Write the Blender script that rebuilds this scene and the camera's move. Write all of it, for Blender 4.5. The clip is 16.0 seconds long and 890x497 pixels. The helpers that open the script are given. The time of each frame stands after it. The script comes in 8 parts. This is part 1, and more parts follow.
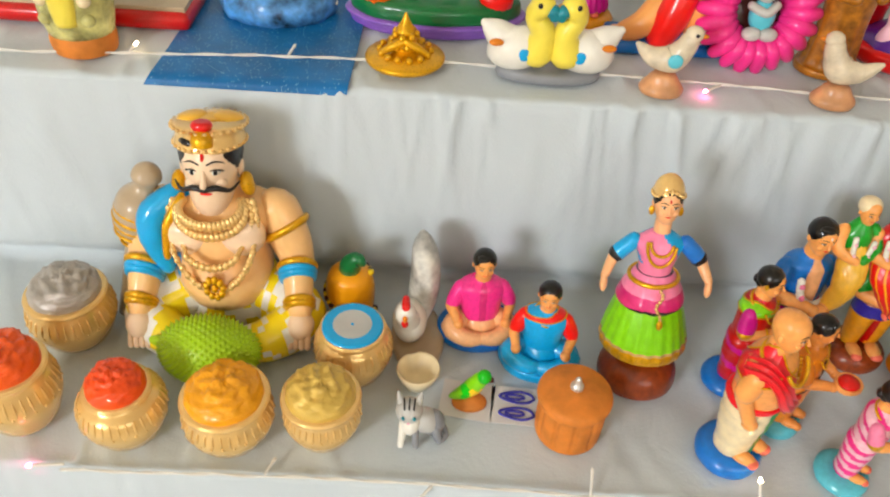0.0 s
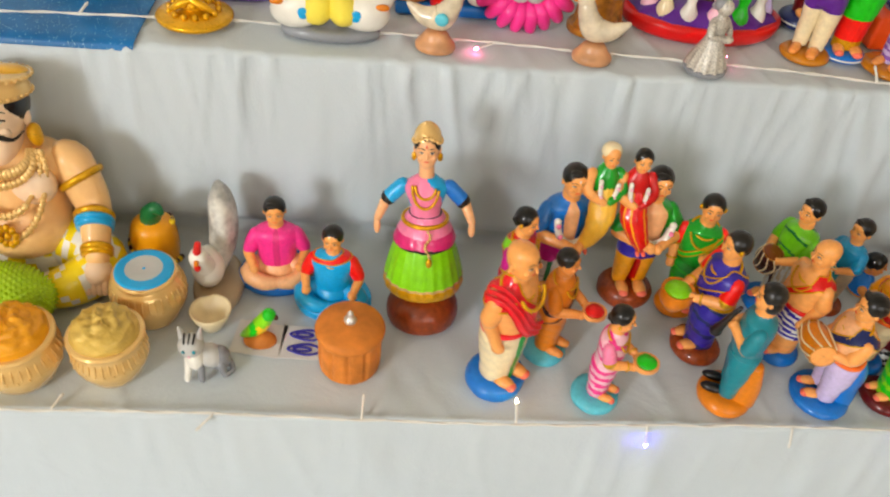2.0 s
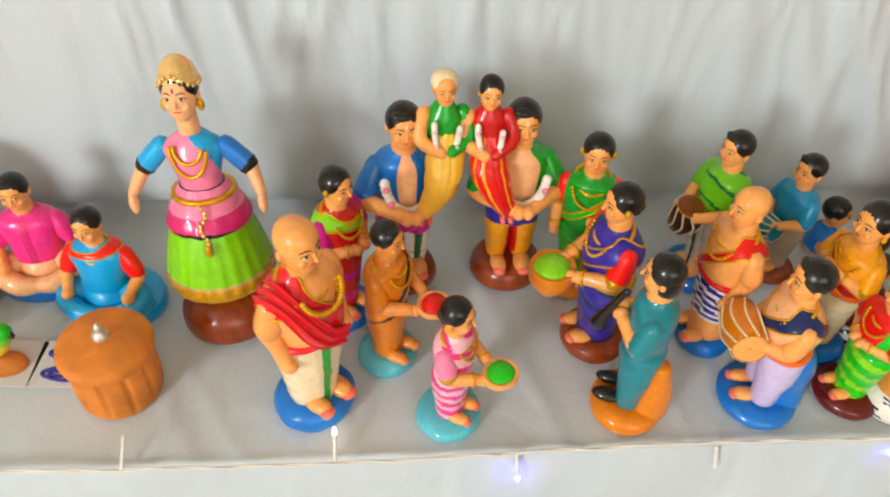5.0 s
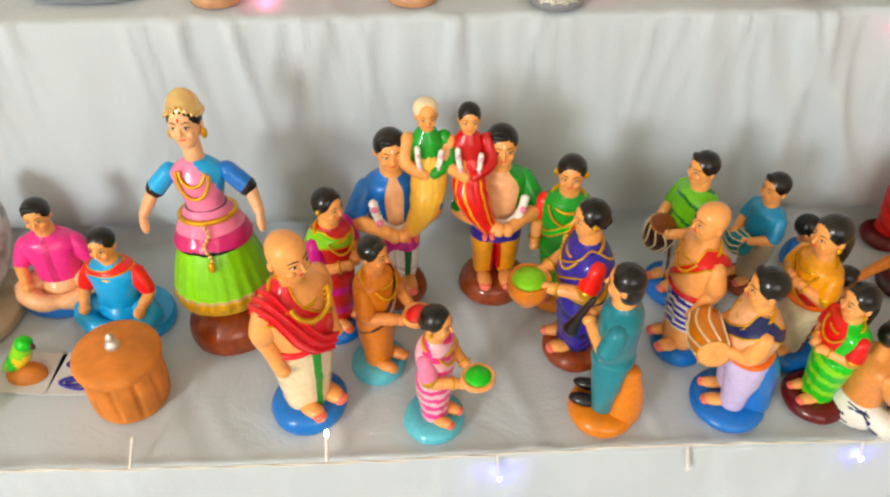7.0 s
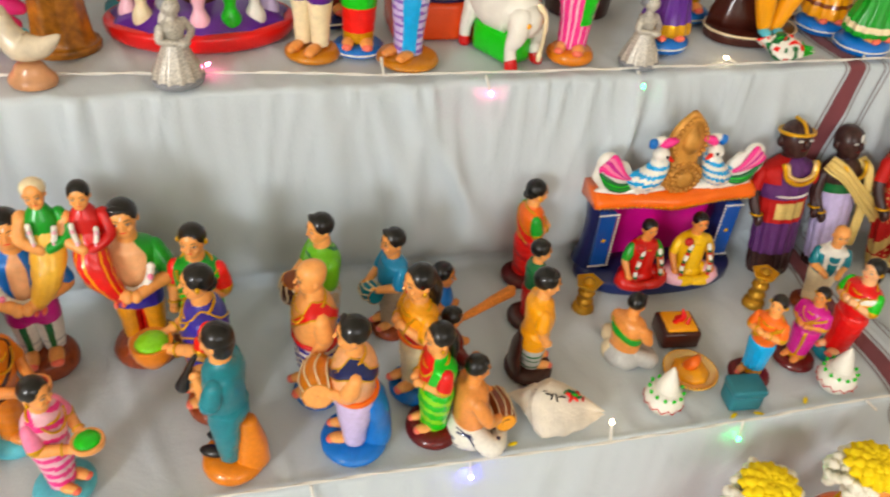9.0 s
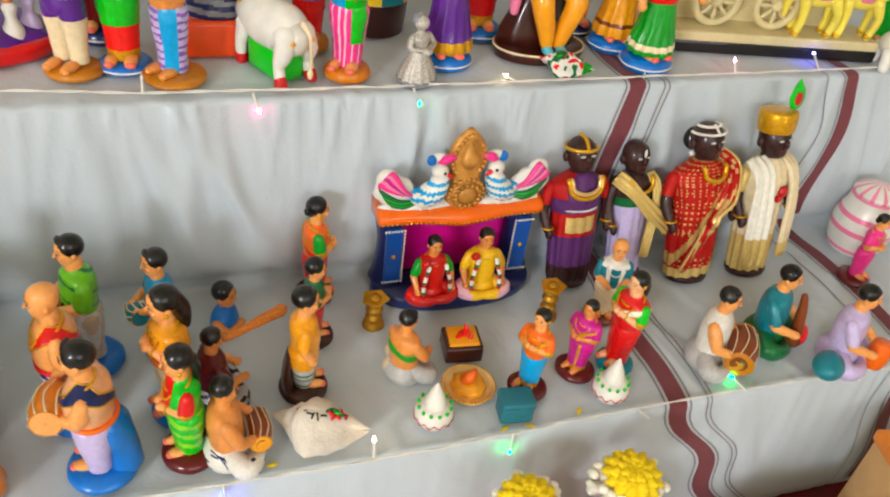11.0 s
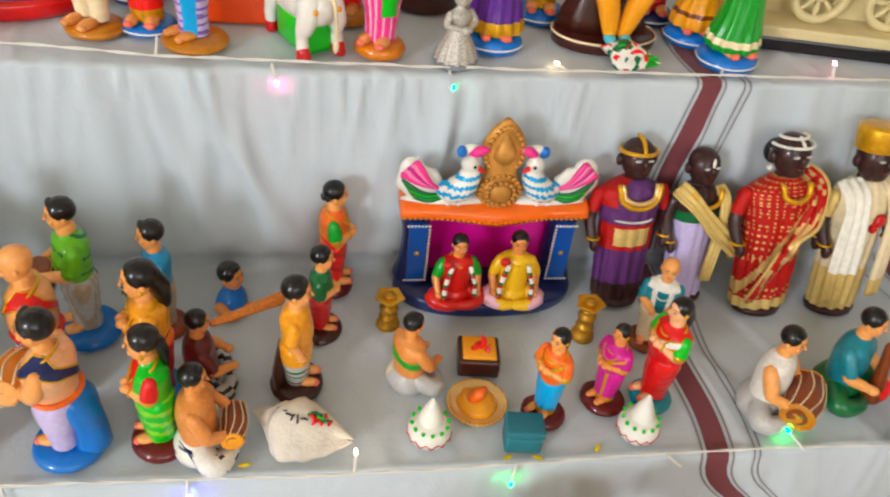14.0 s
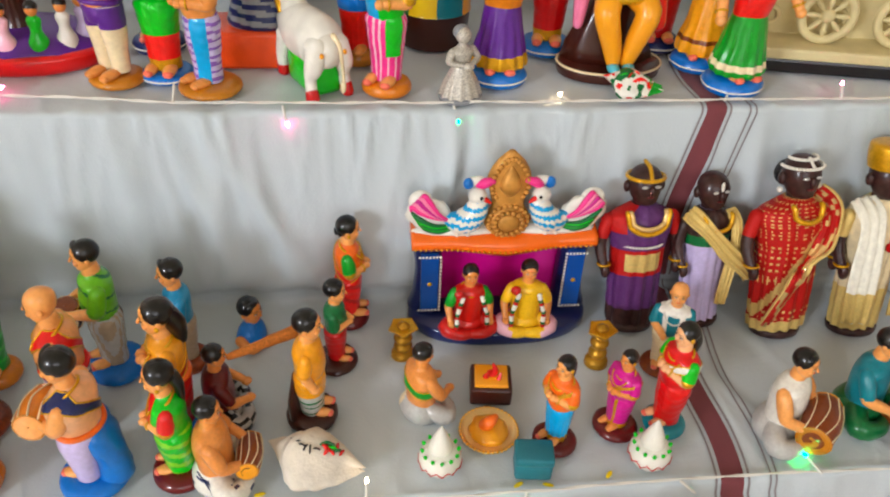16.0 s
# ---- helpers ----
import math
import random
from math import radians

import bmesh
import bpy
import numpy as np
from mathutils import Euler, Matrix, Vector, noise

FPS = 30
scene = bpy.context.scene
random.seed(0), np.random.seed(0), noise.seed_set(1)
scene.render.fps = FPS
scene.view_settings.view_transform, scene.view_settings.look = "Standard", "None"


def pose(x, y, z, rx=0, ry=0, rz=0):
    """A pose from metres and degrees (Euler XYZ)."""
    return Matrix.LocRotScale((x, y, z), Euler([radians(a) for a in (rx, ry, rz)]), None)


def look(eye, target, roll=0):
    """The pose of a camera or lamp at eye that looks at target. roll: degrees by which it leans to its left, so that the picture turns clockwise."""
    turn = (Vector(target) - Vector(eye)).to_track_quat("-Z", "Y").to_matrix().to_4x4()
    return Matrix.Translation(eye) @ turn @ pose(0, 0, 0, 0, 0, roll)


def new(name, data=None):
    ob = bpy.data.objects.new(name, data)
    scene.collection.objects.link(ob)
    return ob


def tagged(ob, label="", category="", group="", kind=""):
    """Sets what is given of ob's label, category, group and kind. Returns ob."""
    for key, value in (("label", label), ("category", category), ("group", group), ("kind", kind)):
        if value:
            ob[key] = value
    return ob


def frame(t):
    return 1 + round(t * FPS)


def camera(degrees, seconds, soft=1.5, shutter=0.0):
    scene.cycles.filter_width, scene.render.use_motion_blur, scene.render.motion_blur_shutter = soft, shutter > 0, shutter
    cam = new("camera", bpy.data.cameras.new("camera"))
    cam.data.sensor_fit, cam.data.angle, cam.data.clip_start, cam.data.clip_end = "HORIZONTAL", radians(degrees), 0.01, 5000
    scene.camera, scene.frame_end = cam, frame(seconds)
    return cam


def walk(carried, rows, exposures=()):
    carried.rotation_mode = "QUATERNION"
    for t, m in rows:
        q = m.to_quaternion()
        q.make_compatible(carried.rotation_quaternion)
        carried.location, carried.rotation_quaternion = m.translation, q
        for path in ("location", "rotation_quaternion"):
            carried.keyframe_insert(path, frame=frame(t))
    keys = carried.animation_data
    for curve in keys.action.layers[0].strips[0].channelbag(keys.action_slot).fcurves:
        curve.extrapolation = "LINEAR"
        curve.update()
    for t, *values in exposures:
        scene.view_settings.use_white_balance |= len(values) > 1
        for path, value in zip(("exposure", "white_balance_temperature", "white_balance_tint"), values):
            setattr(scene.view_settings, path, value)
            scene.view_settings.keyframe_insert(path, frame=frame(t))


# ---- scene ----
# ---------------------------------------------------------------- camera
cam = camera(57.9, 16.0, soft=2.0, shutter=0.5)
ROWS = [
    (0.0, 0.226, -0.4412, 0.7111, -0.89, -41.68, 3.88),
    (0.5, 0.2323, -0.467, 0.7164, -2.52, -42.17, 6.56),
    (1.0, 0.2419, -0.4818, 0.7262, -7.44, -42.39, 9.38),
    (1.5, 0.2886, -0.4809, 0.7386, -9.61, -42.29, 7.93),
    (2.0, 0.3988, -0.5184, 0.7343, -6.9, -42.44, 7.1),
    (2.5, 0.463, -0.5298, 0.7419, -0.98, -42.89, 3.74),
    (3.0, 0.514, -0.5508, 0.7499, 0.51, -42.04, 0.61),
    (3.5, 0.5381, -0.5305, 0.7169, -4.18, -42.88, 2.27),
    (4.0, 0.5847, -0.427, 0.6507, -4.85, -43.37, 2.39),
    (4.5, 0.605, -0.3372, 0.5923, -5.86, -45.52, 3.06),
    (7.0, 0.6442, -0.3933, 0.6171, -2.94, -42.98, 0.49),
    (7.5, 0.6835, -0.3989, 0.6324, -6.18, -41.78, 1.12),
    (8.0, 0.7341, -0.4008, 0.6384, -12.66, -40.87, 2.77),
    (8.5, 0.8014, -0.4475, 0.6575, -13.77, -39.57, 3.76),
    (9.0, 0.848, -0.4677, 0.6738, -17.1, -38.65, 5.81),
    (9.5, 0.8621, -0.4774, 0.6884, -20.98, -37.99, 6.58),
    (10.0, 0.909, -0.507, 0.7007, -26.38, -36.88, 8.24),
    (12.5, 1.1508, -0.5148, 0.6717, -13.78, -38.02, 6.83),
    (13.0, 1.1556, -0.4889, 0.6643, -13.63, -37.98, 6.41),
    (13.5, 1.1409, -0.474, 0.6602, -15.46, -38.15, 7.22),
    (14.0, 1.1549, -0.4651, 0.6539, -12.0, -38.6, 7.24),
    (14.5, 1.1871, -0.4689, 0.6589, -7.22, -38.21, 4.44),
    (15.0, 1.1971, -0.4742, 0.6644, -6.01, -37.82, 2.73),
    (15.5, 1.1946, -0.4773, 0.6692, -6.61, -37.69, 2.87),
    (16.0, 1.1966, -0.4822, 0.6723, -7.3, -37.03, 2.85),
]


def held(x, y, z, yaw, pitch, roll):
    """The camera's pose from its eye, its heading, its tilt and its lean."""
    a, b = radians(yaw), radians(pitch)
    ahead = Vector((-math.sin(a) * math.cos(b), math.cos(a) * math.cos(b), math.sin(b)))
    eye = Vector((x, y, z))
    return look(eye, eye + ahead, roll)


walk(cam, [(r[0], held(*r[1:])) for r in ROWS], [(0.0, -0.28, 6400, 10), (3.0, -0.35, 6450, 10), (3.5, -0.40, 6450, 10), (4.5, -0.18, 6450, 10), (7.0, -0.07, 6450, 10), (8.5, -0.12, 6450, 10), (10.0, -0.15, 6300, 10), (12.5, -0.12, 6050, 11), (16.0, -0.18, 6050, 12)])

# ---------------------------------------------------------------- light
world = bpy.data.worlds.new("daylight")
scene.world = world
world.use_nodes = True
wn = world.node_tree.nodes
sky = wn.new("ShaderNodeTexSky")
sky.sky_type = "NISHITA"
sky.sun_disc = False
sky.sun_elevation, sky.sun_rotation = radians(40), radians(250)
wn["Background"].inputs[1].default_value = 0.1
world.node_tree.links.new(sky.outputs[0], wn["Background"].inputs[0])

# behind the camera: narrow west window as key daylight, broad second one invented as fill
WINDOWS = [(-3.25, -2.05, 1.05, 2.4), (0.3, 3.1, 0.7, 2.4)]
for (wx0, wx1, wz0, wz1), energy, tone, aim in ((WINDOWS[0], 186.0, (0.965, 0.98, 1.0), (0.5, 0.2, 0.1)), (WINDOWS[1], 47.0, (1.0, 0.945, 0.87), (1.3, 0.3, 0.1))):
    lamp = bpy.data.lights.new("window_light", "AREA")
    lamp.shape, lamp.size, lamp.size_y = "RECTANGLE", wx1 - wx0 - 0.06, wz1 - wz0 - 0.06
    lamp.energy, lamp.color = energy, tone
    ob = new("window_light", lamp)
    ob.matrix_world = look(((wx0 + wx1) / 2, -3.99, (wz0 + wz1) / 2), aim)

# ---------------------------------------------------------------- materials
MATS = {}


def lin(hexa):
    """Linear colour from a hex code."""
    c = [int(hexa[i:i + 2], 16) / 255 for i in (0, 2, 4)]
    return tuple(v / 12.92 if v <= 0.04045 else ((v + 0.055) / 1.055) ** 2.4 for v in c) + (1.0,)


def paint(name, hexa, rough=0.3, metal=0.0, var=0.06, scale=90.0, bump=0.03, coat=0.6):
    """A painted or glazed surface: colour varied at two scales, with fine relief."""
    m = bpy.data.materials.new(name)
    m.use_nodes = True
    nt, n = m.node_tree, m.node_tree.nodes
    bs = n["Principled BSDF"]
    col = lin(hexa)
    mid = 0.3 * col[0] + 0.6 * col[1] + 0.1 * col[2]
    col = tuple(max(0.003, min(0.95, mid + (c - mid) * 1.20)) for c in col[:3])
    tc = n.new("ShaderNodeTexCoord")
    big, fine = n.new("ShaderNodeTexNoise"), n.new("ShaderNodeTexNoise")
    big.inputs["Scale"].default_value, fine.inputs["Scale"].default_value = scale * 0.35, scale * 4
    big.inputs["Detail"].default_value = 4
    ramp = n.new("ShaderNodeMix")
    ramp.data_type = "RGBA"
    ramp.inputs[6].default_value = tuple(min(1, c * (1 + var)) for c in col[:3]) + (1,)
    ramp.inputs[7].default_value = tuple(c * (1 - var * 2.2) for c in col[:3]) + (1,)
    nt.links.new(tc.outputs["Object"], big.inputs["Vector"])
    nt.links.new(tc.outputs["Object"], fine.inputs["Vector"])
    mr = n.new("ShaderNodeMapRange")
    mr.inputs[1].default_value, mr.inputs[2].default_value = 0.3, 0.75
    nt.links.new(big.outputs[0], mr.inputs[0])
    nt.links.new(mr.outputs[0], ramp.inputs[0])
    nt.links.new(ramp.outputs[2], bs.inputs["Base Color"])
    rr = n.new("ShaderNodeMapRange")
    rr.inputs[3].default_value, rr.inputs[4].default_value = rough * 0.75, min(1, rough * 1.4)
    nt.links.new(fine.outputs[0], rr.inputs[0])
    nt.links.new(rr.outputs[0], bs.inputs["Roughness"])
    bs.inputs["Metallic"].default_value = metal
    bs.inputs["Specular IOR Level"].default_value = 0.28
    bs.inputs["Coat Weight"].default_value = coat
    bs.inputs["Coat Roughness"].default_value = 0.05
    bp = n.new("ShaderNodeBump")
    bp.inputs["Strength"].default_value, bp.inputs["Distance"].default_value = bump, 0.002
    add = n.new("ShaderNodeMath")
    nt.links.new(big.outputs[0], add.inputs[0])
    nt.links.new(fine.outputs[0], add.inputs[1])
    nt.links.new(add.outputs[0], bp.inputs["Height"])
    nt.links.new(bp.outputs[0], bs.inputs["Normal"])
    MATS[name] = m
    return m


for name, code in dict(
    skin="f4ae74", skin_pale="f7bd92", skin_deep="e29a62", peach="fad2a2", peach_pale="fbdabd", skin_dark="4a2a22", white="efece2", cream="f1e1bd",
    red="d5231c", crimson="c0182f", shawl_red="e02440", scarlet="e8401f", orange="ee7a22", amber="f3aa36", grass="74b82e", steel_blue="3a8db8", deep_blue="1b4f9c", bride_red="c8381e", groom_yellow="f2c545", yellow="f5cf38", lemon="f3e27a", lemon_cloth="f7dd62", pale_amber="f6c368", rose_deep="d04478", merchant_skin="f9c894",
    lime="8fd21a", green="1f9a3c", deep_green="0f6a3c", leaf="2fbf34", teal="0f7f8c", aqua="6fc0cf", blue="1c74c4",
    sky_blue="3aa6dc", navy="1a2658", indigo="342a94", purple="5a2a86", violet="8a63b8", lilac="cfc2e6", magenta="c81c8c",
    rose_skin="ee7f6c", pink="f45294", rose="f08fae", pale_pink="f6c3cf", brown="7c3f1d", tan="c08040", dark_brown="3c1a14", maroon="5c1418",
    ochre="d8862a", grey="8d8f93", pale_grey="c3c2bd", stone="b9a78e", black="141214").items():
    paint(name, code)
paint("gold", "dcab50", rough=0.28, metal=0.5, coat=0.4, var=0.1, scale=140)
paint("crest_gold", "c8955a", rough=0.42, metal=0.3, coat=0.1, var=0.2, scale=160)
paint("pale_gold", "efcd94", rough=0.2, metal=0.5, coat=0.5, var=0.05, scale=120)
paint("brass", "b98f4a", rough=0.38, metal=0.6, coat=0.0, var=0.2)
paint("silver", "d5d3cd", rough=0.35, metal=0.6, coat=0.1)
paint("pewter", "cbc6bb", rough=0.4, metal=0.2, var=0.25, scale=160)
paint("terracotta", "d28852", rough=0.55, coat=0.0, var=0.16, bump=0.15)
paint("clay_base", "8a4220", rough=0.4, var=0.18)
paint("carved_resin", "dccfa4", rough=0.5, coat=0.05)
paint("satin_purple", "5c3468", rough=0.35, coat=0.2, bump=0.2, scale=200)
paint("dark_wood", "3a2321", rough=0.35, var=0.25, coat=0.35)
paint("satin_gold", "e3c98a", rough=0.3, metal=0.3, coat=0.0, bump=0.25, scale=200)
paint("satin_red", "b5322c", rough=0.4, metal=0.1, coat=0.0, bump=0.25, scale=200)
paint("paper", "d9d8d5", rough=0.8, coat=0.0, var=0.03)
paint("print_ink", "46449a", rough=0.7, coat=0.0)
paint("wire", "e6e4dc", rough=0.4, var=0.05)
paint("cardboard", "c9a67c", rough=0.75, coat=0.0)
paint("wall_paint", "e9e2d5", rough=0.85, coat=0.0, var=0.05, scale=8)
paint("floor_tile", "c9bda9", rough=0.35, coat=0.1, var=0.08, scale=12)
paint("jackfruit_green", "b2d432", rough=0.4, var=0.1)
paint("dusty_teal", "3a7480", rough=0.45, coat=0.1)
paint("plywood", "8a6238", rough=0.6, coat=0.0, var=0.2, scale=20)
paint("petal_white", "f3efe0", rough=0.7, coat=0.0)
paint("petal_yellow", "f6d94a", rough=0.65, coat=0.0)
paint("glitter_blue", "12689f", rough=0.35, coat=0.3, var=0.12)


def glitter():
    """Fine pale specks over the blue sheet."""
    m = MATS["glitter_blue"]
    nt, n = m.node_tree, m.node_tree.nodes
    vor = n.new("ShaderNodeTexVoronoi")
    vor.inputs["Scale"].default_value = 260
    tc = n.new("ShaderNodeTexCoord")
    nt.links.new(tc.outputs["Object"], vor.inputs["Vector"])
    lt = n.new("ShaderNodeMath")
    lt.operation, lt.inputs[1].default_value = "LESS_THAN", 0.17
    nt.links.new(vor.outputs["Distance"], lt.inputs[0])
    bs = n["Principled BSDF"]
    old = bs.inputs["Base Color"].links[0].from_socket
    mx = n.new("ShaderNodeMix")
    mx.data_type = "RGBA"
    nt.links.new(lt.outputs[0], mx.inputs[0])
    nt.links.new(old, mx.inputs[6])
    mx.inputs[7].default_value = lin("8fc4dc")
    nt.links.new(mx.outputs[2], bs.inputs["Base Color"])


glitter()


def fabric(name, hexa, weave=420.0, strength=0.12):
    """Woven cotton: faint threads, slubs and creases."""
    m = bpy.data.materials.new(name)
    m.use_nodes = True
    nt, n = m.node_tree, m.node_tree.nodes
    bs = n["Principled BSDF"]
    tc = n.new("ShaderNodeTexCoord")
    col = lin(hexa)
    nz, crease = n.new("ShaderNodeTexNoise"), n.new("ShaderNodeTexNoise")
    nz.inputs["Scale"].default_value, nz.inputs["Detail"].default_value = 5, 5
    crease.inputs["Scale"].default_value, crease.inputs["Detail"].default_value = 13, 5
    crease.inputs["Distortion"].default_value = 0.8
    slub = n.new("ShaderNodeTexNoise")
    slub.inputs["Scale"].default_value, slub.inputs["Detail"].default_value = weave, 3
    for k in (nz, crease, slub):
        nt.links.new(tc.outputs["Object"], k.inputs["Vector"])
    mx = n.new("ShaderNodeMix")
    mx.data_type = "RGBA"
    mx.inputs[6].default_value = tuple(c * 0.94 for c in col[:3]) + (1,)
    mx.inputs[7].default_value = tuple(min(1, c * 1.05) for c in col[:3]) + (1,)
    nt.links.new(nz.outputs[0], mx.inputs[0])
    nt.links.new(mx.outputs[2], bs.inputs["Base Color"])
    bs.inputs["Roughness"].default_value = 0.85
    bs.inputs["Sheen Weight"].default_value = 0.15
    b = n.new("ShaderNodeMath")
    b.operation = "MULTIPLY_ADD"
    b.inputs[1].default_value = 9.0
    nt.links.new(crease.outputs[0], b.inputs[0])
    nt.links.new(slub.outputs[0], b.inputs[2])
    bp = n.new("ShaderNodeBump")
    bp.inputs["Strength"].default_value, bp.inputs["Distance"].default_value = strength, 0.001
    nt.links.new(b.outputs[0], bp.inputs["Height"])
    nt.links.new(bp.outputs[0], bs.inputs["Normal"])
    MATS[name] = m


paint("hair", "0a0807", rough=0.3, coat=0.55, var=0.05)
fabric("cotton", "c8d2d6", strength=0.3)
fabric("cotton_border", "7a3a40", strength=0.3)
fabric("cotton_thread", "8d8688", strength=0.3)

for name, code, power in (("glow_pink", "ff5a8c", 70.0), ("glow_blue", "4a58ff", 110.0), ("glow_green", "20ff70", 60.0), ("glow_warm", "ffd9a0", 50.0)):
    m = bpy.data.materials.new(name)
    m.use_nodes = True
    bs = m.node_tree.nodes["Principled BSDF"]
    bs.inputs["Base Color"].default_value = lin(code)
    bs.inputs["Emission Color"].default_value = lin(code)
    bs.inputs["Emission Strength"].default_value = power
    MATS[name] = m
glass = bpy.data.materials.new("window_glass")
glass.use_nodes = True
glass.node_tree.nodes["Principled BSDF"].inputs["Transmission Weight"].default_value = 1.0
glass.node_tree.nodes["Principled BSDF"].inputs["Roughness"].default_value = 0.02
MATS["window_glass"] = glass


# ---------------------------------------------------------------- shaping tools
class Sculpt:
    """Collects smooth solids, each face with its paint, for one mesh."""

    def __init__(self):
        self.v, self.f, self.m, self.names = [], [], [], []

    def slot(self, name):
        if name not in self.names:
            self.names.append(name)
        return self.names.index(name)

    def grid(self, rows, mat, cap=True):
        """Rows of equal, closed rings; mat is a paint's name or a function of (angle, point)."""
        n, base = len(rows[0]), len(self.v)
        pts = np.array(rows, float).reshape(-1, 3)
        self.v.extend(map(tuple, pts))
        for i in range(len(rows) - 1):
            for j in range(n):
                k = (j + 1) % n
                q = (base + i * n + j, base + i * n + k, base + (i + 1) * n + k, base + (i + 1) * n + j)
                self.f.append(q)
                if callable(mat):
                    c = (pts[i * n + j] + pts[i * n + k] + pts[(i + 1) * n + j] + pts[(i + 1) * n + k]) / 4
                    ang = math.degrees(2 * math.pi * (j + 0.5) / n)
                    self.m.append(self.slot(mat((ang + 180) % 360 - 180, c)))
                else:
                    self.m.append(self.slot(mat))
        if cap:
            for i, flip in ((0, True), (len(rows) - 1, False)):
                c = len(self.v)
                self.v.append(tuple(pts[i * n:(i + 1) * n].mean(0)))
                last = self.m[-1] if not flip else (self.slot(mat) if not callable(mat) else self.m[-len(rows[0]) * (len(rows) - 1)])
                for j in range(n):
                    a, b = base + i * n + j, base + i * n + (j + 1) % n
                    self.f.append((c, b, a) if flip else (c, a, b))
                    self.m.append(last)
        return self

    def loft(self, rings, mat, n=30, sub=5, at=None, pleat=None, swag=None, groove=None):
        """rings: (z, rx, ry, cx, cy). Angle 0 looks to -y. pleat: (count, depth, z0, z1); swag: (rate, depth, tilt) of cross folds; groove: (count, depth, z0, z1)."""
        r = np.array([tuple(q) + (0.0,) * (5 - len(q)) for q in rings], float)
        out = []
        for i in range(len(r) - 1):
            p0, p1, p2, p3 = r[max(i - 1, 0)], r[i], r[i + 1], r[min(i + 2, len(r) - 1)]
            for s in range(sub + (i == len(r) - 2)):
                t = s / sub
                q = 0.5 * (2 * p1 + (p2 - p0) * t + (2 * p0 - 5 * p1 + 4 * p2 - p3) * t * t + (3 * p1 - p0 - 3 * p2 + p3) * t ** 3)
                q[1:3] = np.maximum(q[1:3], 1e-4)
                out.append(q)
        rows = []
        for z, rx, ry, cx, cy in out:
            row = []
            for j in range(n):
                a = 2 * math.pi * j / n
                k = 1.0
                if pleat and pleat[2] < z < pleat[3]:
                    k += pleat[1] * math.cos(a * pleat[0]) * min(1, (pleat[3] - z) / (pleat[3] - pleat[2]) * 1.6)
                if swag:
                    aw = (a + math.pi) % (2 * math.pi) - math.pi
                    k += swag[1] * 0.8 * math.cos(aw * 15) * math.exp(-(aw / 0.5) ** 2)
                    k += swag[1] * (abs(math.sin(z * swag[0] + swag[2] * math.sin(a + 0.6) + 0.8 * math.sin(2 * a))) ** 0.7 - 0.6)
                if groove and groove[2] < z < groove[3]:
                    u = (a * groove[0] / (2 * math.pi)) % 1.0
                    k -= groove[1] * math.exp(-((min(u, 1 - u)) / 0.11) ** 2)
                p = Vector((cx + rx * k * math.sin(a), cy - ry * k * math.cos(a), z))
                row.append(tuple(at @ p) if at else tuple(p))
            rows.append(row)
        return self.grid(rows, mat)

    def ell(self, c, r, mat, rot=(0, 0, 0), n=18, k=12, lump=0.0):
        """A ball squeezed to the radii r, turned by rot degrees; lump roughens it."""
        e = Euler([radians(a) for a in rot]).to_matrix()
        rows = []
        for i in range(k + 1):
            b = math.pi * (i / k - 0.5) * 0.985
            row = []
            for j in range(n):
                a = 2 * math.pi * j / n
                d = Vector((math.cos(b) * math.sin(a), -math.cos(b) * math.cos(a), math.sin(b)))
                g = 1 + lump * noise.noise(d * 3.1 + Vector(c) * 40) if lump else 1
                row.append(tuple(Vector(c) + e @ Vector((d.x * r[0] * g, d.y * r[1] * g, d.z * r[2] * g))))
            rows.append(row)
        return self.grid(rows, mat)

    def tube(self, pts, rads, mat, n=10, sub=4, closed=False):
        """A limb, cord or roll through the points, with rounded ends."""
        p = [Vector(q) for q in pts]
        if not isinstance(rads, (list, tuple)):
            rads = [rads] * len(p)
        if closed:
            p, rads = p + [p[0]], list(rads) + [rads[0]]
        path = []
        for i in range(len(p) - 1):
            if closed:
                p0, p3 = p[i - 1] if i else p[-2], p[i + 2] if i + 2 < len(p) else p[1]
            else:
                p0, p3 = p[max(i - 1, 0)], p[min(i + 2, len(p) - 1)]
            p1, p2 = p[i], p[i + 1]
            for s in range(sub + (i == len(p) - 2)):
                t = s / sub
                q = 0.5 * (2 * p1 + (p2 - p0) * t + (2 * p0 - 5 * p1 + 4 * p2 - p3) * t * t + (3 * p1 - p0 - 3 * p2 + p3) * t ** 3)
                path.append((q, rads[i] * (1 - t) + rads[i + 1] * t))
        if not closed:
            d0, d1 = (path[0][0] - path[1][0]).normalized(), (path[-1][0] - path[-2][0]).normalized()
            a, b = path[0], path[-1]
            path = [(a[0] + d0 * a[1] * 0.9, a[1] * 0.35), (a[0] + d0 * a[1] * 0.55, a[1] * 0.8)] + path + [(b[0] + d1 * b[1] * 0.55, b[1] * 0.8), (b[0] + d1 * b[1] * 0.9, b[1] * 0.35)]
        rows, up = [], None
        for i, (q, rad) in enumerate(path):
            d = (path[min(i + 1, len(path) - 1)][0] - path[max(i - 1, 0)][0]).normalized()
            if up is None:
                up = d.orthogonal().normalized()
            up = (up - d * up.dot(d)).normalized()
            side = d.cross(up)
            rows.append([tuple(q + (up * math.cos(w) + side * math.sin(w)) * rad) for w in (2 * math.pi * j / n for j in range(n))])
        return self.grid(rows, mat, cap=not closed)

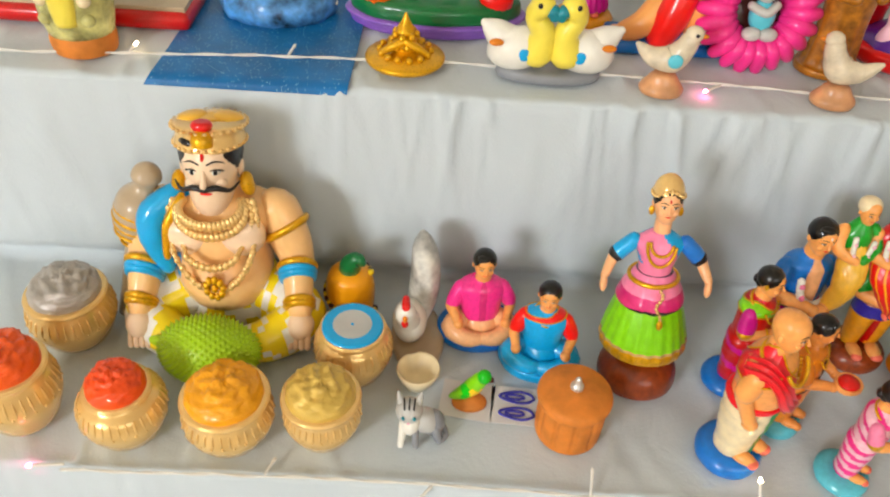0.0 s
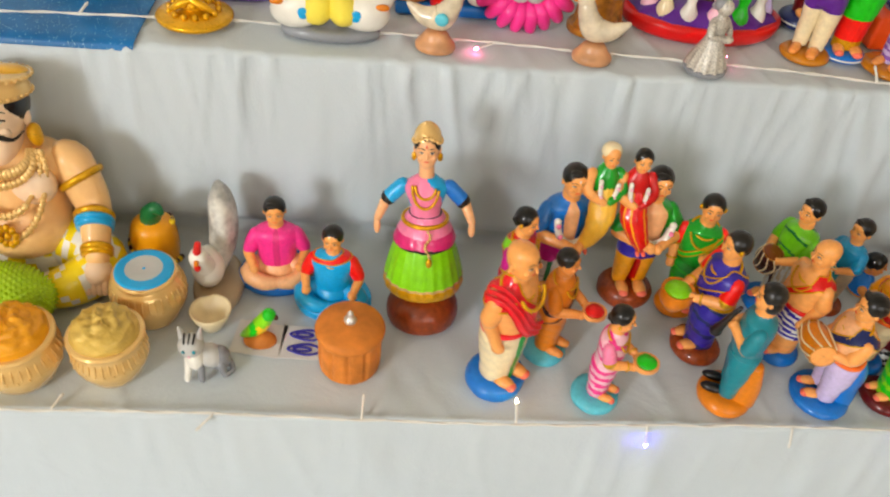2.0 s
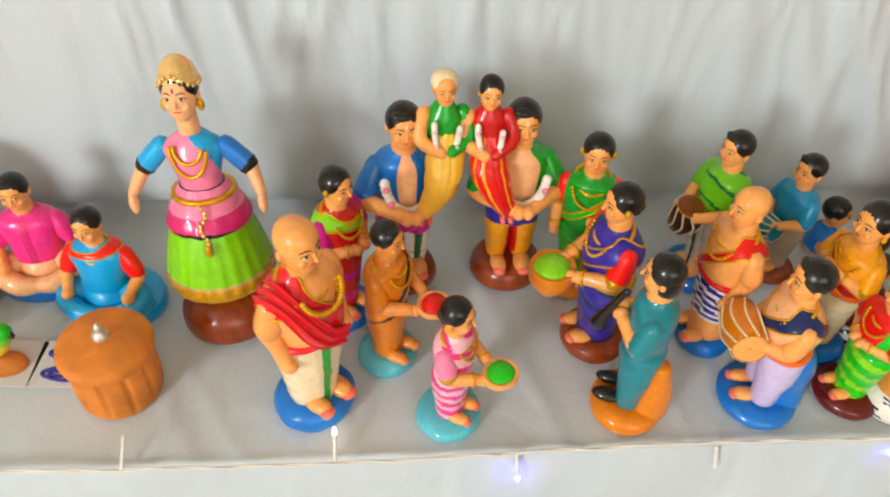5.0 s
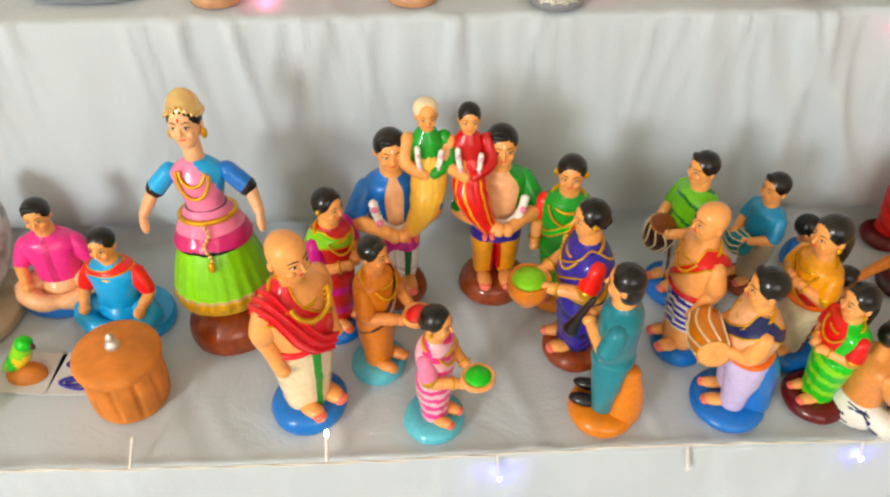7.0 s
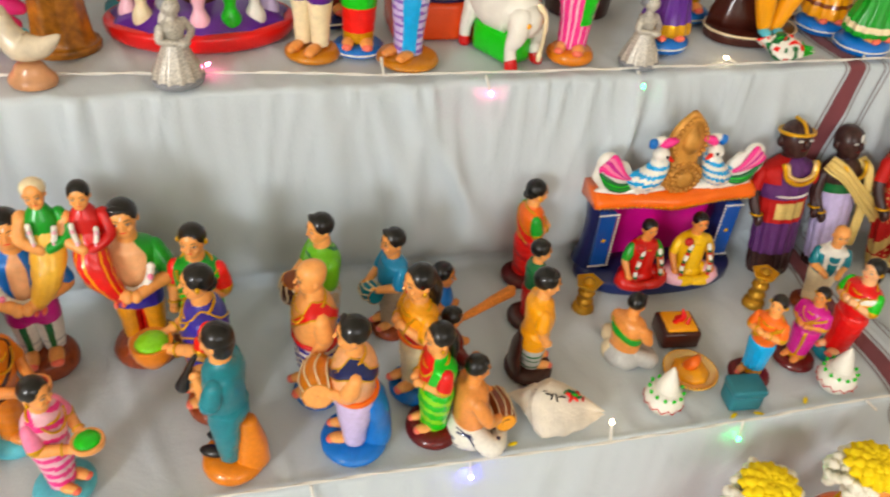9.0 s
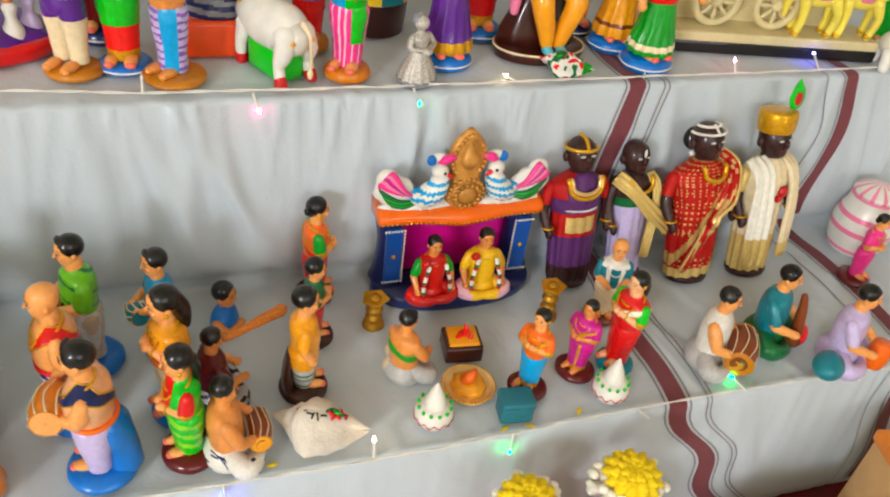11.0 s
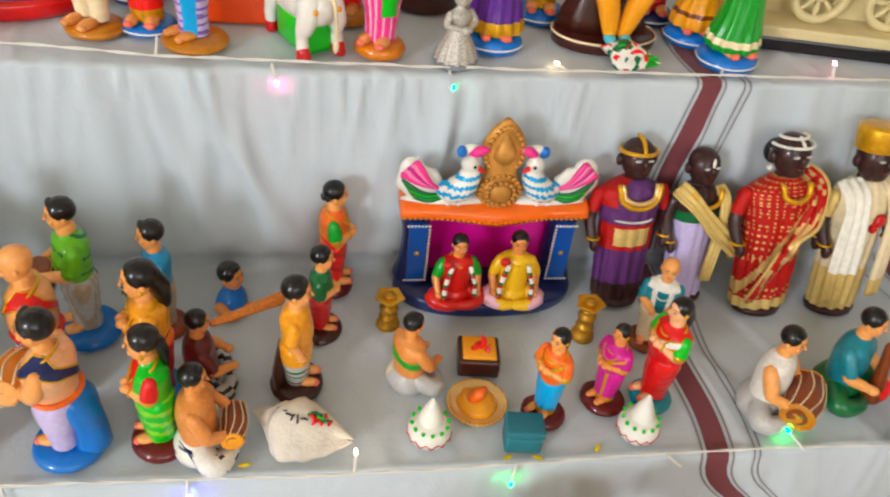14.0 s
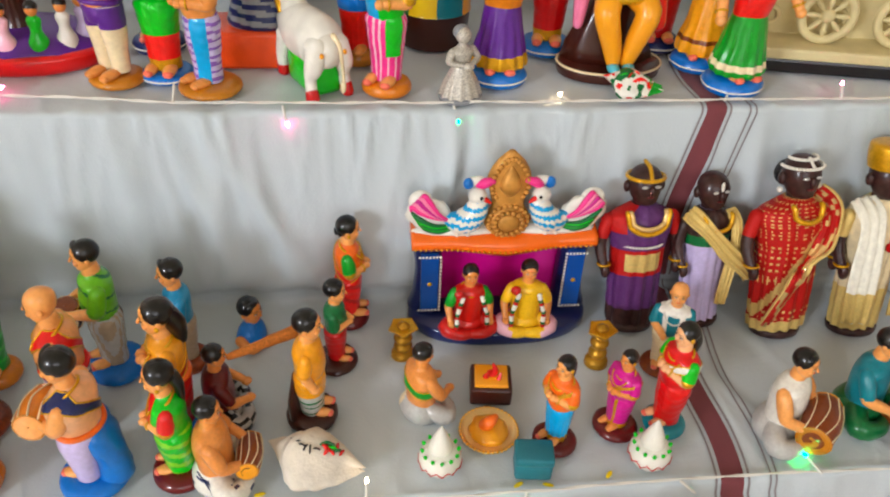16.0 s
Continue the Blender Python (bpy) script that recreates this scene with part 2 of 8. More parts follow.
    def box(self, c, size, mat, rz=0.0, bevel=0.12, rx=0.0):
        """A block with eased edges."""
        bm = bmesh.new()
        bmesh.ops.create_cube(bm, size=1.0)
        for q in bm.verts:
            q.co = Vector((q.co.x * size[0], q.co.y * size[1], q.co.z * size[2]))
        bmesh.ops.bevel(bm, geom=list(bm.edges), offset=bevel * min(size), segments=2, affect="EDGES", profile=0.6)
        m4 = Matrix.Translation(c) @ Matrix.Rotation(radians(rz), 4, "Z") @ Matrix.Rotation(radians(rx), 4, "X")
        base = len(self.v)
        bm.verts.index_update()
        self.v.extend(tuple(m4 @ q.co) for q in bm.verts)
        for fc in bm.faces:
            self.f.append(tuple(base + q.index for q in fc.verts))
            self.m.append(self.slot(mat))
        bm.free()
        return self

    def band(self, pts, half, thick, across, mat, folds=3, sub=6):
        """A strip of hanging cloth through the points, wide along the direction across, with lengthwise folds."""
        p = [Vector(q) for q in pts]
        path = []
        for i in range(len(p) - 1):
            p0, p1, p2, p3 = p[max(i - 1, 0)], p[i], p[i + 1], p[min(i + 2, len(p) - 1)]
            for s in range(sub + (i == len(p) - 2)):
                t = s / sub
                path.append(0.5 * (2 * p1 + (p2 - p0) * t + (2 * p0 - 5 * p1 + 4 * p2 - p3) * t * t + (3 * p1 - p0 - 3 * p2 + p3) * t ** 3))
        rows = []
        for i, q in enumerate(path):
            d = (path[min(i + 1, len(path) - 1)] - path[max(i - 1, 0)]).normalized()
            u = Vector(across).normalized()
            u = (u - d * u.dot(d)).normalized()
            v = d.cross(u)
            h = half * (1 + 0.10 * math.sin(i * 0.55))
            row = []
            for j in range(36):
                a = 2 * math.pi * j / 36
                f = thick * 0.9 * math.sin(math.cos(a) * folds * 3.1 + 0.35 * math.sin(i * 0.5))
                row.append(tuple(q + u * h * math.cos(a) + v * (thick * math.sin(a) + f)))
            rows.append(row)
        return self.grid(rows, mat)

    def mould(self, amount, rate=9.0):
        """Uneven hand-pressed surface."""
        out = []
        for q in self.v:
            g = noise.noise_vector(Vector(q) * rate)
            out.append((q[0] + g.x * amount, q[1] + g.y * amount, max(q[2] + g.z * amount * 0.6, 0.0) if q[2] < 0.03 else q[2] + g.z * amount * 0.6))
        self.v = out
        return self

    def beads(self, pts, r, mat):
        for q in pts:
            self.ell(q, (r, r, r), mat, n=8, k=5)
        return self

    def mesh(self, name, smooth=True):
        me = bpy.data.meshes.new(name)
        me.from_pydata(self.v, [], self.f)
        me.polygons.foreach_set("material_index", self.m)
        me.polygons.foreach_set("use_smooth", [smooth] * len(self.f))
        for q in self.names:
            me.materials.append(MATS[q])
        me.update()
        return me


def solid(name, sculpt, m4, label, category, group="", smooth=True, kind=""):
    """A thing of one mesh."""
    o = new(name, sculpt.mesh(name, smooth))
    o.matrix_world = m4
    return tagged(o, label, category, group, kind)


def thing(name, m4, label, category, group="", kind=""):
    """An empty at a thing's foot, to hold its parts."""
    o = new(name)
    o.empty_display_size = 0.02
    o.matrix_world = m4
    return tagged(o, label, category, group, kind)


def part(name, sculpt, parent, label="", smooth=True, m4=None):
    o = new(name, sculpt.mesh(name, smooth))
    o.parent = parent
    if m4 is not None:
        o.matrix_basis = m4
    if label:
        o["label"] = label
    return o


def ring_points(r, z, count, ry=None, a0=0.0, cx=0.0, cy=0.0):
    return [(cx + r * math.cos(a0 + 2 * math.pi * i / count), cy + (ry or r) * math.sin(a0 + 2 * math.pi * i / count), z) for i in range(count)]


# ---------------------------------------------------------------- the room and the stepped display
RISE, RUN = 0.265, 0.305
X0, X1 = -1.0, 2.75


def slab(name, c, size, mat, label, category, kind="structure", bevel=0.02):
    return solid(name, Sculpt().box(c, size, mat, bevel=bevel), Matrix(), label, category, kind=kind, smooth=False)


FLOOR_Z = -RISE * 3
slab("floor", (0.2, -1.65, FLOOR_Z - 0.05), (8.4, 5.7, 0.1), "floor_tile", "pale tiled floor of the room", "floor")
slab("ceiling", (0.2, -1.65, 2.65), (8.4, 5.7, 0.1), "wall_paint", "off-white painted ceiling", "ceiling")
slab("wall_north", (0.2, 1.15, 0.9), (8.4, 0.1, 3.39), "wall_paint", "cream painted wall behind the display", "wall")
slab("wall_west", (-4.05, -1.65, 0.9), (0.1, 5.7, 3.39), "wall_paint", "cream painted side wall", "wall")
slab("wall_east", (4.45, -1.65, 0.9), (0.1, 5.7, 3.39), "wall_paint", "cream painted side wall", "wall")
south = thing("wall_south", Matrix(), "unseen cream painted wall with key window and added fill window", "wall", kind="structure")
WY = -4.1
edges = [-4.0] + [e for w in WINDOWS for e in w[:2]] + [4.4]
for a, b in zip(edges[0::2], edges[1::2]):
    part("wall_piece", Sculpt().box(((a + b) / 2, WY, 0.9), (b - a, 0.1, 3.39), "wall_paint", bevel=0.02), south, smooth=False)
# the second opening is made up to carry the warm fill lamp
for k, (x0, x1, z0, z1) in enumerate(WINDOWS):
    cx, cz, w, h = (x0 + x1) / 2, (z0 + z1) / 2, x1 - x0, z1 - z0
    for a, b in ((FLOOR_Z, z0), (z1, 2.6)):
        part("wall_piece", Sculpt().box((cx, WY, (a + b) / 2), (w, 0.1, b - a), "wall_paint", bevel=0.02), south, smooth=False)
    win = thing("window_%d" % (k + 1), Matrix(), "unseen white framed window, the second one added for fill", "window", kind="structure")
    for c, z in (((x0 + 0.03, WY, cz), (0.06, 0.06, h)), ((x1 - 0.03, WY, cz), (0.06, 0.06, h)), ((cx, WY, z0 + 0.03), (w - 0.12, 0.06, 0.06)), ((cx, WY, z1 - 0.03), (w - 0.12, 0.06, 0.06)), ((cx, WY, cz), (0.05, 0.05, h - 0.12))):
        part("window_frame", Sculpt().box(c, z, "white", bevel=0.08), win, smooth=False)
    for sx in (-1, 1):
        pw = (w - 0.12 - 0.05) / 2
        g = part("pane", Sculpt().box((cx + sx * (0.025 + pw / 2), WY - 0.01, cz), (pw, 0.006, h - 0.12), "window_glass", bevel=0.02), win, smooth=False)
        g.visible_shadow = False

steps = thing("display_steps", Matrix(), "plywood steps under the white cloth", "display stand", kind="structure")
for i in range(-2, 4):
    y0 = RUN * i + 0.02
    part("step_board", Sculpt().box(((X0 + X1) / 2, (y0 + 1.08) / 2, RISE * i - 0.02 - (RISE - 0.02) / 2), (X1 - X0 - 0.1, 1.08 - y0, RISE - 0.02), "plywood", bevel=0.02), steps, smooth=False)

# the cloth: one sheet that hangs over edge after edge
PROFILE = []


def bend(y, z, r, a0, a1, k=6):
    for i in range(k + 1):
        a = radians(a0 + (a1 - a0) * i / k)
        PROFILE.append((y + r * math.cos(a), z + r * math.sin(a)))


def run_to(y, z, step=0.012):
    y0, z0 = PROFILE[-1]
    k = max(1, int(math.hypot(y - y0, z - z0) / step))
    for i in range(1, k):
        PROFILE.append((y0 + (y - y0) * i / k, z0 + (z - z0) * i / k))


PROFILE.append((0.99, RISE * 3 + 0.001))
for i in (3, 2, 1, 0, -1):
    y, z = RUN * i, RISE * i
    re, rf = 0.008, 0.016
    if i < 3:
        run_to(y + RUN - rf, z + rf)
        bend(y + RUN - rf, z + rf, rf, 0, -90)
    run_to(y + re, z)
    bend(y + re, z - re, re, 90, 180)
run_to(-RUN, RISE * -2 + 0.03)
PROFILE.append((-RUN, RISE * -2 + 0.02))
ARC = [0.0]
for (a, b), (c, d) in zip(PROFILE, PROFILE[1:]):
    ARC.append(ARC[-1] + math.hypot(c - a, d - b))
RND = random.Random(5)
FOLDS = [(0.985, 0.30, 0.016, 0.007), (1.02, 0.55, 0.012, 0.006), (1.06, 0.25, 0.010, 0.005), (0.94, 0.05, 0.02, 0.005), (0.70, -0.1, 0.02, 0.004), (0.35, -0.25, 0.018, 0.003), (1.44, 0.1, 0.02, 0.004), (1.72, 0.25, 0.02, 0.005)]
for _ in range(80):
    FOLDS.append((RND.uniform(X0, X1), RND.uniform(-0.25, 0.3), RND.uniform(0.006, 0.02), RND.uniform(0.001, 0.0045)))
CREASES = [(RND.uniform(X0, X1), RND.uniform(-0.7, 0.7), RND.uniform(0.004, 0.01), RND.uniform(0.0006, 0.0026)) for _ in range(70)]


# tight gathers hanging from the upper edge: place, slant, width, depth, length
GATHERS = []
for gx, gn in ((0.12, 7), (0.26, 8), (0.42, 9), (0.58, 8), (0.74, 9), (0.93, 8), (1.06, 9), (1.20, 9), (1.30, 8), (1.42, 5)):
    for _ in range(gn):
        GATHERS.append((gx + RND.uniform(-0.06, 0.06), RND.uniform(-0.25, 0.25), RND.uniform(0.0026, 0.0055), RND.uniform(0.002, 0.0055), RND.uniform(0.03, 0.11)))


def cloth_at(x, i, lift=0.0):
    """A point of the cloth at x on the i-th row of its profile."""
    y, z = PROFILE[i]
    a, b = PROFILE[max(i - 1, 0)], PROFILE[min(i + 1, len(PROFILE) - 1)]
    d = Vector((0, b[0] - a[0], b[1] - a[1])).normalized()
    nrm = Vector((0, d.z, -d.y))
    if nrm.z < -0.3 or (abs(nrm.z) <= 0.3 and nrm.y > 0):
        nrm = -nrm
    up = max(0.0, min(1.0, nrm.z))
    wall = 1 - up
    step = math.floor(z / RISE - 0.02)
    top = RISE * (step + 1)
    down = max(0.0, min(1.0, (top - z) / RISE))
    g = 0.0
    if wall > 0.02:
        for fx, sl, w, amp in FOLDS:
            u = x - (fx + 0.31 * (step % 3) + sl * (top - z)) if step != 0 else x - (fx + sl * (top - z))
            if abs(u) < 4 * w:
                g += amp * math.exp(-(u / w) ** 2) * (0.25 + min(1, down * 3)) * (1 - 0.7 * down) * (0.6 if step != 0 else (1.9 if x > 0.9 else 0.5))
        g += (0.0045 if x > 0.9 else 0.0022) * noise.noise(Vector((x * 16, z * 3, step * 7))) * (1 - 0.6 * down)
        g += 0.0050 * noise.noise(Vector((x * 3.2, z * 2, 3 + step))) * min(1, down * 2)
        g += 0.0008 * noise.noise(Vector((x * 60, z * 5, 11)))
        if step == 0:
            for gx, sl, w, amp, ln in GATHERS:
                u = x - gx - sl * (top - z)
                if abs(u) < 3 * w:
                    g += amp * math.exp(-(u / w) ** 2) * math.exp(-((top - z - 0.02) / ln) ** 2)
        near = max(0.0, noise.noise(Vector((x * 2.3, step * 3.1, 4))) + 0.25)
        g += 0.0075 * near * abs(noise.noise(Vector((x * 42 + 1.6 * (top - z) * 10 * noise.noise(Vector((x * 1.7, 0, 8))), z * 2.5, 21 + step)))) * math.exp(-((down - 0.16) / 0.26) ** 2)
        g *= wall
    h = 0.0
    if up > 0.02:
        h += 0.0022 * noise.noise(Vector((x * 7, y * 7, 2))) + 0.0012 * noise.noise(Vector((x * 22 + y * 14, y * 9 - x * 4, 5)))
        for fx, sl, w, amp in CREASES:
            u = x - (fx + sl * (y % RUN))
            if abs(u) < 4 * w:
                h += amp * math.exp(-(u / w) ** 2)
        h = (h + 0.001) * up
    p = Vector((x, y, z)) + nrm * (max(-0.002, g) + h - 0.003 * up + lift)
    p.z += 0.0025 * noise.noise(Vector((x * 4, y * 2, 9))) * wall
    return p


def cloth_sheet(lo, hi, i0, i1, step, mat, lift=0.0):
    """A stretch of the cloth between two edges, each a function of the row."""
    s = Sculpt()
    k = max(2, int((hi(i0) - lo(i0)) / step) + 1)
    for i in range(i0, i1):
        for j in range(k):
            x = lo(i) + (hi(i) - lo(i)) * j / (k - 1)
            s.v.append(tuple(cloth_at(x, i, lift)))
    for i in range(i1 - i0 - 1):
        for j in range(k - 1):
            a = i * k + j
            s.f.append((a, a + k, a + k + 1, a + 1))
            s.m.append(s.slot(mat))
    return s


N = len(PROFILE)
cover = solid("cloth_cover", cloth_sheet(lambda i: X0, lambda i: X1, 0, N, 0.005, "cotton"), Matrix(), "off-white cotton cloth with maroon border draped over steps", "cloth", kind="structure")


def border_x(i):
    """How the woven border wanders over the steps."""
    y, z = PROFILE[i]
    if z > 0.004:
        x = float(np.interp(z, [0.0, 0.05, 0.10, 0.15, 0.20, 0.265], [1.570, 1.567, 1.568, 1.576, 1.587, 1.600])) + 0.07 * max(0.0, z - 0.265)
    elif y > 0:
        x = 1.568 + 0.03 * y
    else:
        x = 1.568 - 0.55 * z + 0.012 * math.sin(z * 45)
    return x + 0.004 * math.sin(y * 30)


def border_far(i):
    y, z = PROFILE[i]
    return 1.945 + 0.05 * z + 0.012 * math.sin(z * 25 + y * 12)


I0 = next(i for i in range(N) if PROFILE[i][0] < 0.46)
for off, w, mat, fn in ((0.0, 0.024, "cotton_border", border_x), (0.017, 0.0025, "cotton_thread", border_x), (-0.017, 0.0025, "cotton_thread", border_x), (0.040, 0.0022, "cotton_thread", border_x), (0.047, 0.0022, "cotton_thread", border_x),
                        (0.0, 0.022, "cotton_border", border_far), (-0.016, 0.0025, "cotton_thread", border_far), (-0.045, 0.002, "cotton_thread", border_far)):
    s = cloth_sheet(lambda i: fn(i) + off - w / 2, lambda i: fn(i) + off + w / 2, I0, N, 0.004, mat, 0.0011)
    part("woven_border" if w > 0.01 else "woven_line", s, cover, "maroon woven border stripe" if w > 0.01 else "thin grey woven line")


# ---------------------------------------------------------------- fairy lights
def fairy_lights(label, path, tails):
    """A pale twisted wire with short tails; each tail ends in a small lamp."""
    t = thing("fairy_lights", Matrix(), label, "string lights")
    s = Sculpt()
    pts = [Vector(q) for q in path]
    dense = []
    for a, b in zip(pts, pts[1:]):
        k = max(1, int((b - a).length / 0.012))
        for i in range(k):
            q = a.lerp(b, i / k)
            dense.append(q + Vector((0, 0.0016 * noise.noise(Vector((q.x * 25, 1, 0))), 0.0012 * noise.noise(Vector((q.x * 20, 7, 0))))))
    for ph in (0, math.pi):
        s.tube([q + Vector((0, 0.0009 * math.cos(i * 0.9 + ph), 0.0009 * math.sin(i * 0.9 + ph))) for i, q in enumerate(dense)], 0.0009, "wire", n=6, sub=1)
    part("wire", s, t, "pale twisted wire")
    for x, y, z, dx, dy, dz, glow in tails:
        a = Vector((x, y, z))
        b = a + Vector((dx, dy, dz))
        stem = part("tail", Sculpt().tube([a, a.lerp(b, 0.5), b], 0.0016, "wire", n=8, sub=2), t)
        c = b + (b - a).normalized() * 0.003
        bulb = Sculpt().tube([b, c], [0.0021, 0.0013], glow or "wire", n=10, sub=2)
        part("bulb", bulb, stem, "small lit coloured lamp" if glow else "small unlit lamp")


EDGE_Y = -0.003
fairy_lights("white wire fairy lights along the step edge", [(x, EDGE_Y + 0.003 * math.sin(x * 9), 0.004) for x in np.arange(-0.13, 2.3, 0.05)],
             [(0.07, 0.001, 0.005, 0.006, 0.014, 0.002, ""), (-0.13, 0, 0.004, -0.03, -0.004, 0.001, "glow_pink"), (0.235, EDGE_Y, 0.004, -0.012, -0.012, -0.006, ""), (0.394, EDGE_Y, 0.004, 0.001, 0.018, 0.014, ""), (0.563, EDGE_Y, 0.004, 0.0, 0.016, 0.016, "glow_warm"),
              (0.712, EDGE_Y, 0.003, 0.002, -0.008, -0.024, "glow_blue"), (0.881, EDGE_Y, 0.003, 0.003, -0.006, -0.022, ""), (1.04, EDGE_Y, 0.003, 0.001, -0.006, -0.016, "glow_blue"), (1.193, EDGE_Y, 0.004, 0.001, 0.008, 0.018, "glow_warm"),
              (1.352, EDGE_Y, 0.003, -0.004, -0.008, -0.02, "glow_green"), (1.51, EDGE_Y, 0.004, 0.014, -0.004, -0.012, ""), (1.66, EDGE_Y, 0.004, -0.01, 0.018, 0.006, "glow_green"), (1.82, EDGE_Y, 0.004, 0.014, -0.006, -0.01, ""), (1.98, EDGE_Y, 0.004, 0.01, 0.012, 0.008, "glow_pink")])


def upper_y(x):
    return float(np.interp(x, [-0.4, -0.22, 0.02, 0.24, 0.55, 0.9, 1.0, 1.24, 2.1], [0.33, 0.336, 0.356, 0.366, 0.352, 0.33, 0.316, 0.311, 0.313]))


fairy_lights("white wire fairy lights on the upper step", [(x, upper_y(x), RISE + 0.005) for x in np.arange(-0.4, 2.2, 0.05)],
             [(-0.12, 0.345, 0.27, 0.006, 0.008, 0.006, "glow_warm"), (0.05, 0.357, 0.269, 0.006, 0.014, 0.006, ""), (0.53, 0.352, 0.269, -0.02, -0.016, 0.001, "glow_pink"), (0.80, 0.336, 0.269, 0.016, 0.012, 0.004, "glow_pink"), (1.0, 0.316, 0.27, 0.0, 0.016, 0.01, ""),
              (1.115, 0.312, 0.266, 0.004, -0.012, -0.014, "glow_pink"), (1.30, 0.311, 0.266, 0.004, -0.012, -0.012, "glow_green"), (1.43, 0.313, 0.27, -0.008, 0.01, 0.002, "glow_warm"), (1.61, 0.312, 0.269, 0.008, 0.012, 0.003, "glow_green"), (1.75, 0.312, 0.27, 0.0, 0.008, 0.014, "glow_pink"), (1.89, 0.312, 0.27, 0.01, 0.03, 0.01, "glow_blue")])


# ---------------------------------------------------------------- clay dolls
def head(s, c, r, skin="skin", hair="short", hair_mat="hair", mark=""):
    """A plain doll's head of half-height r on its neck; looks to -y."""
    x, y, z = c
    ring = lambda h, a, b, d: (z + r * h, r * a, r * b, x, y + r * d)
    s.loft([ring(-1.0, 0.10, 0.12, -0.24), ring(-0.90, 0.32, 0.32, -0.24), ring(-0.62, 0.53, 0.55, -0.14), ring(-0.2, 0.66, 0.72, -0.04), ring(0.2, 0.71, 0.79, -0.01), ring(0.58, 0.65, 0.73, 0.02), ring(0.86, 0.42, 0.48, 0.04), ring(1.0, 0.04, 0.05, 0.05)], skin, n=26, sub=4)
    for sx in (-1, 1):
        s.ell((x + sx * r * 0.72, y + r * 0.06, z - r * 0.06), (r * 0.09, r * 0.15, r * 0.22), skin, n=10, k=8)
        s.ell((x + sx * r * 0.28, y - r * 0.705, z + r * 0.08), (r * 0.135, r * 0.05, r * 0.055), "white", rot=(0, 0, sx * 20), n=10, k=6)
        s.ell((x + sx * r * 0.28, y - r * 0.745, z + r * 0.08), (r * 0.06, r * 0.03, r * 0.055), "black", n=8, k=6)
        s.tube([(x + sx * r * 0.12, y - r * 0.762, z + r * 0.11), (x + sx * r * 0.28, y - r * 0.752, z + r * 0.155), (x + sx * r * 0.46, y - r * 0.65, z + r * 0.10)], r * 0.017, "black", n=6, sub=3)
        s.tube([(x + sx * r * 0.10, y - r * 0.785, z + r * 0.27), (x + sx * r * 0.28, y - r * 0.745, z + r * 0.34), (x + sx * r * 0.48, y - r * 0.62, z + r * 0.27)], [r * 0.018, r * 0.022, r * 0.010], "black", n=6, sub=3)
        s.ell((x + sx * r * 0.33, y - r * 0.57, z - r * 0.25), (r * 0.21, r * 0.16, r * 0.19), skin, n=12, k=8)
    s.tube([(x, y - r * 0.75, z + r * 0.14), (x, y - r * 0.84, z - r * 0.06), (x, y - r * 0.88, z - r * 0.17)], [r * 0.05, r * 0.07, r * 0.095], skin, n=10)
    s.ell((x, y - r * 0.69, z - r * 0.43), (r * 0.17, r * 0.07, r * 0.045), "scarlet", n=10, k=6)
    if mark:
        s.ell((x, y - r * 0.755, z + r * 0.42), (r * 0.05, r * 0.04, r * 0.12), mark, n=8, k=6)
    if hair in ("short", "bun", "long", "plait", "bob"):
        rows, turn = [], Matrix.Rotation(radians(-10), 3, "X")
        for i in range(15):
            b = math.pi * (i / 14 - 0.5) * 0.985
            row = []
            for j in range(48):
                a = 2 * math.pi * j / 48
                d = Vector((math.cos(b) * math.sin(a), -math.cos(b) * math.cos(a), math.sin(b)))
                strand = 1 + 0.018 * math.sin(d.x * 26 + 3 * d.y) * (1 - abs(d.x))
                row.append(tuple(Vector((x, y + r * 0.09, z + r * 0.30)) + turn @ Vector((d.x * 0.79, d.y * 0.83, d.z * 0.78)) * r * strand))
            rows.append(row)
        s.grid(rows, hair_mat)
    if hair == "short":
        s.ell((x - r * 0.12, y - r * 0.42, z + r * 0.76), (r * 0.48, r * 0.26, r * 0.20), hair_mat, rot=(24, 8, 0), n=14, k=8)
    if hair == "bun":
        s.ell((x, y + r * 0.78, z - r * 0.16), (r * 0.35, r * 0.26, r * 0.33), hair_mat, n=16, k=10, lump=0.12)
        s.ell((x, y + r * 0.50, z - r * 0.15), (r * 0.58, r * 0.36, r * 0.40), hair_mat, n=14, k=10)
    if hair == "plait":
        s.tube([(x, y + r * 0.70, z), (x, y + r * 0.95, z - r * 0.8), (x, y + r * 0.95, z - r * 2.2)], [r * 0.40, r * 0.32, r * 0.14], hair_mat)
    if hair == "long":
        s.tube([(x, y + r * 0.45, z + r * 0.1), (x, y + r * 0.85, z - r * 0.7), (x, y + r * 0.98, z - r * 1.7)], [r * 0.58, r * 0.52, r * 0.32], hair_mat, n=14)
    if hair == "bob":
        s.ell((x, y + r * 0.28, z - r * 0.18), (r * 0.80, r * 0.62, r * 0.88), hair_mat, n=22, k=14, lump=0.06)
    return s


def striped(a, b, freq, tilt=0.0, cut=0.55):
    """Painted drapery lines of colour b across a."""
    return lambda ang, p: b if math.sin(p[2] * freq + math.radians(ang) * tilt) > cut else a


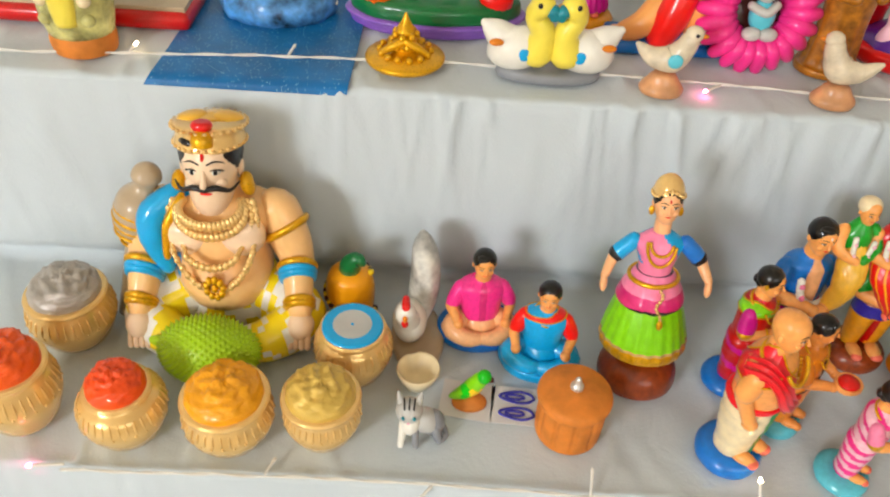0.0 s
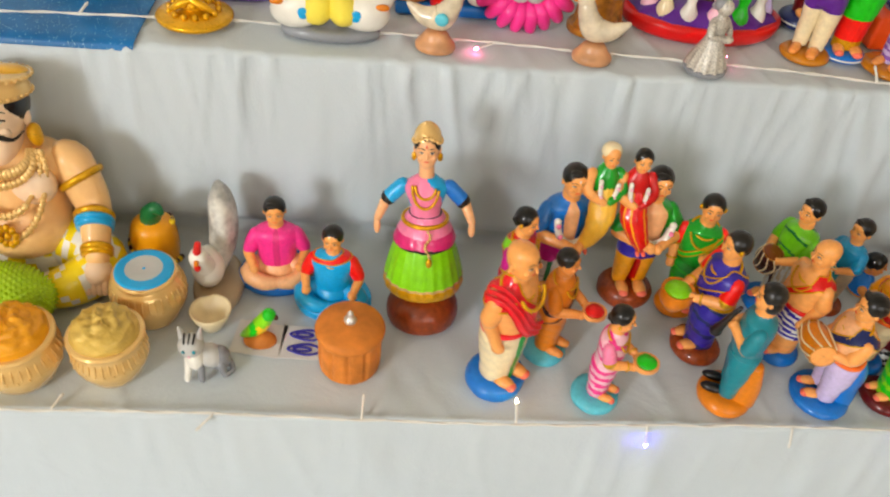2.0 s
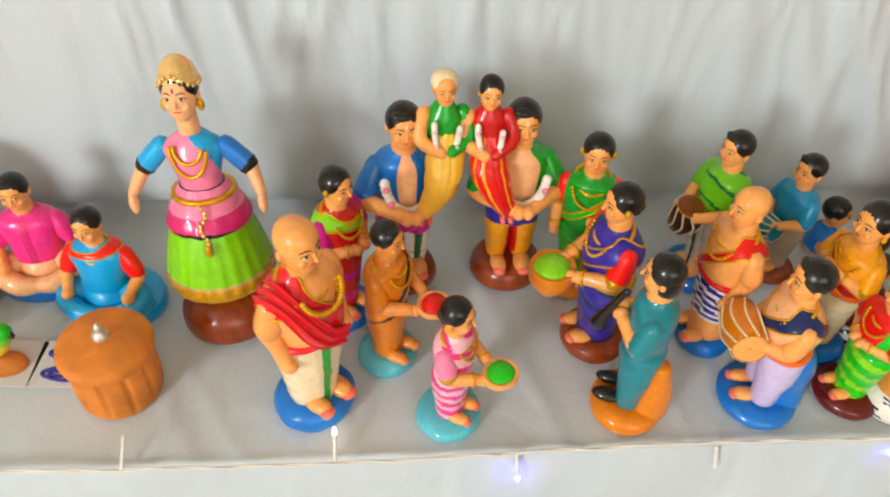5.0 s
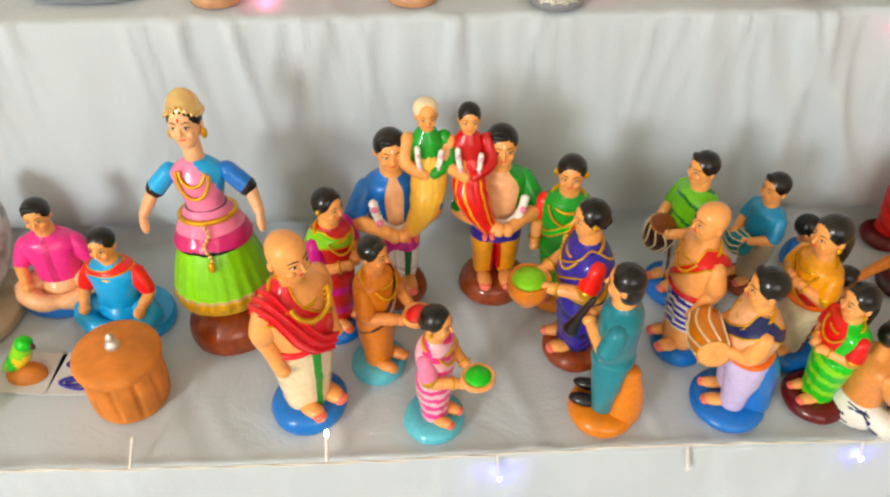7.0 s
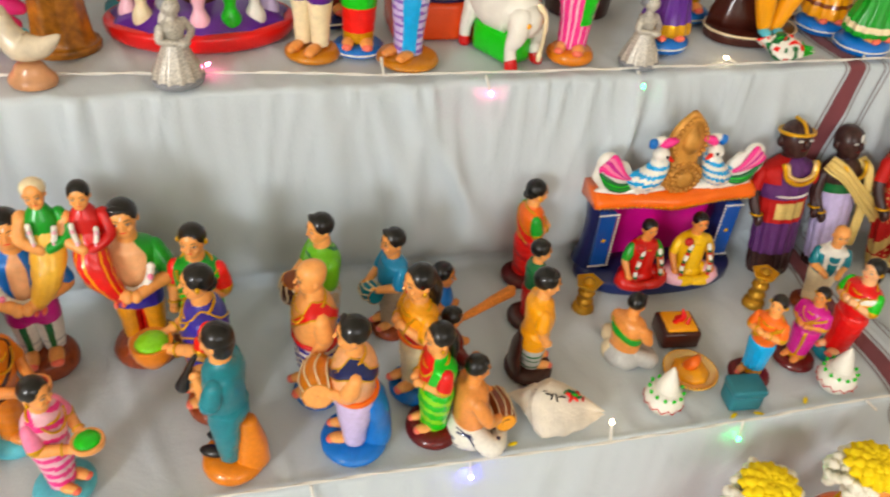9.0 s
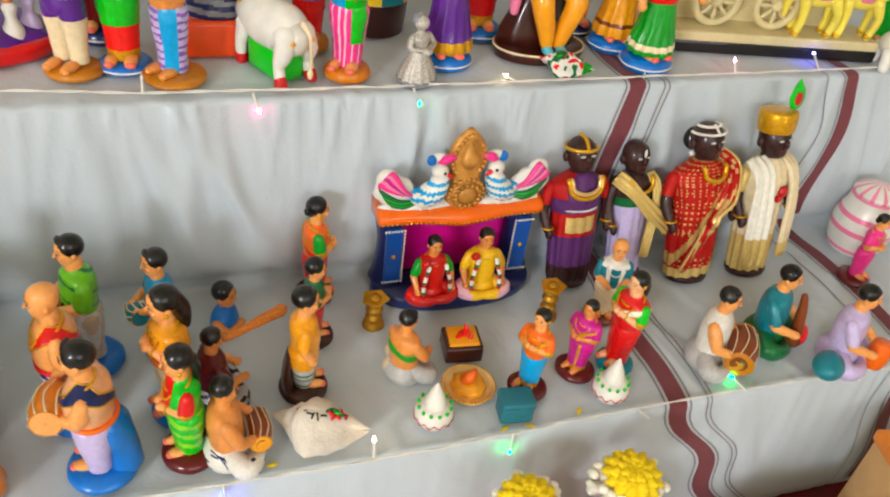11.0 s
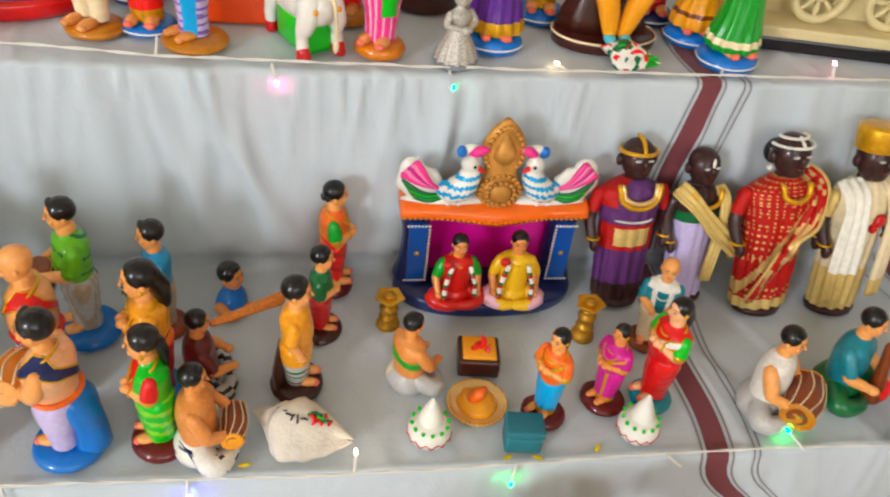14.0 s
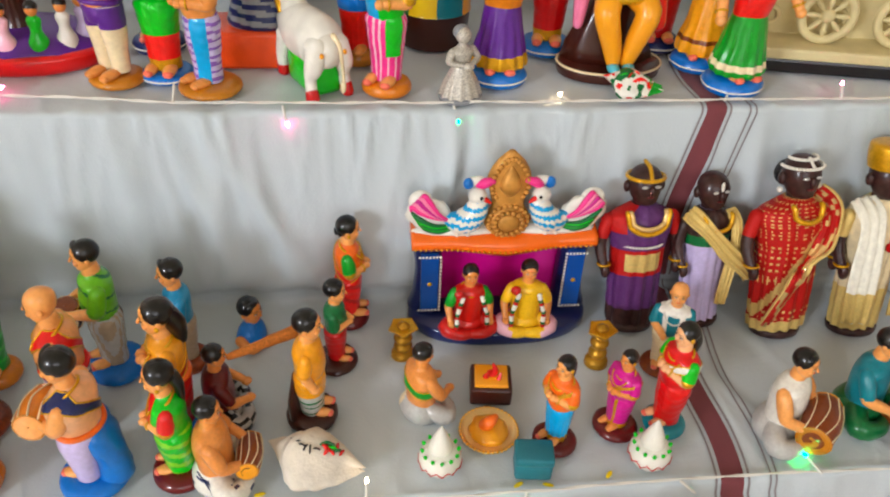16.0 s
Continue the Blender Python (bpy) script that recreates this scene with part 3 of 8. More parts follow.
class Sash:
    """A cloth band that runs over one shoulder and round to the other hip."""

    def __init__(self, body, band, z0, rise, half, side=1):
        self.body, self.band, self.z0, self.rise, self.half, self.side = body, band, z0, rise, half, side

    def wrap(self, s, rings):
        """Lay the band on a torso of the given rings."""
        r = np.array([tuple(q) + (0.0,) * (5 - len(q)) for q in rings], float)
        rows = []
        for k, (w, g) in enumerate(((-1, 0.95), (-0.92, 1.05), (-0.4, 1.075), (0.1, 1.06), (0.5, 1.08), (0.92, 1.05), (1, 0.95))):
            row = []
            for j in range(64):
                a = 2 * math.pi * j / 64
                z = max(r[0, 0] + 0.01, min(0.73 * r[-1, 0] / 0.775, self.z0 + self.side * self.rise * math.sin(a)) + self.half * w * (1 + 0.12 * math.sin(3 * a + k)))
                rx, ry, cy = (float(np.interp(z, r[:, 0], r[:, c])) for c in (1, 2, 4))
                row.append((rx * g * math.sin(a), cy - ry * g * math.cos(a), z))
            rows.append(row)
        s.grid(rows, self.band, cap=False)
        for k in (1, 5):
            s.tube(rows[k][::2], 0.0055, "gold" if self.half > 0.015 else self.band, n=6, sub=1, closed=True)


sash = Sash

ARMS = {
    "front": ((0.150, -0.02, 0.555), (0.040, -0.130, 0.560)),
    "hold": ((0.150, -0.04, 0.56), (0.065, -0.18, 0.535)),
    "down": ((0.152, 0.01, 0.57), (0.140, -0.05, 0.44)),
    "chest": ((0.148, -0.03, 0.57), (0.035, -0.125, 0.62)),
    "cradle": ((0.195, -0.06, 0.565), (0.035, -0.195, 0.555)),
    "out": ((0.235, -0.01, 0.60), (0.26, -0.09, 0.48)),
}


def standing(label, x, y, h, yaw, base=("blue", 0.034), lower="white", lower_kind="skirt", top="skin", sleeve=None, skin="skin", hair="short", arms="front", fat=1.0, belt="", neck="gold",
             held_thing=None, mark="", head_r=0.118, pleat=0, group="standing clay dolls", feet=True, base_h=0.092, lean=0.0, build=True, head_dx=0.0, z=0.0):
    """A painted clay doll on its own foot, one mesh; unit height scaled to h."""
    s = Sculpt()
    head_r *= 0.80
    br = base[1] / h
    s.loft([(0, br * 0.88, br * 0.84), (base_h * 0.2, br * 0.98, br * 0.93), (base_h * 0.5, br, br * 0.95), (base_h * 0.85, br * 0.88, br * 0.84), (base_h * 1.04, br * 0.62, br * 0.58), (base_h * 1.08, 0.01, 0.01)], base[0])
    if group == "dolls on the upper step" and base[0] in ("blue", "navy"):
        s.tube([(br * 1.0 * math.sin(a), -br * 0.95 * math.cos(a), base_h * 0.42) for a in np.arange(0, 6.28, 0.25)], 0.006, "white", n=6, sub=1, closed=True)
    z0, zw, f = base_h - 0.01, 0.475, fat * 0.90
    if feet:
        for sx in (-1, 1):
            s.ell((sx * 0.055, -0.085, z0 + 0.03), (0.038, 0.072, 0.03), skin, n=12, k=8)
            s.ell((sx * 0.058, -0.138, z0 + 0.026), (0.032, 0.026, 0.022), skin if skin == "skin_deep" else "rose_skin", n=10, k=6)
    if lower_kind == "skirt":
        s.loft([(z0 + 0.02, 0.098 * f, 0.088 * f), (0.18, 0.104 * f, 0.092 * f), (0.33, 0.126 * f, 0.108 * f), (0.43, 0.137 * f, 0.114 * f), (zw, 0.118 * f, 0.10 * f), (zw + 0.03, 0.10 * f, 0.08 * f)], lower, n=72 if pleat else 52, sub=5 if pleat else 9, pleat=(pleat, 0.055, z0, 0.42) if pleat else None, swag=None if pleat else (44, 0.045, 2.3))
    elif lower_kind == "bell":
        s.loft([(z0 + 0.035, 0.175 * f, 0.165 * f), (z0 + 0.07, 0.18 * f, 0.17 * f), (0.27, 0.15 * f, 0.14 * f), (0.42, 0.12 * f, 0.11 * f), (zw + 0.02, 0.105 * f, 0.09 * f), (zw + 0.04, 0.09 * f, 0.07 * f)], lower, n=96, pleat=(pleat or 16, 0.045, z0, 0.44))
    else:
        for sx in (-1, 1):
            s.loft([(z0 + 0.03, 0.052 * f, 0.055 * f, sx * 0.058 * f), (0.2, 0.062 * f, 0.066 * f, sx * 0.060 * f), (0.34, 0.078 * f, 0.085 * f, sx * 0.062 * f), (0.46, 0.088 * f, 0.10 * f, sx * 0.045 * f)], lower, n=24, sub=8, swag=(48, 0.035, 1.3 * sx))
        s.loft([(0.37, 0.115 * f, 0.10 * f), (0.43, 0.135 * f, 0.112 * f), (zw + 0.03, 0.11 * f, 0.09 * f)], lower)
    trunk = [(zw - 0.03, 0.115 * f, 0.10 * f), (0.52, 0.128 * f, 0.115 * f, 0, -0.012 * f), (0.60, 0.142 * f, 0.115 * f, 0, -0.008), (0.67, 0.158 * f, 0.105 * f), (0.715, 0.135 * f, 0.088), (0.745, 0.07, 0.062), (0.775, 0.046, 0.046)]
    s.loft(trunk, top.body if isinstance(top, Sash) else top, n=40, sub=6)
    if isinstance(top, Sash):
        top.wrap(s, trunk)
    s.tube([(0, 0, 0.735), (0, -0.008, 0.80)], [0.055, 0.05], skin, n=14)
    if belt:
        s.tube([(0.128 * f * math.sin(a), -0.112 * f * math.cos(a) - 0.005, zw + 0.005 + 0.012 * math.cos(a)) for a in np.arange(0, 6.28, 0.5)], 0.017, belt, closed=True)
    if neck:
        s.tube([(0.085 * math.sin(a), -0.098 * math.cos(a) * (1.0 if math.cos(a) > 0 else 0.55), 0.725 - 0.035 * math.cos(a)) for a in np.arange(0, 6.28, 0.45)], 0.009, neck, n=8, closed=True)
        s.beads([(0.092 * math.sin(a), -0.072 - 0.052 * f * math.cos(a), 0.725 - 0.105 * max(0, math.cos(a))) for a in np.arange(-1.4, 1.41, 0.16)], 0.0085, neck)
    for sx in (-1, 1):
        el, ha = ARMS[arms if isinstance(arms, str) else arms[0 if sx < 0 else 1]]
        sh, e, q = Vector((sx * 0.128 * f, 0.0, 0.682)), Vector((sx * el[0] * (0.7 + 0.3 * f), el[1], el[2])), Vector((sx * ha[0], ha[1] - 0.03 * (f - 1), ha[2]))
        mid = sh.lerp(e, 0.85)
        s.tube([sh, sh.lerp(e, 0.5), mid], [0.048, 0.052, 0.049], sleeve or skin, n=14)
        s.tube([sh.lerp(e, 0.6), e, e.lerp(q, 0.6), q], [0.041, 0.040, 0.033, 0.028], skin, n=12)
        if sleeve:
            s.tube([mid, mid + (e - sh).normalized() * 0.004], 0.0515, "gold" if hair in ("bun", "plait", "long") else sleeve, n=14)
        s.ell(q + (q - e).normalized() * 0.02, (0.029, 0.036, 0.030), skin, n=10, k=8)
        if hair in ("bun", "plait", "long"):
            d = (q - e).normalized()
            u = d.orthogonal().normalized()
            v = d.cross(u)
            c = e.lerp(q, 0.82)
            s.tube([c + (u * math.cos(w) + v * math.sin(w)) * 0.034 for w in np.arange(0, 6.28, 0.7)], 0.007, "gold", n=6, sub=2, closed=True)
            s.ell((head_dx + sx * head_r * 0.80, -0.02, 1 - head_r * 1.28), (0.014, 0.014, 0.018), "gold", n=8, k=6)
    if held_thing:
        held_thing(s)
    s.mould(0.007)
    grow = (0.9 - 2 * head_r) / 0.683
    s.v = [(q[0], q[1], q[2] if q[2] < 0.1 else 0.1 + (q[2] - 0.1) * grow) for q in s.v]
    head(s, (head_dx, -0.015, 1 - head_r), head_r, skin, hair, mark=mark)
    return solid("standing_doll", s, pose(x, y, z, lean, 0, yaw) @ Matrix.Scale(h, 4), label, "doll", group) if build else s


def seated(label, x, y, h, yaw, pad=("blue", 0.042, 0.032), legs="blue", top="pink", sleeve=None, skin="skin", hair="short", knee="rest", neck="gold", held_thing=None, group="seated clay dolls", z=0.0, legspread=1.0, mark=""):
    """A doll sitting with folded legs, one mesh; unit height scaled to h."""
    s = Sculpt()
    if pad:
        px, py = pad[1] / h, pad[2] / h
        s.loft([(0, px * 0.97, py * 0.97), (0.04, px, py), (0.09, px * 0.97, py * 0.97), (0.105, px * 0.85, py * 0.8), (0.107, 0.01, 0.01)], pad[0])
    k = 0.09 if pad else 0.0
    w = legspread
    s.loft([(k, 0.24 * w, 0.20), (k + 0.08, 0.26 * w, 0.22), (k + 0.16, 0.22 * w, 0.19), (k + 0.22, 0.16, 0.14)], legs)
    for sx in (-1, 1):
        s.tube([(sx * 0.12 * w, -0.02, k + 0.12), (sx * 0.31 * w, -0.14, k + 0.10), (sx * 0.16 * w, -0.26, k + 0.075), (-sx * 0.04, -0.25, k + 0.06)], [0.11, 0.10, 0.075, 0.05], legs, n=14)
        s.ell((-sx * 0.10, -0.27, k + 0.05), (0.075, 0.045, 0.035), skin, n=10, k=8)
    trunk = [(k + 0.12, 0.19, 0.16), (k + 0.22, 0.185, 0.16, 0, -0.01), (0.44, 0.20, 0.16), (0.54, 0.215, 0.145), (0.60, 0.18, 0.12), (0.635, 0.09, 0.08), (0.67, 0.06, 0.06)]
    s.loft(trunk, top.body if isinstance(top, Sash) else top, n=40, sub=6)
    if isinstance(top, Sash):
        top.wrap(s, trunk)
    s.tube([(0, 0, 0.62), (0, -0.01, 0.71)], [0.075, 0.068], skin, n=14)
    if neck:
        s.tube([(0.11 * math.sin(a), -0.135 * math.cos(a) * (1.0 if math.cos(a) > 0 else 0.55), 0.60 - 0.05 * math.cos(a)) for a in np.arange(0, 6.28, 0.45)], 0.012, neck, n=8, closed=True)
    for sx in (-1, 1):
        sh = Vector((sx * 0.175, 0.0, 0.54))
        e, q = (Vector((sx * 0.27, -0.04, 0.37)), Vector((sx * 0.25 * w, -0.20, k + 0.20))) if knee == "rest" else (Vector((sx * 0.25, -0.10, 0.36)), Vector((sx * 0.12, -0.30, k + 0.28)))
        s.tube([sh, sh.lerp(e, 0.5), sh.lerp(e, 0.85)], [0.070, 0.073, 0.066], sleeve or skin, n=14)
        s.tube([sh.lerp(e, 0.6), e, e.lerp(q, 0.6), q], [0.055, 0.052, 0.044, 0.036], skin, n=12)
        s.ell(q, (0.05, 0.06, 0.045), skin, n=10, k=8)
    if held_thing:
        held_thing(s)
    s.mould(0.010, 7.0)
    s.v = [(q[0], q[1], q[2] * 1.055) for q in s.v]
    head(s, (0, -0.02, 0.858), 0.133, skin, hair, mark=mark)
    return solid("seated_doll", s, pose(x, y, z, 0, 0, yaw) @ Matrix.Scale(h, 4), label, "doll", group)


# ---------------------------------------------------------------- the middle step: the merchant and his goods
def merchant():
    s = Sculpt()
    cloth_m = lambda ang, p: "white" if noise.noise(Vector((p[0] * 70, p[1] * 28, p[2] * 40))) > 0.12 else "lemon_cloth"
    s.loft([(0, 0.078, 0.052), (0.02, 0.083, 0.056), (0.05, 0.066, 0.048), (0.07, 0.05, 0.042)], cloth_m, n=40)
    for sx in (-1, 1):
        s.tube([(sx * 0.04, -0.01, 0.035), (sx * 0.094, -0.045, 0.028), (sx * 0.056, -0.083, 0.022), (-sx * 0.005, -0.09, 0.018)], [0.036, 0.034, 0.026, 0.015], cloth_m, n=20, sub=8)
        s.ell((sx * 0.012, -0.098, 0.016), (0.022, 0.012, 0.011), "peach_pale")
    body = lambda ang, p: "sky_blue" if ang < -50 and p[2] > 0.075 and ang > -105 else "merchant_skin"
    s.loft([(0.045, 0.054, 0.054, 0, -0.006), (0.072, 0.060, 0.062, 0, -0.010), (0.100, 0.056, 0.052, 0, -0.004), (0.128, 0.066, 0.046), (0.146, 0.058, 0.036), (0.156, 0.034, 0.028), (0.170, 0.028, 0.027)], body, n=48, sub=7)
    for sx in (-1, 1):
        s.ell((sx * 0.030, -0.034, 0.120), (0.029, 0.019, 0.021), "peach_pale")
        sh, e, q = Vector((sx * 0.068, 0.0, 0.134)), Vector((sx * 0.092, -0.020, 0.088)), Vector((sx * 0.098, -0.068, 0.050))
        s.tube([sh, sh.lerp(e, 0.5), e, e.lerp(q, 0.6), q], [0.023, 0.0245, 0.022, 0.018, 0.0145], "merchant_skin", n=18, sub=6)
        s.ell(q + Vector((0, -0.008, -0.010)), (0.018, 0.020, 0.016), "peach_pale")
        for k in range(4):
            s.tube([q + Vector((sx * (0.010 - k * 0.007), -0.018, -0.012)), q + Vector((sx * (0.010 - k * 0.007), -0.028, -0.026))], 0.0042, "peach_pale", n=8)
        d = (e - sh).normalized()
        for c, r, m in ((sh.lerp(e, 0.45), 0.0275, "gold"), (e.lerp(q, 0.30), 0.0225, "sky_blue"), (e.lerp(q, 0.38), 0.0215, "sky_blue"), (e.lerp(q, 0.2), 0.0235, "gold"), (e.lerp(q, 0.8), 0.018, "gold"), (e.lerp(q, 0.88), 0.0175, "gold")):
            ax = d if c.z > e.z else (q - e).normalized()
            u = ax.orthogonal().normalized()
            v = ax.cross(u)
            s.tube([c + (u * math.cos(a) + v * math.sin(a)) * r * 0.93 for a in np.arange(0, 6.28, 0.6)], 0.0042, m, n=8, closed=True)
    s.tube([(-0.046, -0.012, 0.156), (-0.068, -0.022, 0.136), (-0.072, -0.030, 0.112), (-0.062, -0.040, 0.088)], [0.012, 0.019, 0.018, 0.010], "sky_blue", n=14).tube([(-0.036, -0.026, 0.156), (-0.050, -0.040, 0.132), (-0.056, -0.048, 0.104)], [0.005, 0.006, 0.005], "gold", n=8)
    for r, drop, w in ((0.036, 0.010, 0.0048), (0.040, 0.022, 0.0050), (0.046, 0.048, 0.0042), (0.051, 0.074, 0.0042)):
        pts = []
        for i in range(26):
            a = -1.9 + 3.8 * i / 25
            z = 0.152 - drop * max(0, math.cos(a * 0.83)) ** 1.2
            front = 0.050 if z > 0.115 else 0.064
            pts.append((r * math.sin(a) * 0.98, -front * max(0.2, math.cos(a * 0.62)) - 0.006, z))
        s.beads(pts, w, "pale_gold")
        s.tube(pts, w * 0.7, "pale_gold", n=6, sub=2)
    s.beads([(0.010 * math.cos(a), -0.073, 0.083 + 0.010 * math.sin(a)) for a in np.arange(0, 6.28, 0.7)] + [(0, -0.073, 0.083)], 0.0045, "gold")
    head(s, (0, -0.012, 0.190), 0.050, "peach_pale", "short", mark="red")
    s.tube([(-0.040, -0.036, 0.180), (-0.030, -0.046, 0.173), (-0.014, -0.053, 0.178), (0, -0.055, 0.176), (0.014, -0.053, 0.178), (0.030, -0.046, 0.173), (0.040, -0.036, 0.180)], [0.001, 0.0022, 0.0036, 0.003, 0.0036, 0.0022, 0.001], "black", n=8)
    for sx in (-1, 1):
        s.ell((sx * 0.043, -0.012, 0.168), (0.010, 0.011, 0.014), "gold")
    s.loft([(0.214, 0.041, 0.041, 0, -0.008), (0.222, 0.043, 0.042, 0, -0.006), (0.236, 0.041, 0.040, 0, -0.004), (0.248, 0.044, 0.041, 0, -0.002), (0.252, 0.030, 0.03)], "pale_gold", n=36)
    s.beads(ring_points(0.043, 0.219, 30, cy=-0.006) + ring_points(0.044, 0.246, 30, cy=-0.003), 0.0032, "pale_gold")
    for sx in (-1, 1):
        s.ell((sx * 0.022, 0.004, 0.250), (0.020, 0.018, 0.010), "pale_amber", rot=(0, sx * 14, 0))
    s.ell((0, 0.006, 0.251), (0.026, 0.022, 0.006), "pale_amber", lump=0.2)
    s.loft([(0.226, 0.013, 0.010, 0, -0.044), (0.240, 0.013, 0.010, 0, -0.043), (0.252, 0.006, 0.006, 0, -0.040)], "gold", n=14)
    s.ell((0, -0.038, 0.257), (0.0125, 0.011, 0.011), "red")
    wide = lambda z: float(np.interp(z, [0.05, 0.09, 0.135, 0.150, 0.170, 0.215, 0.26], [0.89, 0.89, 0.93, 0.90, 0.80, 0.84, 0.86]))
    tall = lambda z: float(np.interp(z, [0.0, 0.05, 0.134, 0.146, 0.214, 0.264], [0.0, 0.052, 0.157, 0.167, 0.230, 0.262]))
    s.v = [(x * wide(z), y * 0.92, tall(z)) for x, y, z in s.v]
    back = lambda z: radians(14) * max(0.0, min(1.0, (z - 0.16) / 0.02))
    s.v = [(x, y * math.cos(back(z)) + (z - 0.165) * math.sin(back(z)), z if z < 0.16 else 0.165 + (z - 0.165) * math.cos(back(z)) - y * math.sin(back(z))) for x, y, z in s.v]
    solid("merchant_doll", s, pose(-0.011, 0.233, 0.001, 0, 0, 3), "large seated merchant doll, peach skin, gold crown and yellow dhoti", "doll")


merchant()

s = Sculpt()
s.loft([(0, 0.009, 0.009), (0.06, 0.010, 0.010), (0.11, 0.013, 0.013), (0.118, 0.018, 0.018), (0.130, 0.026, 0.026), (0.150, 0.029, 0.029), (0.168, 0.026, 0.026), (0.180, 0.016, 0.016), (0.188, 0.013, 0.013), (0.196, 0.016, 0.016), (0.206, 0.012, 0.012), (0.212, 0.003, 0.003)], "stone", n=24)
for z in (0.124, 0.134, 0.144, 0.154, 0.164):
    s.tube([(q[0], q[1], z) for q in ring_points(0.0285 - abs(z - 0.147) * 0.22, z, 14)], 0.0024, "gold", n=6, closed=True)
for z in (0.11, 0.118):
    s.tube(ring_points(0.0165, z, 12), 0.002, "gold", n=6, closed=True)
solid("toy_mace", s, pose(-0.136, 0.212, 0.002, -6, 16, 0), "brown and gold painted clay mace leaning by the merchant", "mace")


def goods_pot(label, x, y, r, h, heap, body="pale_gold", yaw=0, rim="pale_gold", flat=False, heap_r=0.72, flutes=0):
    """A bulging golden pot with a beaded collar, heaped with goods."""
    t = thing("goods_pot", pose(x, y, 0.0, 0, 0, yaw), label, "pot", "pots of goods")
    s = Sculpt()
    s.loft([(0, r * 0.62, r * 0.62), (h * 0.08, r * 0.76, r * 0.76), (h * 0.42, r, r), (h * 0.68, r * 0.93, r * 0.93), (h * 0.80, r * heap_r * 1.08, r * heap_r * 1.08), (h * 0.86, r * heap_r * 1.12, r * heap_r * 1.12), (h * 0.9, r * heap_r * 1.04, r * heap_r * 1.04), (h * 0.9, r * 0.2, r * 0.2)], body, n=40, pleat=(flutes, 0.02, h * 0.3, h * 0.8) if flutes else None)
    part("bowl", s, t, "gold painted clay bowl")
    s = Sculpt()
    for z, rr, w in ((0.86, heap_r * 1.12, 0.035),):
        s.tube(ring_points(r * rr, h * z, 22), r * w, rim, n=8, sub=2, closed=True)
    for i in range(34):
        a = 6.283 * i / 34
        s.tube([(r * q * math.cos(a), r * q * math.sin(a), h * zz) for q, zz in ((0.985, 0.52), (0.97, 0.62), (0.90, 0.72))], [r * 0.02, r * 0.034, r * 0.02], rim, n=6, sub=2)
    k = 26
    s.beads([(r * 1.0 * math.cos(6.283 * i / k), r * 1.0 * math.sin(6.283 * i / k), h * 0.49) for i in range(k)], r * 0.034, rim)
    part("collar", s, t, "beaded gilt collar")
    s = Sculpt()
    if flat:
        s.loft([(h * 0.86, r * heap_r * 1.06, r * heap_r * 1.06), (h * 0.92, r * heap_r * 1.04, r * heap_r * 1.04), (h * 0.935, r * heap_r * 0.8, r * heap_r * 0.8), (h * 0.93, 0.002, 0.002)], lambda a, p: "sky_blue" if math.hypot(p[0], p[1]) > r * heap_r * 0.72 else "pale_grey", n=40)
        part("lid", s, t, "pale disc with a sky blue rim")
    else:
        rows = []
        for i in range(26):
            b = math.pi * (i / 25 * 0.5)
            row = []
            for j in range(48):
                a = 2 * math.pi * j / 48
                d = Vector((math.cos(b) * math.cos(a), math.cos(b) * math.sin(a), math.sin(b)))
                g = 1 + (0.22 * noise.noise(d * 4.5 + Vector((x * 50, y * 50, 0))) + 0.18 * abs(noise.noise(d * 9 + Vector((7, x * 50, y * 50))))) * math.sin(b)
                dent = 0.10 * math.exp(-(noise.noise(d * 6 + Vector((x * 90, 3, y * 70))) / 0.10) ** 2)
                row.append((r * heap_r * d.x * g, r * heap_r * d.y * g, h * 0.86 + h * 0.34 * d.z ** 0.8 * (g - dent)))
            rows.append(row)
        s.grid(rows, heap)
        part("mound", s, t, "heaped painted goods")


paint("heap_mango", "f2ad2c", rough=0.4, bump=0.3)
paint("heap_orange", "ea6a1c", rough=0.4, bump=0.3)
paint("heap_red", "ec6226", rough=0.4, bump=0.3)
paint("heap_beige", "d7b971", rough=0.45, bump=0.35, metal=0.15)
paint("heap_silver", "b6b0a8", rough=0.35, bump=0.35, metal=0.3)
goods_pot("golden clay pot heaped with silver coins", -0.178, 0.176, 0.048, 0.076, "heap_silver", yaw=20, heap_r=0.80)
goods_pot("golden clay pot heaped with orange spice", -0.190, 0.060, 0.044, 0.090, "heap_orange", heap_r=0.78)
goods_pot("fluted golden clay pot heaped with red-orange spice", -0.080, 0.050, 0.044, 0.076, "heap_red", flutes=24, heap_r=0.66)
goods_pot("golden clay pot heaped with mango yellow grain", 0.026, 0.050, 0.046, 0.072, "heap_mango", flutes=24, heap_r=0.84)
goods_pot("golden clay pot heaped with beige grain", 0.120, 0.058, 0.040, 0.070, "heap_beige", heap_r=0.88)
goods_pot("golden clay pot with pale blue-rimmed lid", 0.142, 0.144, 0.043, 0.080, "white", flat=True, heap_r=0.72)

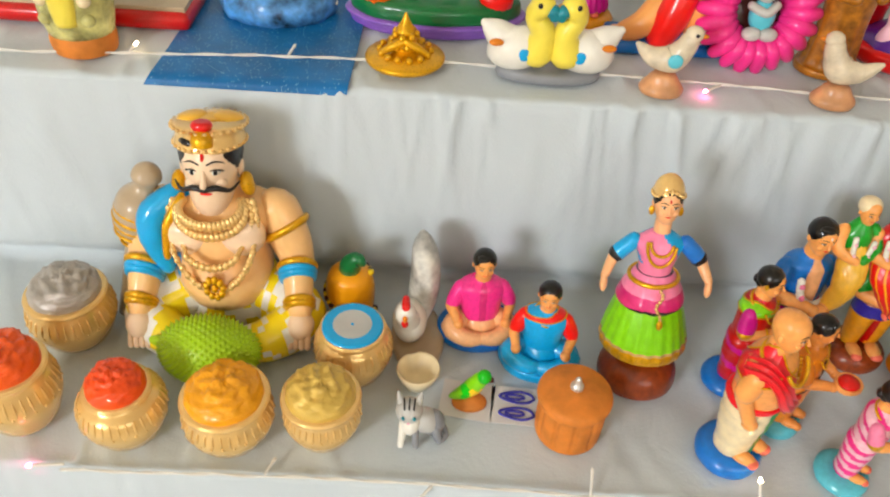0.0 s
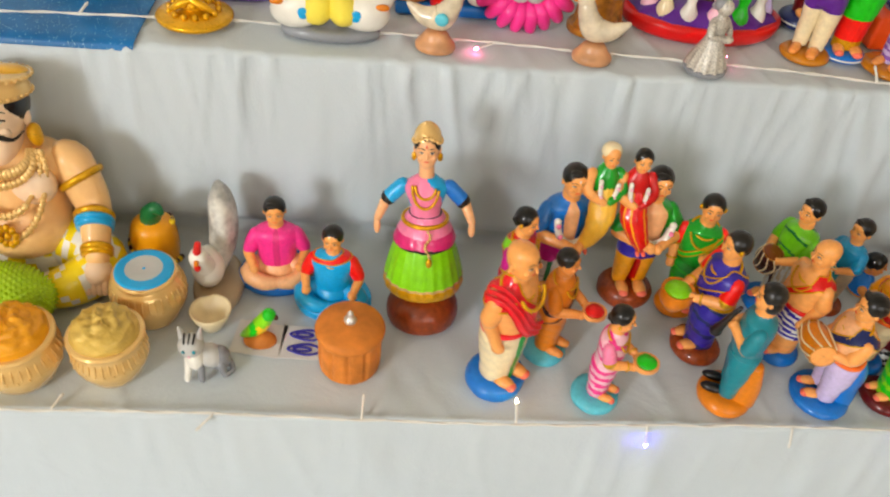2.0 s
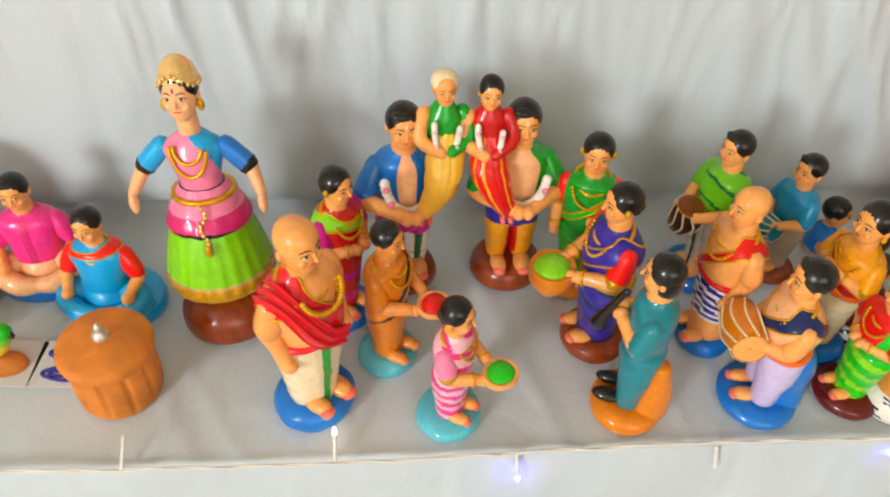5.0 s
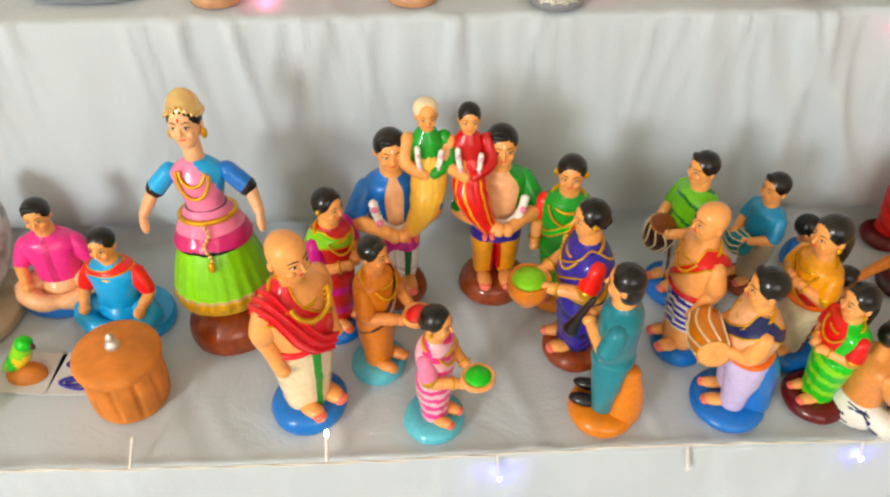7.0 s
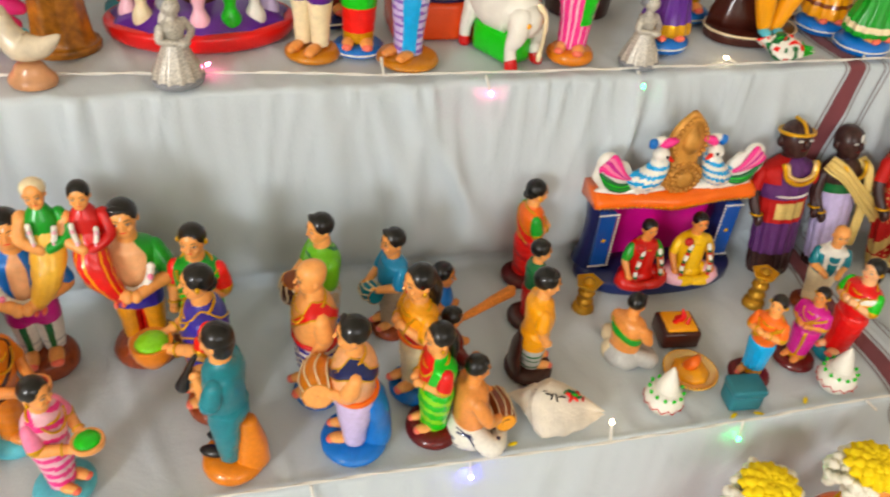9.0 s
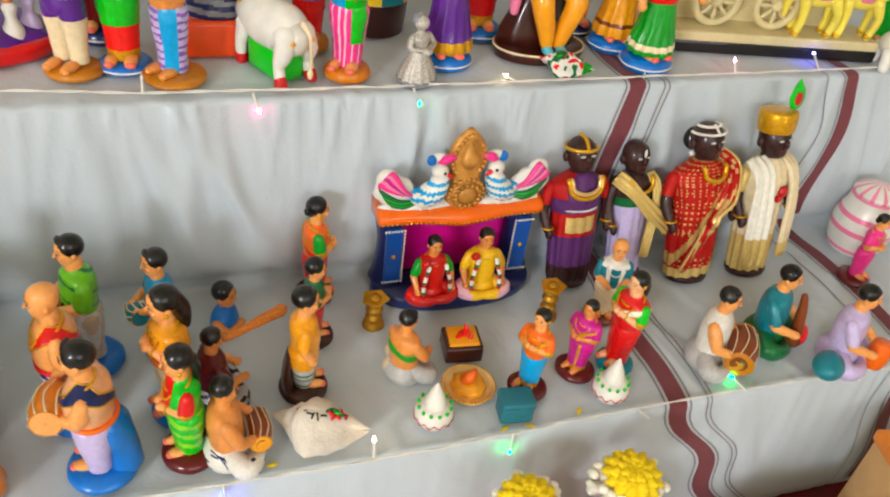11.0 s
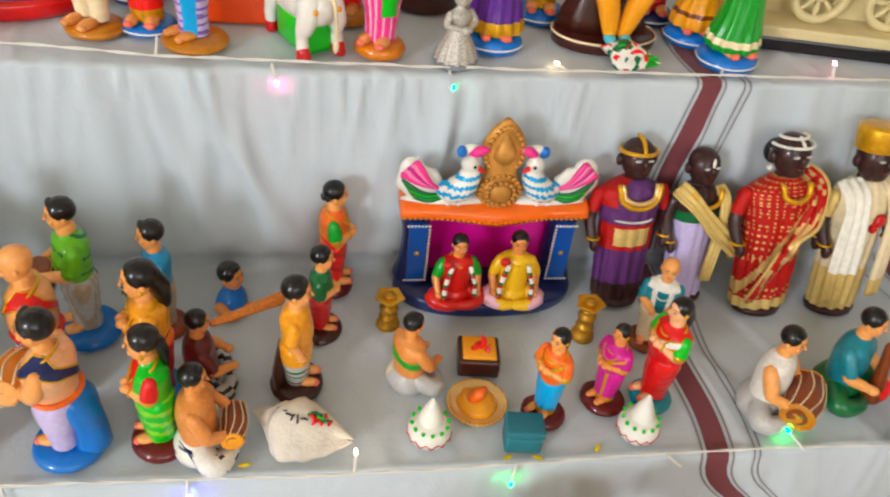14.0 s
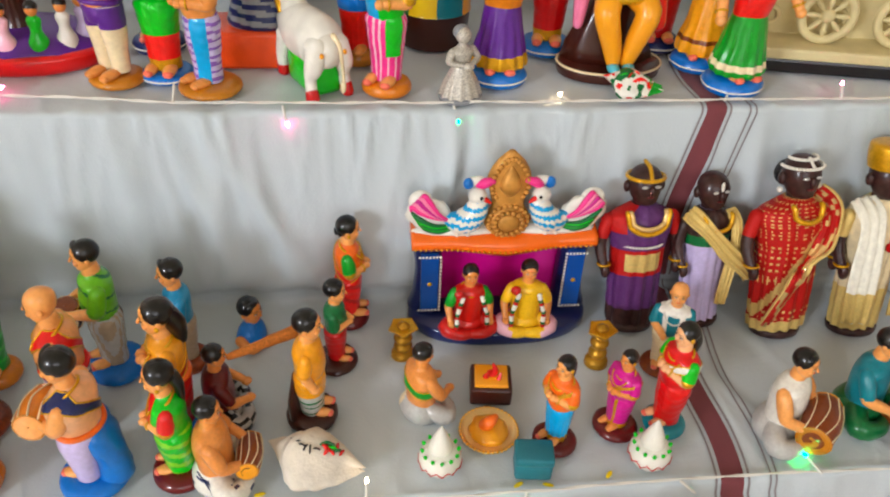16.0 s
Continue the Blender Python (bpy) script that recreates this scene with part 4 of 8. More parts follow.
s = Sculpt()
s.ell((0, 0, 0.040), (0.058, 0.040, 0.040), "jackfruit_green", n=36, k=22)
s.tube([(-0.052, 0, 0.045), (-0.066, 0, 0.048)], [0.010, 0.005], "jackfruit_green")
K = 620
for i in range(K):
    zz = 1 - 2 * (i + 0.5) / K
    a = i * 2.39996
    d = Vector((zz, math.sqrt(1 - zz * zz) * math.cos(a), math.sqrt(1 - zz * zz) * math.sin(a)))
    q = Vector((d.x * 0.058, d.y * 0.040, d.z * 0.040 + 0.040))
    if q.z < 0.004:
        continue
    nr = Vector((d.x / 0.058, d.y / 0.040, d.z / 0.040)).normalized()
    u = nr.orthogonal().normalized()
    v = nr.cross(u)
    b = len(s.v)
    s.v.extend([tuple(q + (u * math.cos(w) + v * math.sin(w)) * 0.0031 - nr * 0.0004) for w in (0, 1.257, 2.513, 3.77, 5.027)] + [tuple(q + nr * 0.0048)])
    for j in range(5):
        s.f.append((b + j, b + (j + 1) % 5, b + 5))
        s.m.append(s.slot("jackfruit_green"))
solid("toy_jackfruit", s, pose(-0.012, 0.128, 0.001, 0, 0, -4) @ Matrix.Scale(0.92, 4), "lime green spiky clay jackfruit before the merchant", "toy fruit")

t = thing("toy_pineapple", pose(0.128, 0.236, 0), "orange-yellow clay pineapple with a green crown", "toy fruit")
s = Sculpt()
s.loft([(0, 0.022, 0.022), (0.01, 0.027, 0.026), (0.04, 0.029, 0.028), (0.062, 0.024, 0.024), (0.070, 0.012, 0.012)], "amber", n=28)
for i in range(60):
    a, z = i * 2.39996, 0.006 + 0.058 * ((i * 0.618) % 1)
    s.ell((0.0285 * math.cos(a) * (1 if z < 0.055 else 0.85), 0.0275 * math.sin(a) * (1 if z < 0.055 else 0.85), z), (0.0042, 0.0042, 0.0036), "dark_brown" if i % 2 == 0 else "yellow", n=8, k=5)
part("fruit_body", s, t)
part("leaf_crown", Sculpt().tube([(0, 0, 0.066), (0.002, -0.004, 0.080), (0.010, -0.008, 0.092), (0.016, -0.010, 0.088)], [0.013, 0.012, 0.008, 0.005], "deep_green", n=14), t, "green glazed leaf crown")

t = thing("toy_rooster", pose(0.206, 0.205, 0, 0, 0, 4), "white ceramic rooster with a tall mottled grey tail", "bird figurine")
s = Sculpt().loft([(0, 0.030, 0.052, 0.004, -0.012), (0.006, 0.031, 0.053, 0.004, -0.012), (0.012, 0.026, 0.046, 0.004, -0.012), (0.013, 0.002, 0.002, 0.004, -0.012)], "stone")
part("base", s, t, "pale stone-coloured oval base")
paint("mottled_grey", "dad8d0", rough=0.3, var=0.35, scale=120)
s = Sculpt().ell((-0.006, -0.014, 0.036), (0.020, 0.024, 0.028), "white").tube([(-0.008, -0.026, 0.050), (-0.011, -0.034, 0.066), (-0.011, -0.036, 0.074)], [0.014, 0.012, 0.011], "white", n=14)
s.ell((-0.012, -0.047, 0.073), (0.003, 0.006, 0.003), "ochre")
part("bird_body", s, t, "white glazed body")
part("comb", Sculpt().tube([(-0.011, -0.040, 0.084), (-0.011, -0.030, 0.087)], [0.005, 0.004], "red").ell((-0.012, -0.046, 0.064), (0.004, 0.003, 0.006), "red"), t, "red comb and wattle")
part("tail", Sculpt().loft([(0.024, 0.012, 0.018, 0.004, 0.004), (0.050, 0.017, 0.030, 0.010, 0.018), (0.080, 0.017, 0.033, 0.012, 0.026), (0.105, 0.014, 0.027, 0.010, 0.030), (0.122, 0.005, 0.009, 0.008, 0.036)], "mottled_grey", n=24), t, "mottled grey tail")

s = Sculpt()
for rr, z in ((1.0, 0), ):
    rows = []
    for z, k in ((0, 0.45), (0.004, 0.55), (0.020, 0.85), (0.032, 1.0), (0.034, 0.97), (0.031, 0.88), (0.016, 0.55), (0.012, 0.05)):
        row = []
        for j in range(32):
            a = 2 * math.pi * j / 32
            r = 0.0235 * k * (1 - 0.22 * math.sin(a)) * (1.0 - 0.12 * (abs(math.cos(a)) < 0.2) * (math.sin(a) > 0))
            row.append((r * math.cos(a), r * math.sin(a), z))
        rows.append(row)
    s.grid(rows, "cream")
solid("heart_cup", s, pose(0.213, 0.128, 0, 0, 0, 20), "small cream heart-shaped ceramic cup", "cup")

s = Sculpt()
s.ell((0.006, 0.004, 0.026), (0.022, 0.015, 0.016), "pale_grey", rot=(0, 18, 0))
s.ell((0.018, 0.006, 0.020), (0.016, 0.014, 0.018), "grey")
s.ell((-0.012, -0.004, 0.030), (0.013, 0.012, 0.020), "white")
s.ell((-0.014, -0.008, 0.056), (0.018, 0.016, 0.015), "pale_grey")
for sx in (-1, 1):
    s.tube([(-0.014 + sx * 0.011, -0.004, 0.066), (-0.014 + sx * 0.015, -0.002, 0.079)], [0.006, 0.0015], "pale_grey")
    s.ell((-0.014 + sx * 0.007, -0.0225, 0.058), (0.0026, 0.002, 0.0026), "teal")
    s.tube([(-0.014 + sx * 0.008, -0.004, 0.028), (-0.014 + sx * 0.009, -0.012, 0.012), (-0.014 + sx * 0.010, -0.016, 0.004)], [0.006, 0.005, 0.005], "white" if sx < 0 else "grey")
    s.tube([(0.022, 0.004 + sx * 0.008, 0.018), (0.026, 0.002 + sx * 0.009, 0.004)], [0.007, 0.005], "grey")
for k in (-1, 0, 1):
    s.tube([(-0.014 + k * 0.006, -0.018, 0.068), (-0.014 + k * 0.007, -0.006, 0.0725)], 0.0012, "black", n=6)
s.ell((-0.014, -0.0245, 0.052), (0.002, 0.0015, 0.0014), "pale_pink")
s.tube([(0.030, 0.010, 0.012), (0.036, 0.0, 0.006), (0.028, -0.010, 0.005)], [0.004, 0.004, 0.003], "grey")
solid("toy_cat", s, pose(0.220, 0.058, 0.001) @ Matrix.Diagonal((0.78, 0.85, 0.95, 1)), "small white and grey ceramic kitten", "cat figurine")

t = thing("toy_parrot", pose(0.272, 0.104, 0.002, 0, 0, 0), "small green clay parrot on a brown mound", "bird figurine")
part("mound", Sculpt().loft([(0, 0.019, 0.013), (0.006, 0.018, 0.012), (0.013, 0.008, 0.006), (0.015, 0.001, 0.001)], "terracotta"), t)
s = Sculpt().tube([(-0.020, 0.002, 0.008), (-0.008, 0, 0.018), (0.003, 0, 0.030), (0.010, -0.001, 0.044)], [0.003, 0.008, 0.010, 0.008], lambda a, p: "lime" if p[2] > 0.034 or p[0] < -0.010 else ("yellow" if p[0] > -0.001 else "leaf"), n=14)
s.ell((0.013, -0.002, 0.048), (0.008, 0.008, 0.008), "leaf").ell((0.0205, -0.004, 0.046), (0.003, 0.0025, 0.004), "dark_brown")
part("bird_body", s, t, "green body with a yellow breast")


def card(label, x, y, w, d, yaw, prints):
    t = thing("printed_card", pose(x, y, 0.0015, 0, 0, yaw), label, "paper card")
    part("sheet", Sculpt().box((0, 0, 0), (w, d, 0.0008), "paper"), t, smooth=False)
    for pts in prints:
        part("print", Sculpt().tube([(a, b, 0.0009) for a, b in pts], 0.0016, "print_ink", n=6, sub=3, closed=True), t, "printed purple outline")


foot = lambda ox, oy: [(ox + 0.017 * math.cos(a) * (1 + 0.1 * math.cos(2 * a)), oy + 0.0075 * math.sin(a) * (1 + 0.25 * math.cos(a))) for a in np.arange(0, 6.28, 0.5)]
inner = lambda ox, oy: [(ox - 0.002 + 0.010 * math.cos(a), oy + 0.003 * math.sin(a)) for a in np.arange(0, 6.28, 0.6)]
card("white paper printed with a pair of purple sandals", 0.322, 0.104, 0.052, 0.050, -3, [foot(0.002, 0.011), inner(0.002, 0.011), foot(0.002, -0.011), inner(0.002, -0.011)])
card("small white paper lying under the parrot", 0.270, 0.108, 0.058, 0.050, -8, [])

t = thing("lidded_stove", pose(0.377, 0.078, 0, 0, 0, 0) @ Matrix.Diagonal((0.81, 0.81, 0.86, 1)), "terracotta lidded pot with fluted sides", "pot")
s = Sculpt().loft([(0, 0.040, 0.040), (0.006, 0.043, 0.043), (0.03, 0.044, 0.044), (0.062, 0.043, 0.043), (0.066, 0.040, 0.040)], "terracotta", n=120, groove=(11, 0.075, 0.008, 0.058))
part("pot_body", s, t)
part("lid", Sculpt().loft([(0.062, 0.044, 0.044), (0.065, 0.0475, 0.0475), (0.072, 0.0475, 0.0475), (0.0775, 0.041, 0.041), (0.082, 0.020, 0.020), (0.083, 0.001, 0.001)], "terracotta", n=40), t)
part("knob", Sculpt().loft([(0.080, 0.008, 0.008), (0.086, 0.0085, 0.0085), (0.092, 0.005, 0.005), (0.097, 0.004, 0.004), (0.101, 0.001, 0.001)], "silver", n=18), t, "silver painted knob")

# shopkeeper couple
seated("seated clay man in a bright pink shirt on blue base", 0.281, 0.215, 0.128, 6, pad=("blue", 0.050, 0.038), legspread=0.84, legs="skin_pale", top=lambda a, p: "rose_deep" if abs(a) < 7 else "pink", sleeve="pink", neck="rose_deep")
seated("seated clay woman in a sky blue sari", 0.352, 0.176, 0.122, -8, pad=("sky_blue", 0.048, 0.040), legspread=0.9, legs="sky_blue", top=sash("sky_blue", "scarlet", 0.60, 0.02, 0.02), sleeve="scarlet", hair="bun", neck="gold")


def dancer():
    s = Sculpt()
    s.loft([(0, 0.185, 0.18), (0.03, 0.194, 0.188), (0.08, 0.186, 0.18), (0.125, 0.145, 0.14), (0.145, 0.09, 0.085), (0.148, 0.01, 0.01)], "clay_base", n=40)
    for sx in (-1, 1):
        s.tube([(sx * 0.05, -0.02, 0.14), (sx * 0.05, -0.03, 0.20)], 0.025, "skin")
        s.ell((sx * 0.055, -0.055, 0.155), (0.030, 0.055, 0.022), "skin")

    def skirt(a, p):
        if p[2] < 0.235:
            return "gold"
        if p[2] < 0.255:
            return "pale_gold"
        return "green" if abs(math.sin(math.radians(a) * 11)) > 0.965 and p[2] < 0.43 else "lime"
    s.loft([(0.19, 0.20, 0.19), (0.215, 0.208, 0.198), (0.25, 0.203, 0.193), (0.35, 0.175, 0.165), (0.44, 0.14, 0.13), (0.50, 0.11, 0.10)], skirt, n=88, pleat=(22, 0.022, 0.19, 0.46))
    drape = lambda a, p: "black" if p[2] < 0.419 + 0.012 * math.cos(math.radians(a) * 2) else ("rose_deep" if p[2] < 0.475 else "rose")
    s.loft([(0.415, 0.156, 0.146), (0.43, 0.158, 0.148), (0.47, 0.140, 0.13), (0.51, 0.115, 0.102), (0.555, 0.085, 0.075)], drape, n=64, sub=9, swag=(60, 0.035, 2.2))
    s.tube([(0.112 * math.sin(a), -0.10 * math.cos(a), 0.522) for a in np.arange(0, 6.28, 0.4)], 0.011, "gold", closed=True)
    s.beads([(0.02 + 0.012 * math.sin(k), -0.122 - 0.0045 * k, 0.515 - 0.014 * k) for k in range(9)], 0.009, "pale_gold").ell((0.03, -0.17, 0.385), (0.015, 0.012, 0.022), "gold")
    s.loft([(0.54, 0.076, 0.068), (0.59, 0.080, 0.074), (0.65, 0.098, 0.085), (0.695, 0.112, 0.07), (0.725, 0.075, 0.055), (0.745, 0.04, 0.04)], lambda a, p: "rose" if abs(a - 5 + (p[2] - 0.62) * 500) < 62 else ("sky_blue" if p[2] > 0.6 else "rose"), n=48)
    for r, d in ((0.05, 0.05), (0.065, 0.10)):
        s.tube([(r * math.sin(a), -0.066 - 0.022 * math.cos(a), 0.715 - d * max(0, math.cos(a))) for a in np.arange(-1.6, 1.61, 0.25)], 0.007, "gold", n=8, sub=2)
    s.tube([(0, 0, 0.72), (0.0, -0.005, 0.82)], [0.04, 0.036], "skin_pale", n=14)
    for sx in (-1, 1):
        sh, e, q = Vector((sx * 0.115, 0, 0.69)), Vector((sx * 0.195, -0.01, 0.615)), Vector((sx * 0.235, -0.07, 0.545))
        s.tube([sh, sh.lerp(e, 0.5), sh.lerp(e, 0.85)], [0.036, 0.038, 0.038], "sky_blue" if sx < 0 else "blue", n=14)
        s.tube([sh.lerp(e, 0.84), sh.lerp(e, 0.88)], 0.039, "black", n=14)
        s.tube([sh.lerp(e, 0.8), e, e.lerp(q, 0.7), q], [0.029, 0.028, 0.022, 0.018], "skin_pale", n=12)
        s.ell(q + Vector((0, -0.010, -0.03)), (0.018, 0.020, 0.040), "skin_pale", n=12, k=8)
    head(s, (0, -0.012, 0.880), 0.084, "skin_pale", "bun", mark="red")
    s.loft([(0.914, 0.062, 0.066, 0, 0.004), (0.928, 0.068, 0.072, 0, 0.004), (0.952, 0.062, 0.064, 0, 0.006), (0.975, 0.050, 0.050, 0, 0.006), (0.995, 0.026, 0.026, 0, 0.004), (1.002, 0.003, 0.003, 0, 0.008)], "pale_gold", n=40, sub=7, swag=(110, 0.03, 0.3))
    s.beads([(0.070 * math.sin(a), 0.002 - 0.073 * math.cos(a), 0.916 + 0.046 * max(0, math.cos(a)) ** 4) for a in np.arange(0, 6.28, 0.26)], 0.008, "pale_gold")
    for sx in (-1, 1):
        s.ell((sx * 0.062, -0.01, 0.842), (0.014, 0.014, 0.022), "gold", n=10, k=8)
    s.v = [(q[0], q[1], q[2] if q[2] < 0.5 else 0.5 + (q[2] - 0.5) * 0.912) for q in s.v]
    solid("dancing_doll", s, pose(0.462, 0.158, 0, -8, -3, -4) @ Matrix.Diagonal((0.226, 0.232, 0.272, 1)), "bobbing dancer doll in a lime green bell skirt", "doll")


dancer()


# ---------------------------------------------------------------- the wedding procession
def bowl(c, r, mat, fill, hgt=0.07):
    def make(s):
        x, y, z = c
        s.loft([(z - hgt, r * 0.55, r * 0.55, x, y), (z - hgt * 0.5, r * 0.95, r * 0.95, x, y), (z, r, r, x, y), (z + 0.012, r * 0.96, r * 0.96, x, y), (z + 0.006, r * 0.8, r * 0.8, x, y), (z + 0.004, 0.004, 0.004, x, y)], lambda a, p: fill if math.hypot(p[0] - x, p[1] - y) < r * 0.82 and p[2] > z - 0.01 else mat, n=24)
        s.ell((x, y, z + 0.004), (r * 0.78, r * 0.78, 0.03), fill, lump=0.1)
    return make


def drum(a, b, r, mat="brown", skin_mat="amber"):
    def make(s):
        p, q = Vector(a), Vector(b)
        d = (q - p).normalized()
        u = d.orthogonal().normalized()
        v = d.cross(u)
        s.tube([p - d * 0.002, p, p.lerp(q, 0.25), p.lerp(q, 0.5), p.lerp(q, 0.75), q, q + d * 0.002], [r * 0.1, r * 0.84, r * 1.0, r * 1.06, r * 1.0, r * 0.84, r * 0.1], mat, n=24, sub=2)
        for c, o in ((p, -1), (q, 1)):
            s.tube([c + d * o * 0.003, c + d * o * 0.008], [r * 0.1, r * 0.02], skin_mat, n=20, sub=1)
            s.grid([[c + d * o * h + (u * math.cos(w) + v * math.sin(w)) * r * g for w in (2 * math.pi * k / 24 for k in range(24))] for h, g in ((0.0, 0.80), (0.006, 0.80), (0.008, 0.70), (0.005, 0.05))], skin_mat, cap=False)
            s.tube([c + (u * math.cos(w) + v * math.sin(w)) * r * 0.84 for w in (2 * math.pi * k / 16 for k in range(16))], r * 0.06, "tan", n=6, sub=2, closed=True)
        for i in range(10):
            w = 2 * math.pi * i / 10
            w2 = w + 0.31
            o = lambda k, ww, g: p.lerp(q, k) + (u * math.cos(ww) + v * math.sin(ww)) * r * g
            s.tube([o(0.0, w, 0.9), o(0.5, w2, 1.08), o(1.0, w, 0.9)], 0.006, "cream", n=6)
    return make


dhoti = lambda z: lambda a, p: "green" if p[2] < z + 0.02 or abs(a + 10) < 7 else "cream"
standing("bald clay priest with red shawl and cream dhoti", 0.544, 0.058, 0.216, 48, base=("blue", 0.036), lower=dhoti(0.09), top=sash("skin", "shawl_red", 0.61, 0.15, 0.075, -1), belt="shawl_red", hair="bald", arms="down", fat=1.15, head_r=0.125, base_h=0.10, held_thing=lambda s: s.band([(-0.12, 0.06, 0.70), (-0.125, -0.03, 0.735), (-0.10, -0.115, 0.66), (-0.03, -0.15, 0.54), (0.05, -0.15, 0.49)], 0.045, 0.012, (0.9, 0, 0.4), "shawl_red").beads([(0.085 * math.sin(a), -0.105 - 0.045 * math.cos(a), 0.735 - 0.075 * math.cos(a)) for a in np.arange(-1.5, 1.51, 0.14)], 0.011, "gold"))
standing("clay woman in crimson sari standing on blue base", 0.566, 0.158, 0.176, 52, base=("blue", 0.030), lower=striped("crimson", "magenta", 40, 1), top=sash("crimson", "lime", 0.68, 0.04, 0.03, -1), sleeve="magenta", hair="bun", arms="front", fat=1.0)
standing("clay boy in ochre clothes carrying a red plate", 0.607, 0.104, 0.166, 60, base=("aqua", 0.028), lower=lambda a, p: "dark_brown" if abs(p[2] - 0.40 - 0.05 * math.cos(math.radians(a))) < 0.010 else "ochre", top=sash("ochre", "dark_brown", 0.6, 0.12, 0.012), sleeve="ochre", skin="skin_deep", hair="short", arms="hold", held_thing=bowl((0, -0.27, 0.56), 0.085, "skin", "red", 0.05))
standing("clay woman in pink striped sari with green bowl", 0.658, 0.038, 0.150, 62, base=("aqua", 0.029), lower=striped("pink", "pale_pink", 75, 1.2, 0.1), top=striped("pale_pink", "pink", 60, 3, 0.5), sleeve="rose", hair="bun", arms="hold", held_thing=bowl((0, -0.27, 0.57), 0.095, "skin", "leaf", 0.07), head_r=0.13)


def carried(sx, robe, upper, turban, z0=0.44):
    """The small wedding figure riding on a carrier's arm."""
    def make(s):
        x = sx * 0.155
        s.loft([(z0 - 0.05, 0.030, 0.026, x * 0.40, -0.165), (z0 + 0.0, 0.052, 0.042, x * 0.52, -0.172), (z0 + 0.08, 0.068, 0.056, x * 0.78, -0.165), (z0 + 0.17, 0.080, 0.070, x * 0.96, -0.125), (z0 + 0.25, 0.068, 0.060, x, -0.080), (z0 + 0.31, 0.056, 0.050, x, -0.055)], robe, n=44, sub=7, swag=(46, 0.08, 2.6))
        for k in (-1, 1):
            s.ell((x * 0.40 + k * 0.018, -0.185, z0 - 0.062), (0.014, 0.030, 0.016), "rose_skin", n=10, k=6)
        s.loft([(z0 + 0.26, 0.068, 0.062, x, -0.05), (z0 + 0.34, 0.076, 0.060, x, -0.045), (z0 + 0.39, 0.052, 0.046, x, -0.04), (z0 + 0.42, 0.03, 0.03, x, -0.04)], upper, n=24)
        for k in (-1, 1):
            s.tube([(x + k * 0.08, -0.04, z0 + 0.36), (x + k * 0.10, -0.09, z0 + 0.28), (x + k * 0.02, -0.14, z0 + 0.24)], [0.034, 0.032, 0.024], upper if k > 0 else "skin", n=10)
        s.tube([(x + 0.05 * math.sin(a), -0.115 - 0.02 * math.cos(a), z0 + 0.36 - 0.15 * max(0, math.cos(a))) for a in np.arange(-1.6, 1.61, 0.3)], 0.013, "white", n=8)
        s.beads([(x + 0.05 * math.sin(a), -0.128 - 0.02 * math.cos(a), z0 + 0.36 - 0.15 * max(0, math.cos(a))) for a in np.arange(-1.4, 1.41, 0.45)], 0.010, "pale_pink")
        head(s, (x, -0.05, z0 + 0.475), 0.066, "skin", "none" if turban else "bun")
        if turban:
            s.ell((x, -0.035, z0 + 0.50), (0.058, 0.058, 0.046), turban)
    return make


garland = lambda s: s.beads([(0.10 * math.sin(a), -0.135 - 0.02 * math.cos(a), 0.70 - 0.16 * max(0, math.cos(a))) for a in np.arange(-1.5, 1.51, 0.16)], 0.023, "white").beads([(0.10 * math.sin(a), -0.155 - 0.02 * math.cos(a), 0.70 - 0.16 * max(0, math.cos(a))) for a in np.arange(-1.4, 1.41, 0.5)], 0.016, "rose")


def with_garland(more):
    def make(s):
        garland(s)
        more(s)
    return make


trousers = lambda a, p: "deep_green" if abs(a) < 22 else ("pale_grey" if math.sin(p[2] * 160) > 0.5 else "white")
standing("clay man in blue shirt carrying a small groom figure", 0.624, 0.202, 0.207, 8, base_h=0.12, base=("clay_base", 0.032), lower=lambda a, p: "magenta" if p[2] > 0.335 else trousers(a, p), lower_kind="pants", neck="", top=lambda a, p: "blue" if abs(a) > 16 else "skin_pale", sleeve="blue", skin="skin", hair="short", arms="cradle", belt="magenta", held_thing=with_garland(carried(1, "pale_amber", "green", "cream", 0.575)), mark="white")
standing("clay man carrying a small bride figure in red", 0.726, 0.208, 0.205, 2, base_h=0.12, base=("clay_base", 0.036), lower=lambda a, p: "indigo" if p[2] > 0.38 else ("crimson" if abs(p[0]) < 0.022 else "amber"), lower_kind="pants", neck="", top=lambda a, p: "green" if a > 35 else "skin_pale", sleeve="green", skin="skin", hair="short", arms="cradle", belt="indigo", held_thing=with_garland(carried(-1, lambda a, p: "amber" if math.sin(a * 0.2) > 0.8 else "red", "crimson", "", 0.565)), mark="white")
standing("clay woman in green sari with red sleeves", 0.790, 0.188, 0.184, -14, base=("ochre", 0.027), lower=striped("green", "leaf", 70, 1.5, 0.7), top=sash("green", "leaf", 0.6, 0.09, 0.02), sleeve="scarlet", hair="bun", arms=("down", "front"), neck="gold")
standing("clay woman in indigo sari holding a basket tray", 0.797, 0.116, 0.190, -84, base=("clay_base", 0.032), lower=striped("indigo", "navy", 55, 1.2, 0.7), top=sash("indigo", "indigo", 0.6, 0.10, 0.05), sleeve="scarlet", hair="bun", arms="hold", belt="gold", held_thing=bowl((0, -0.27, 0.54), 0.105, "ochre", "lime", 0.13), fat=1.12)
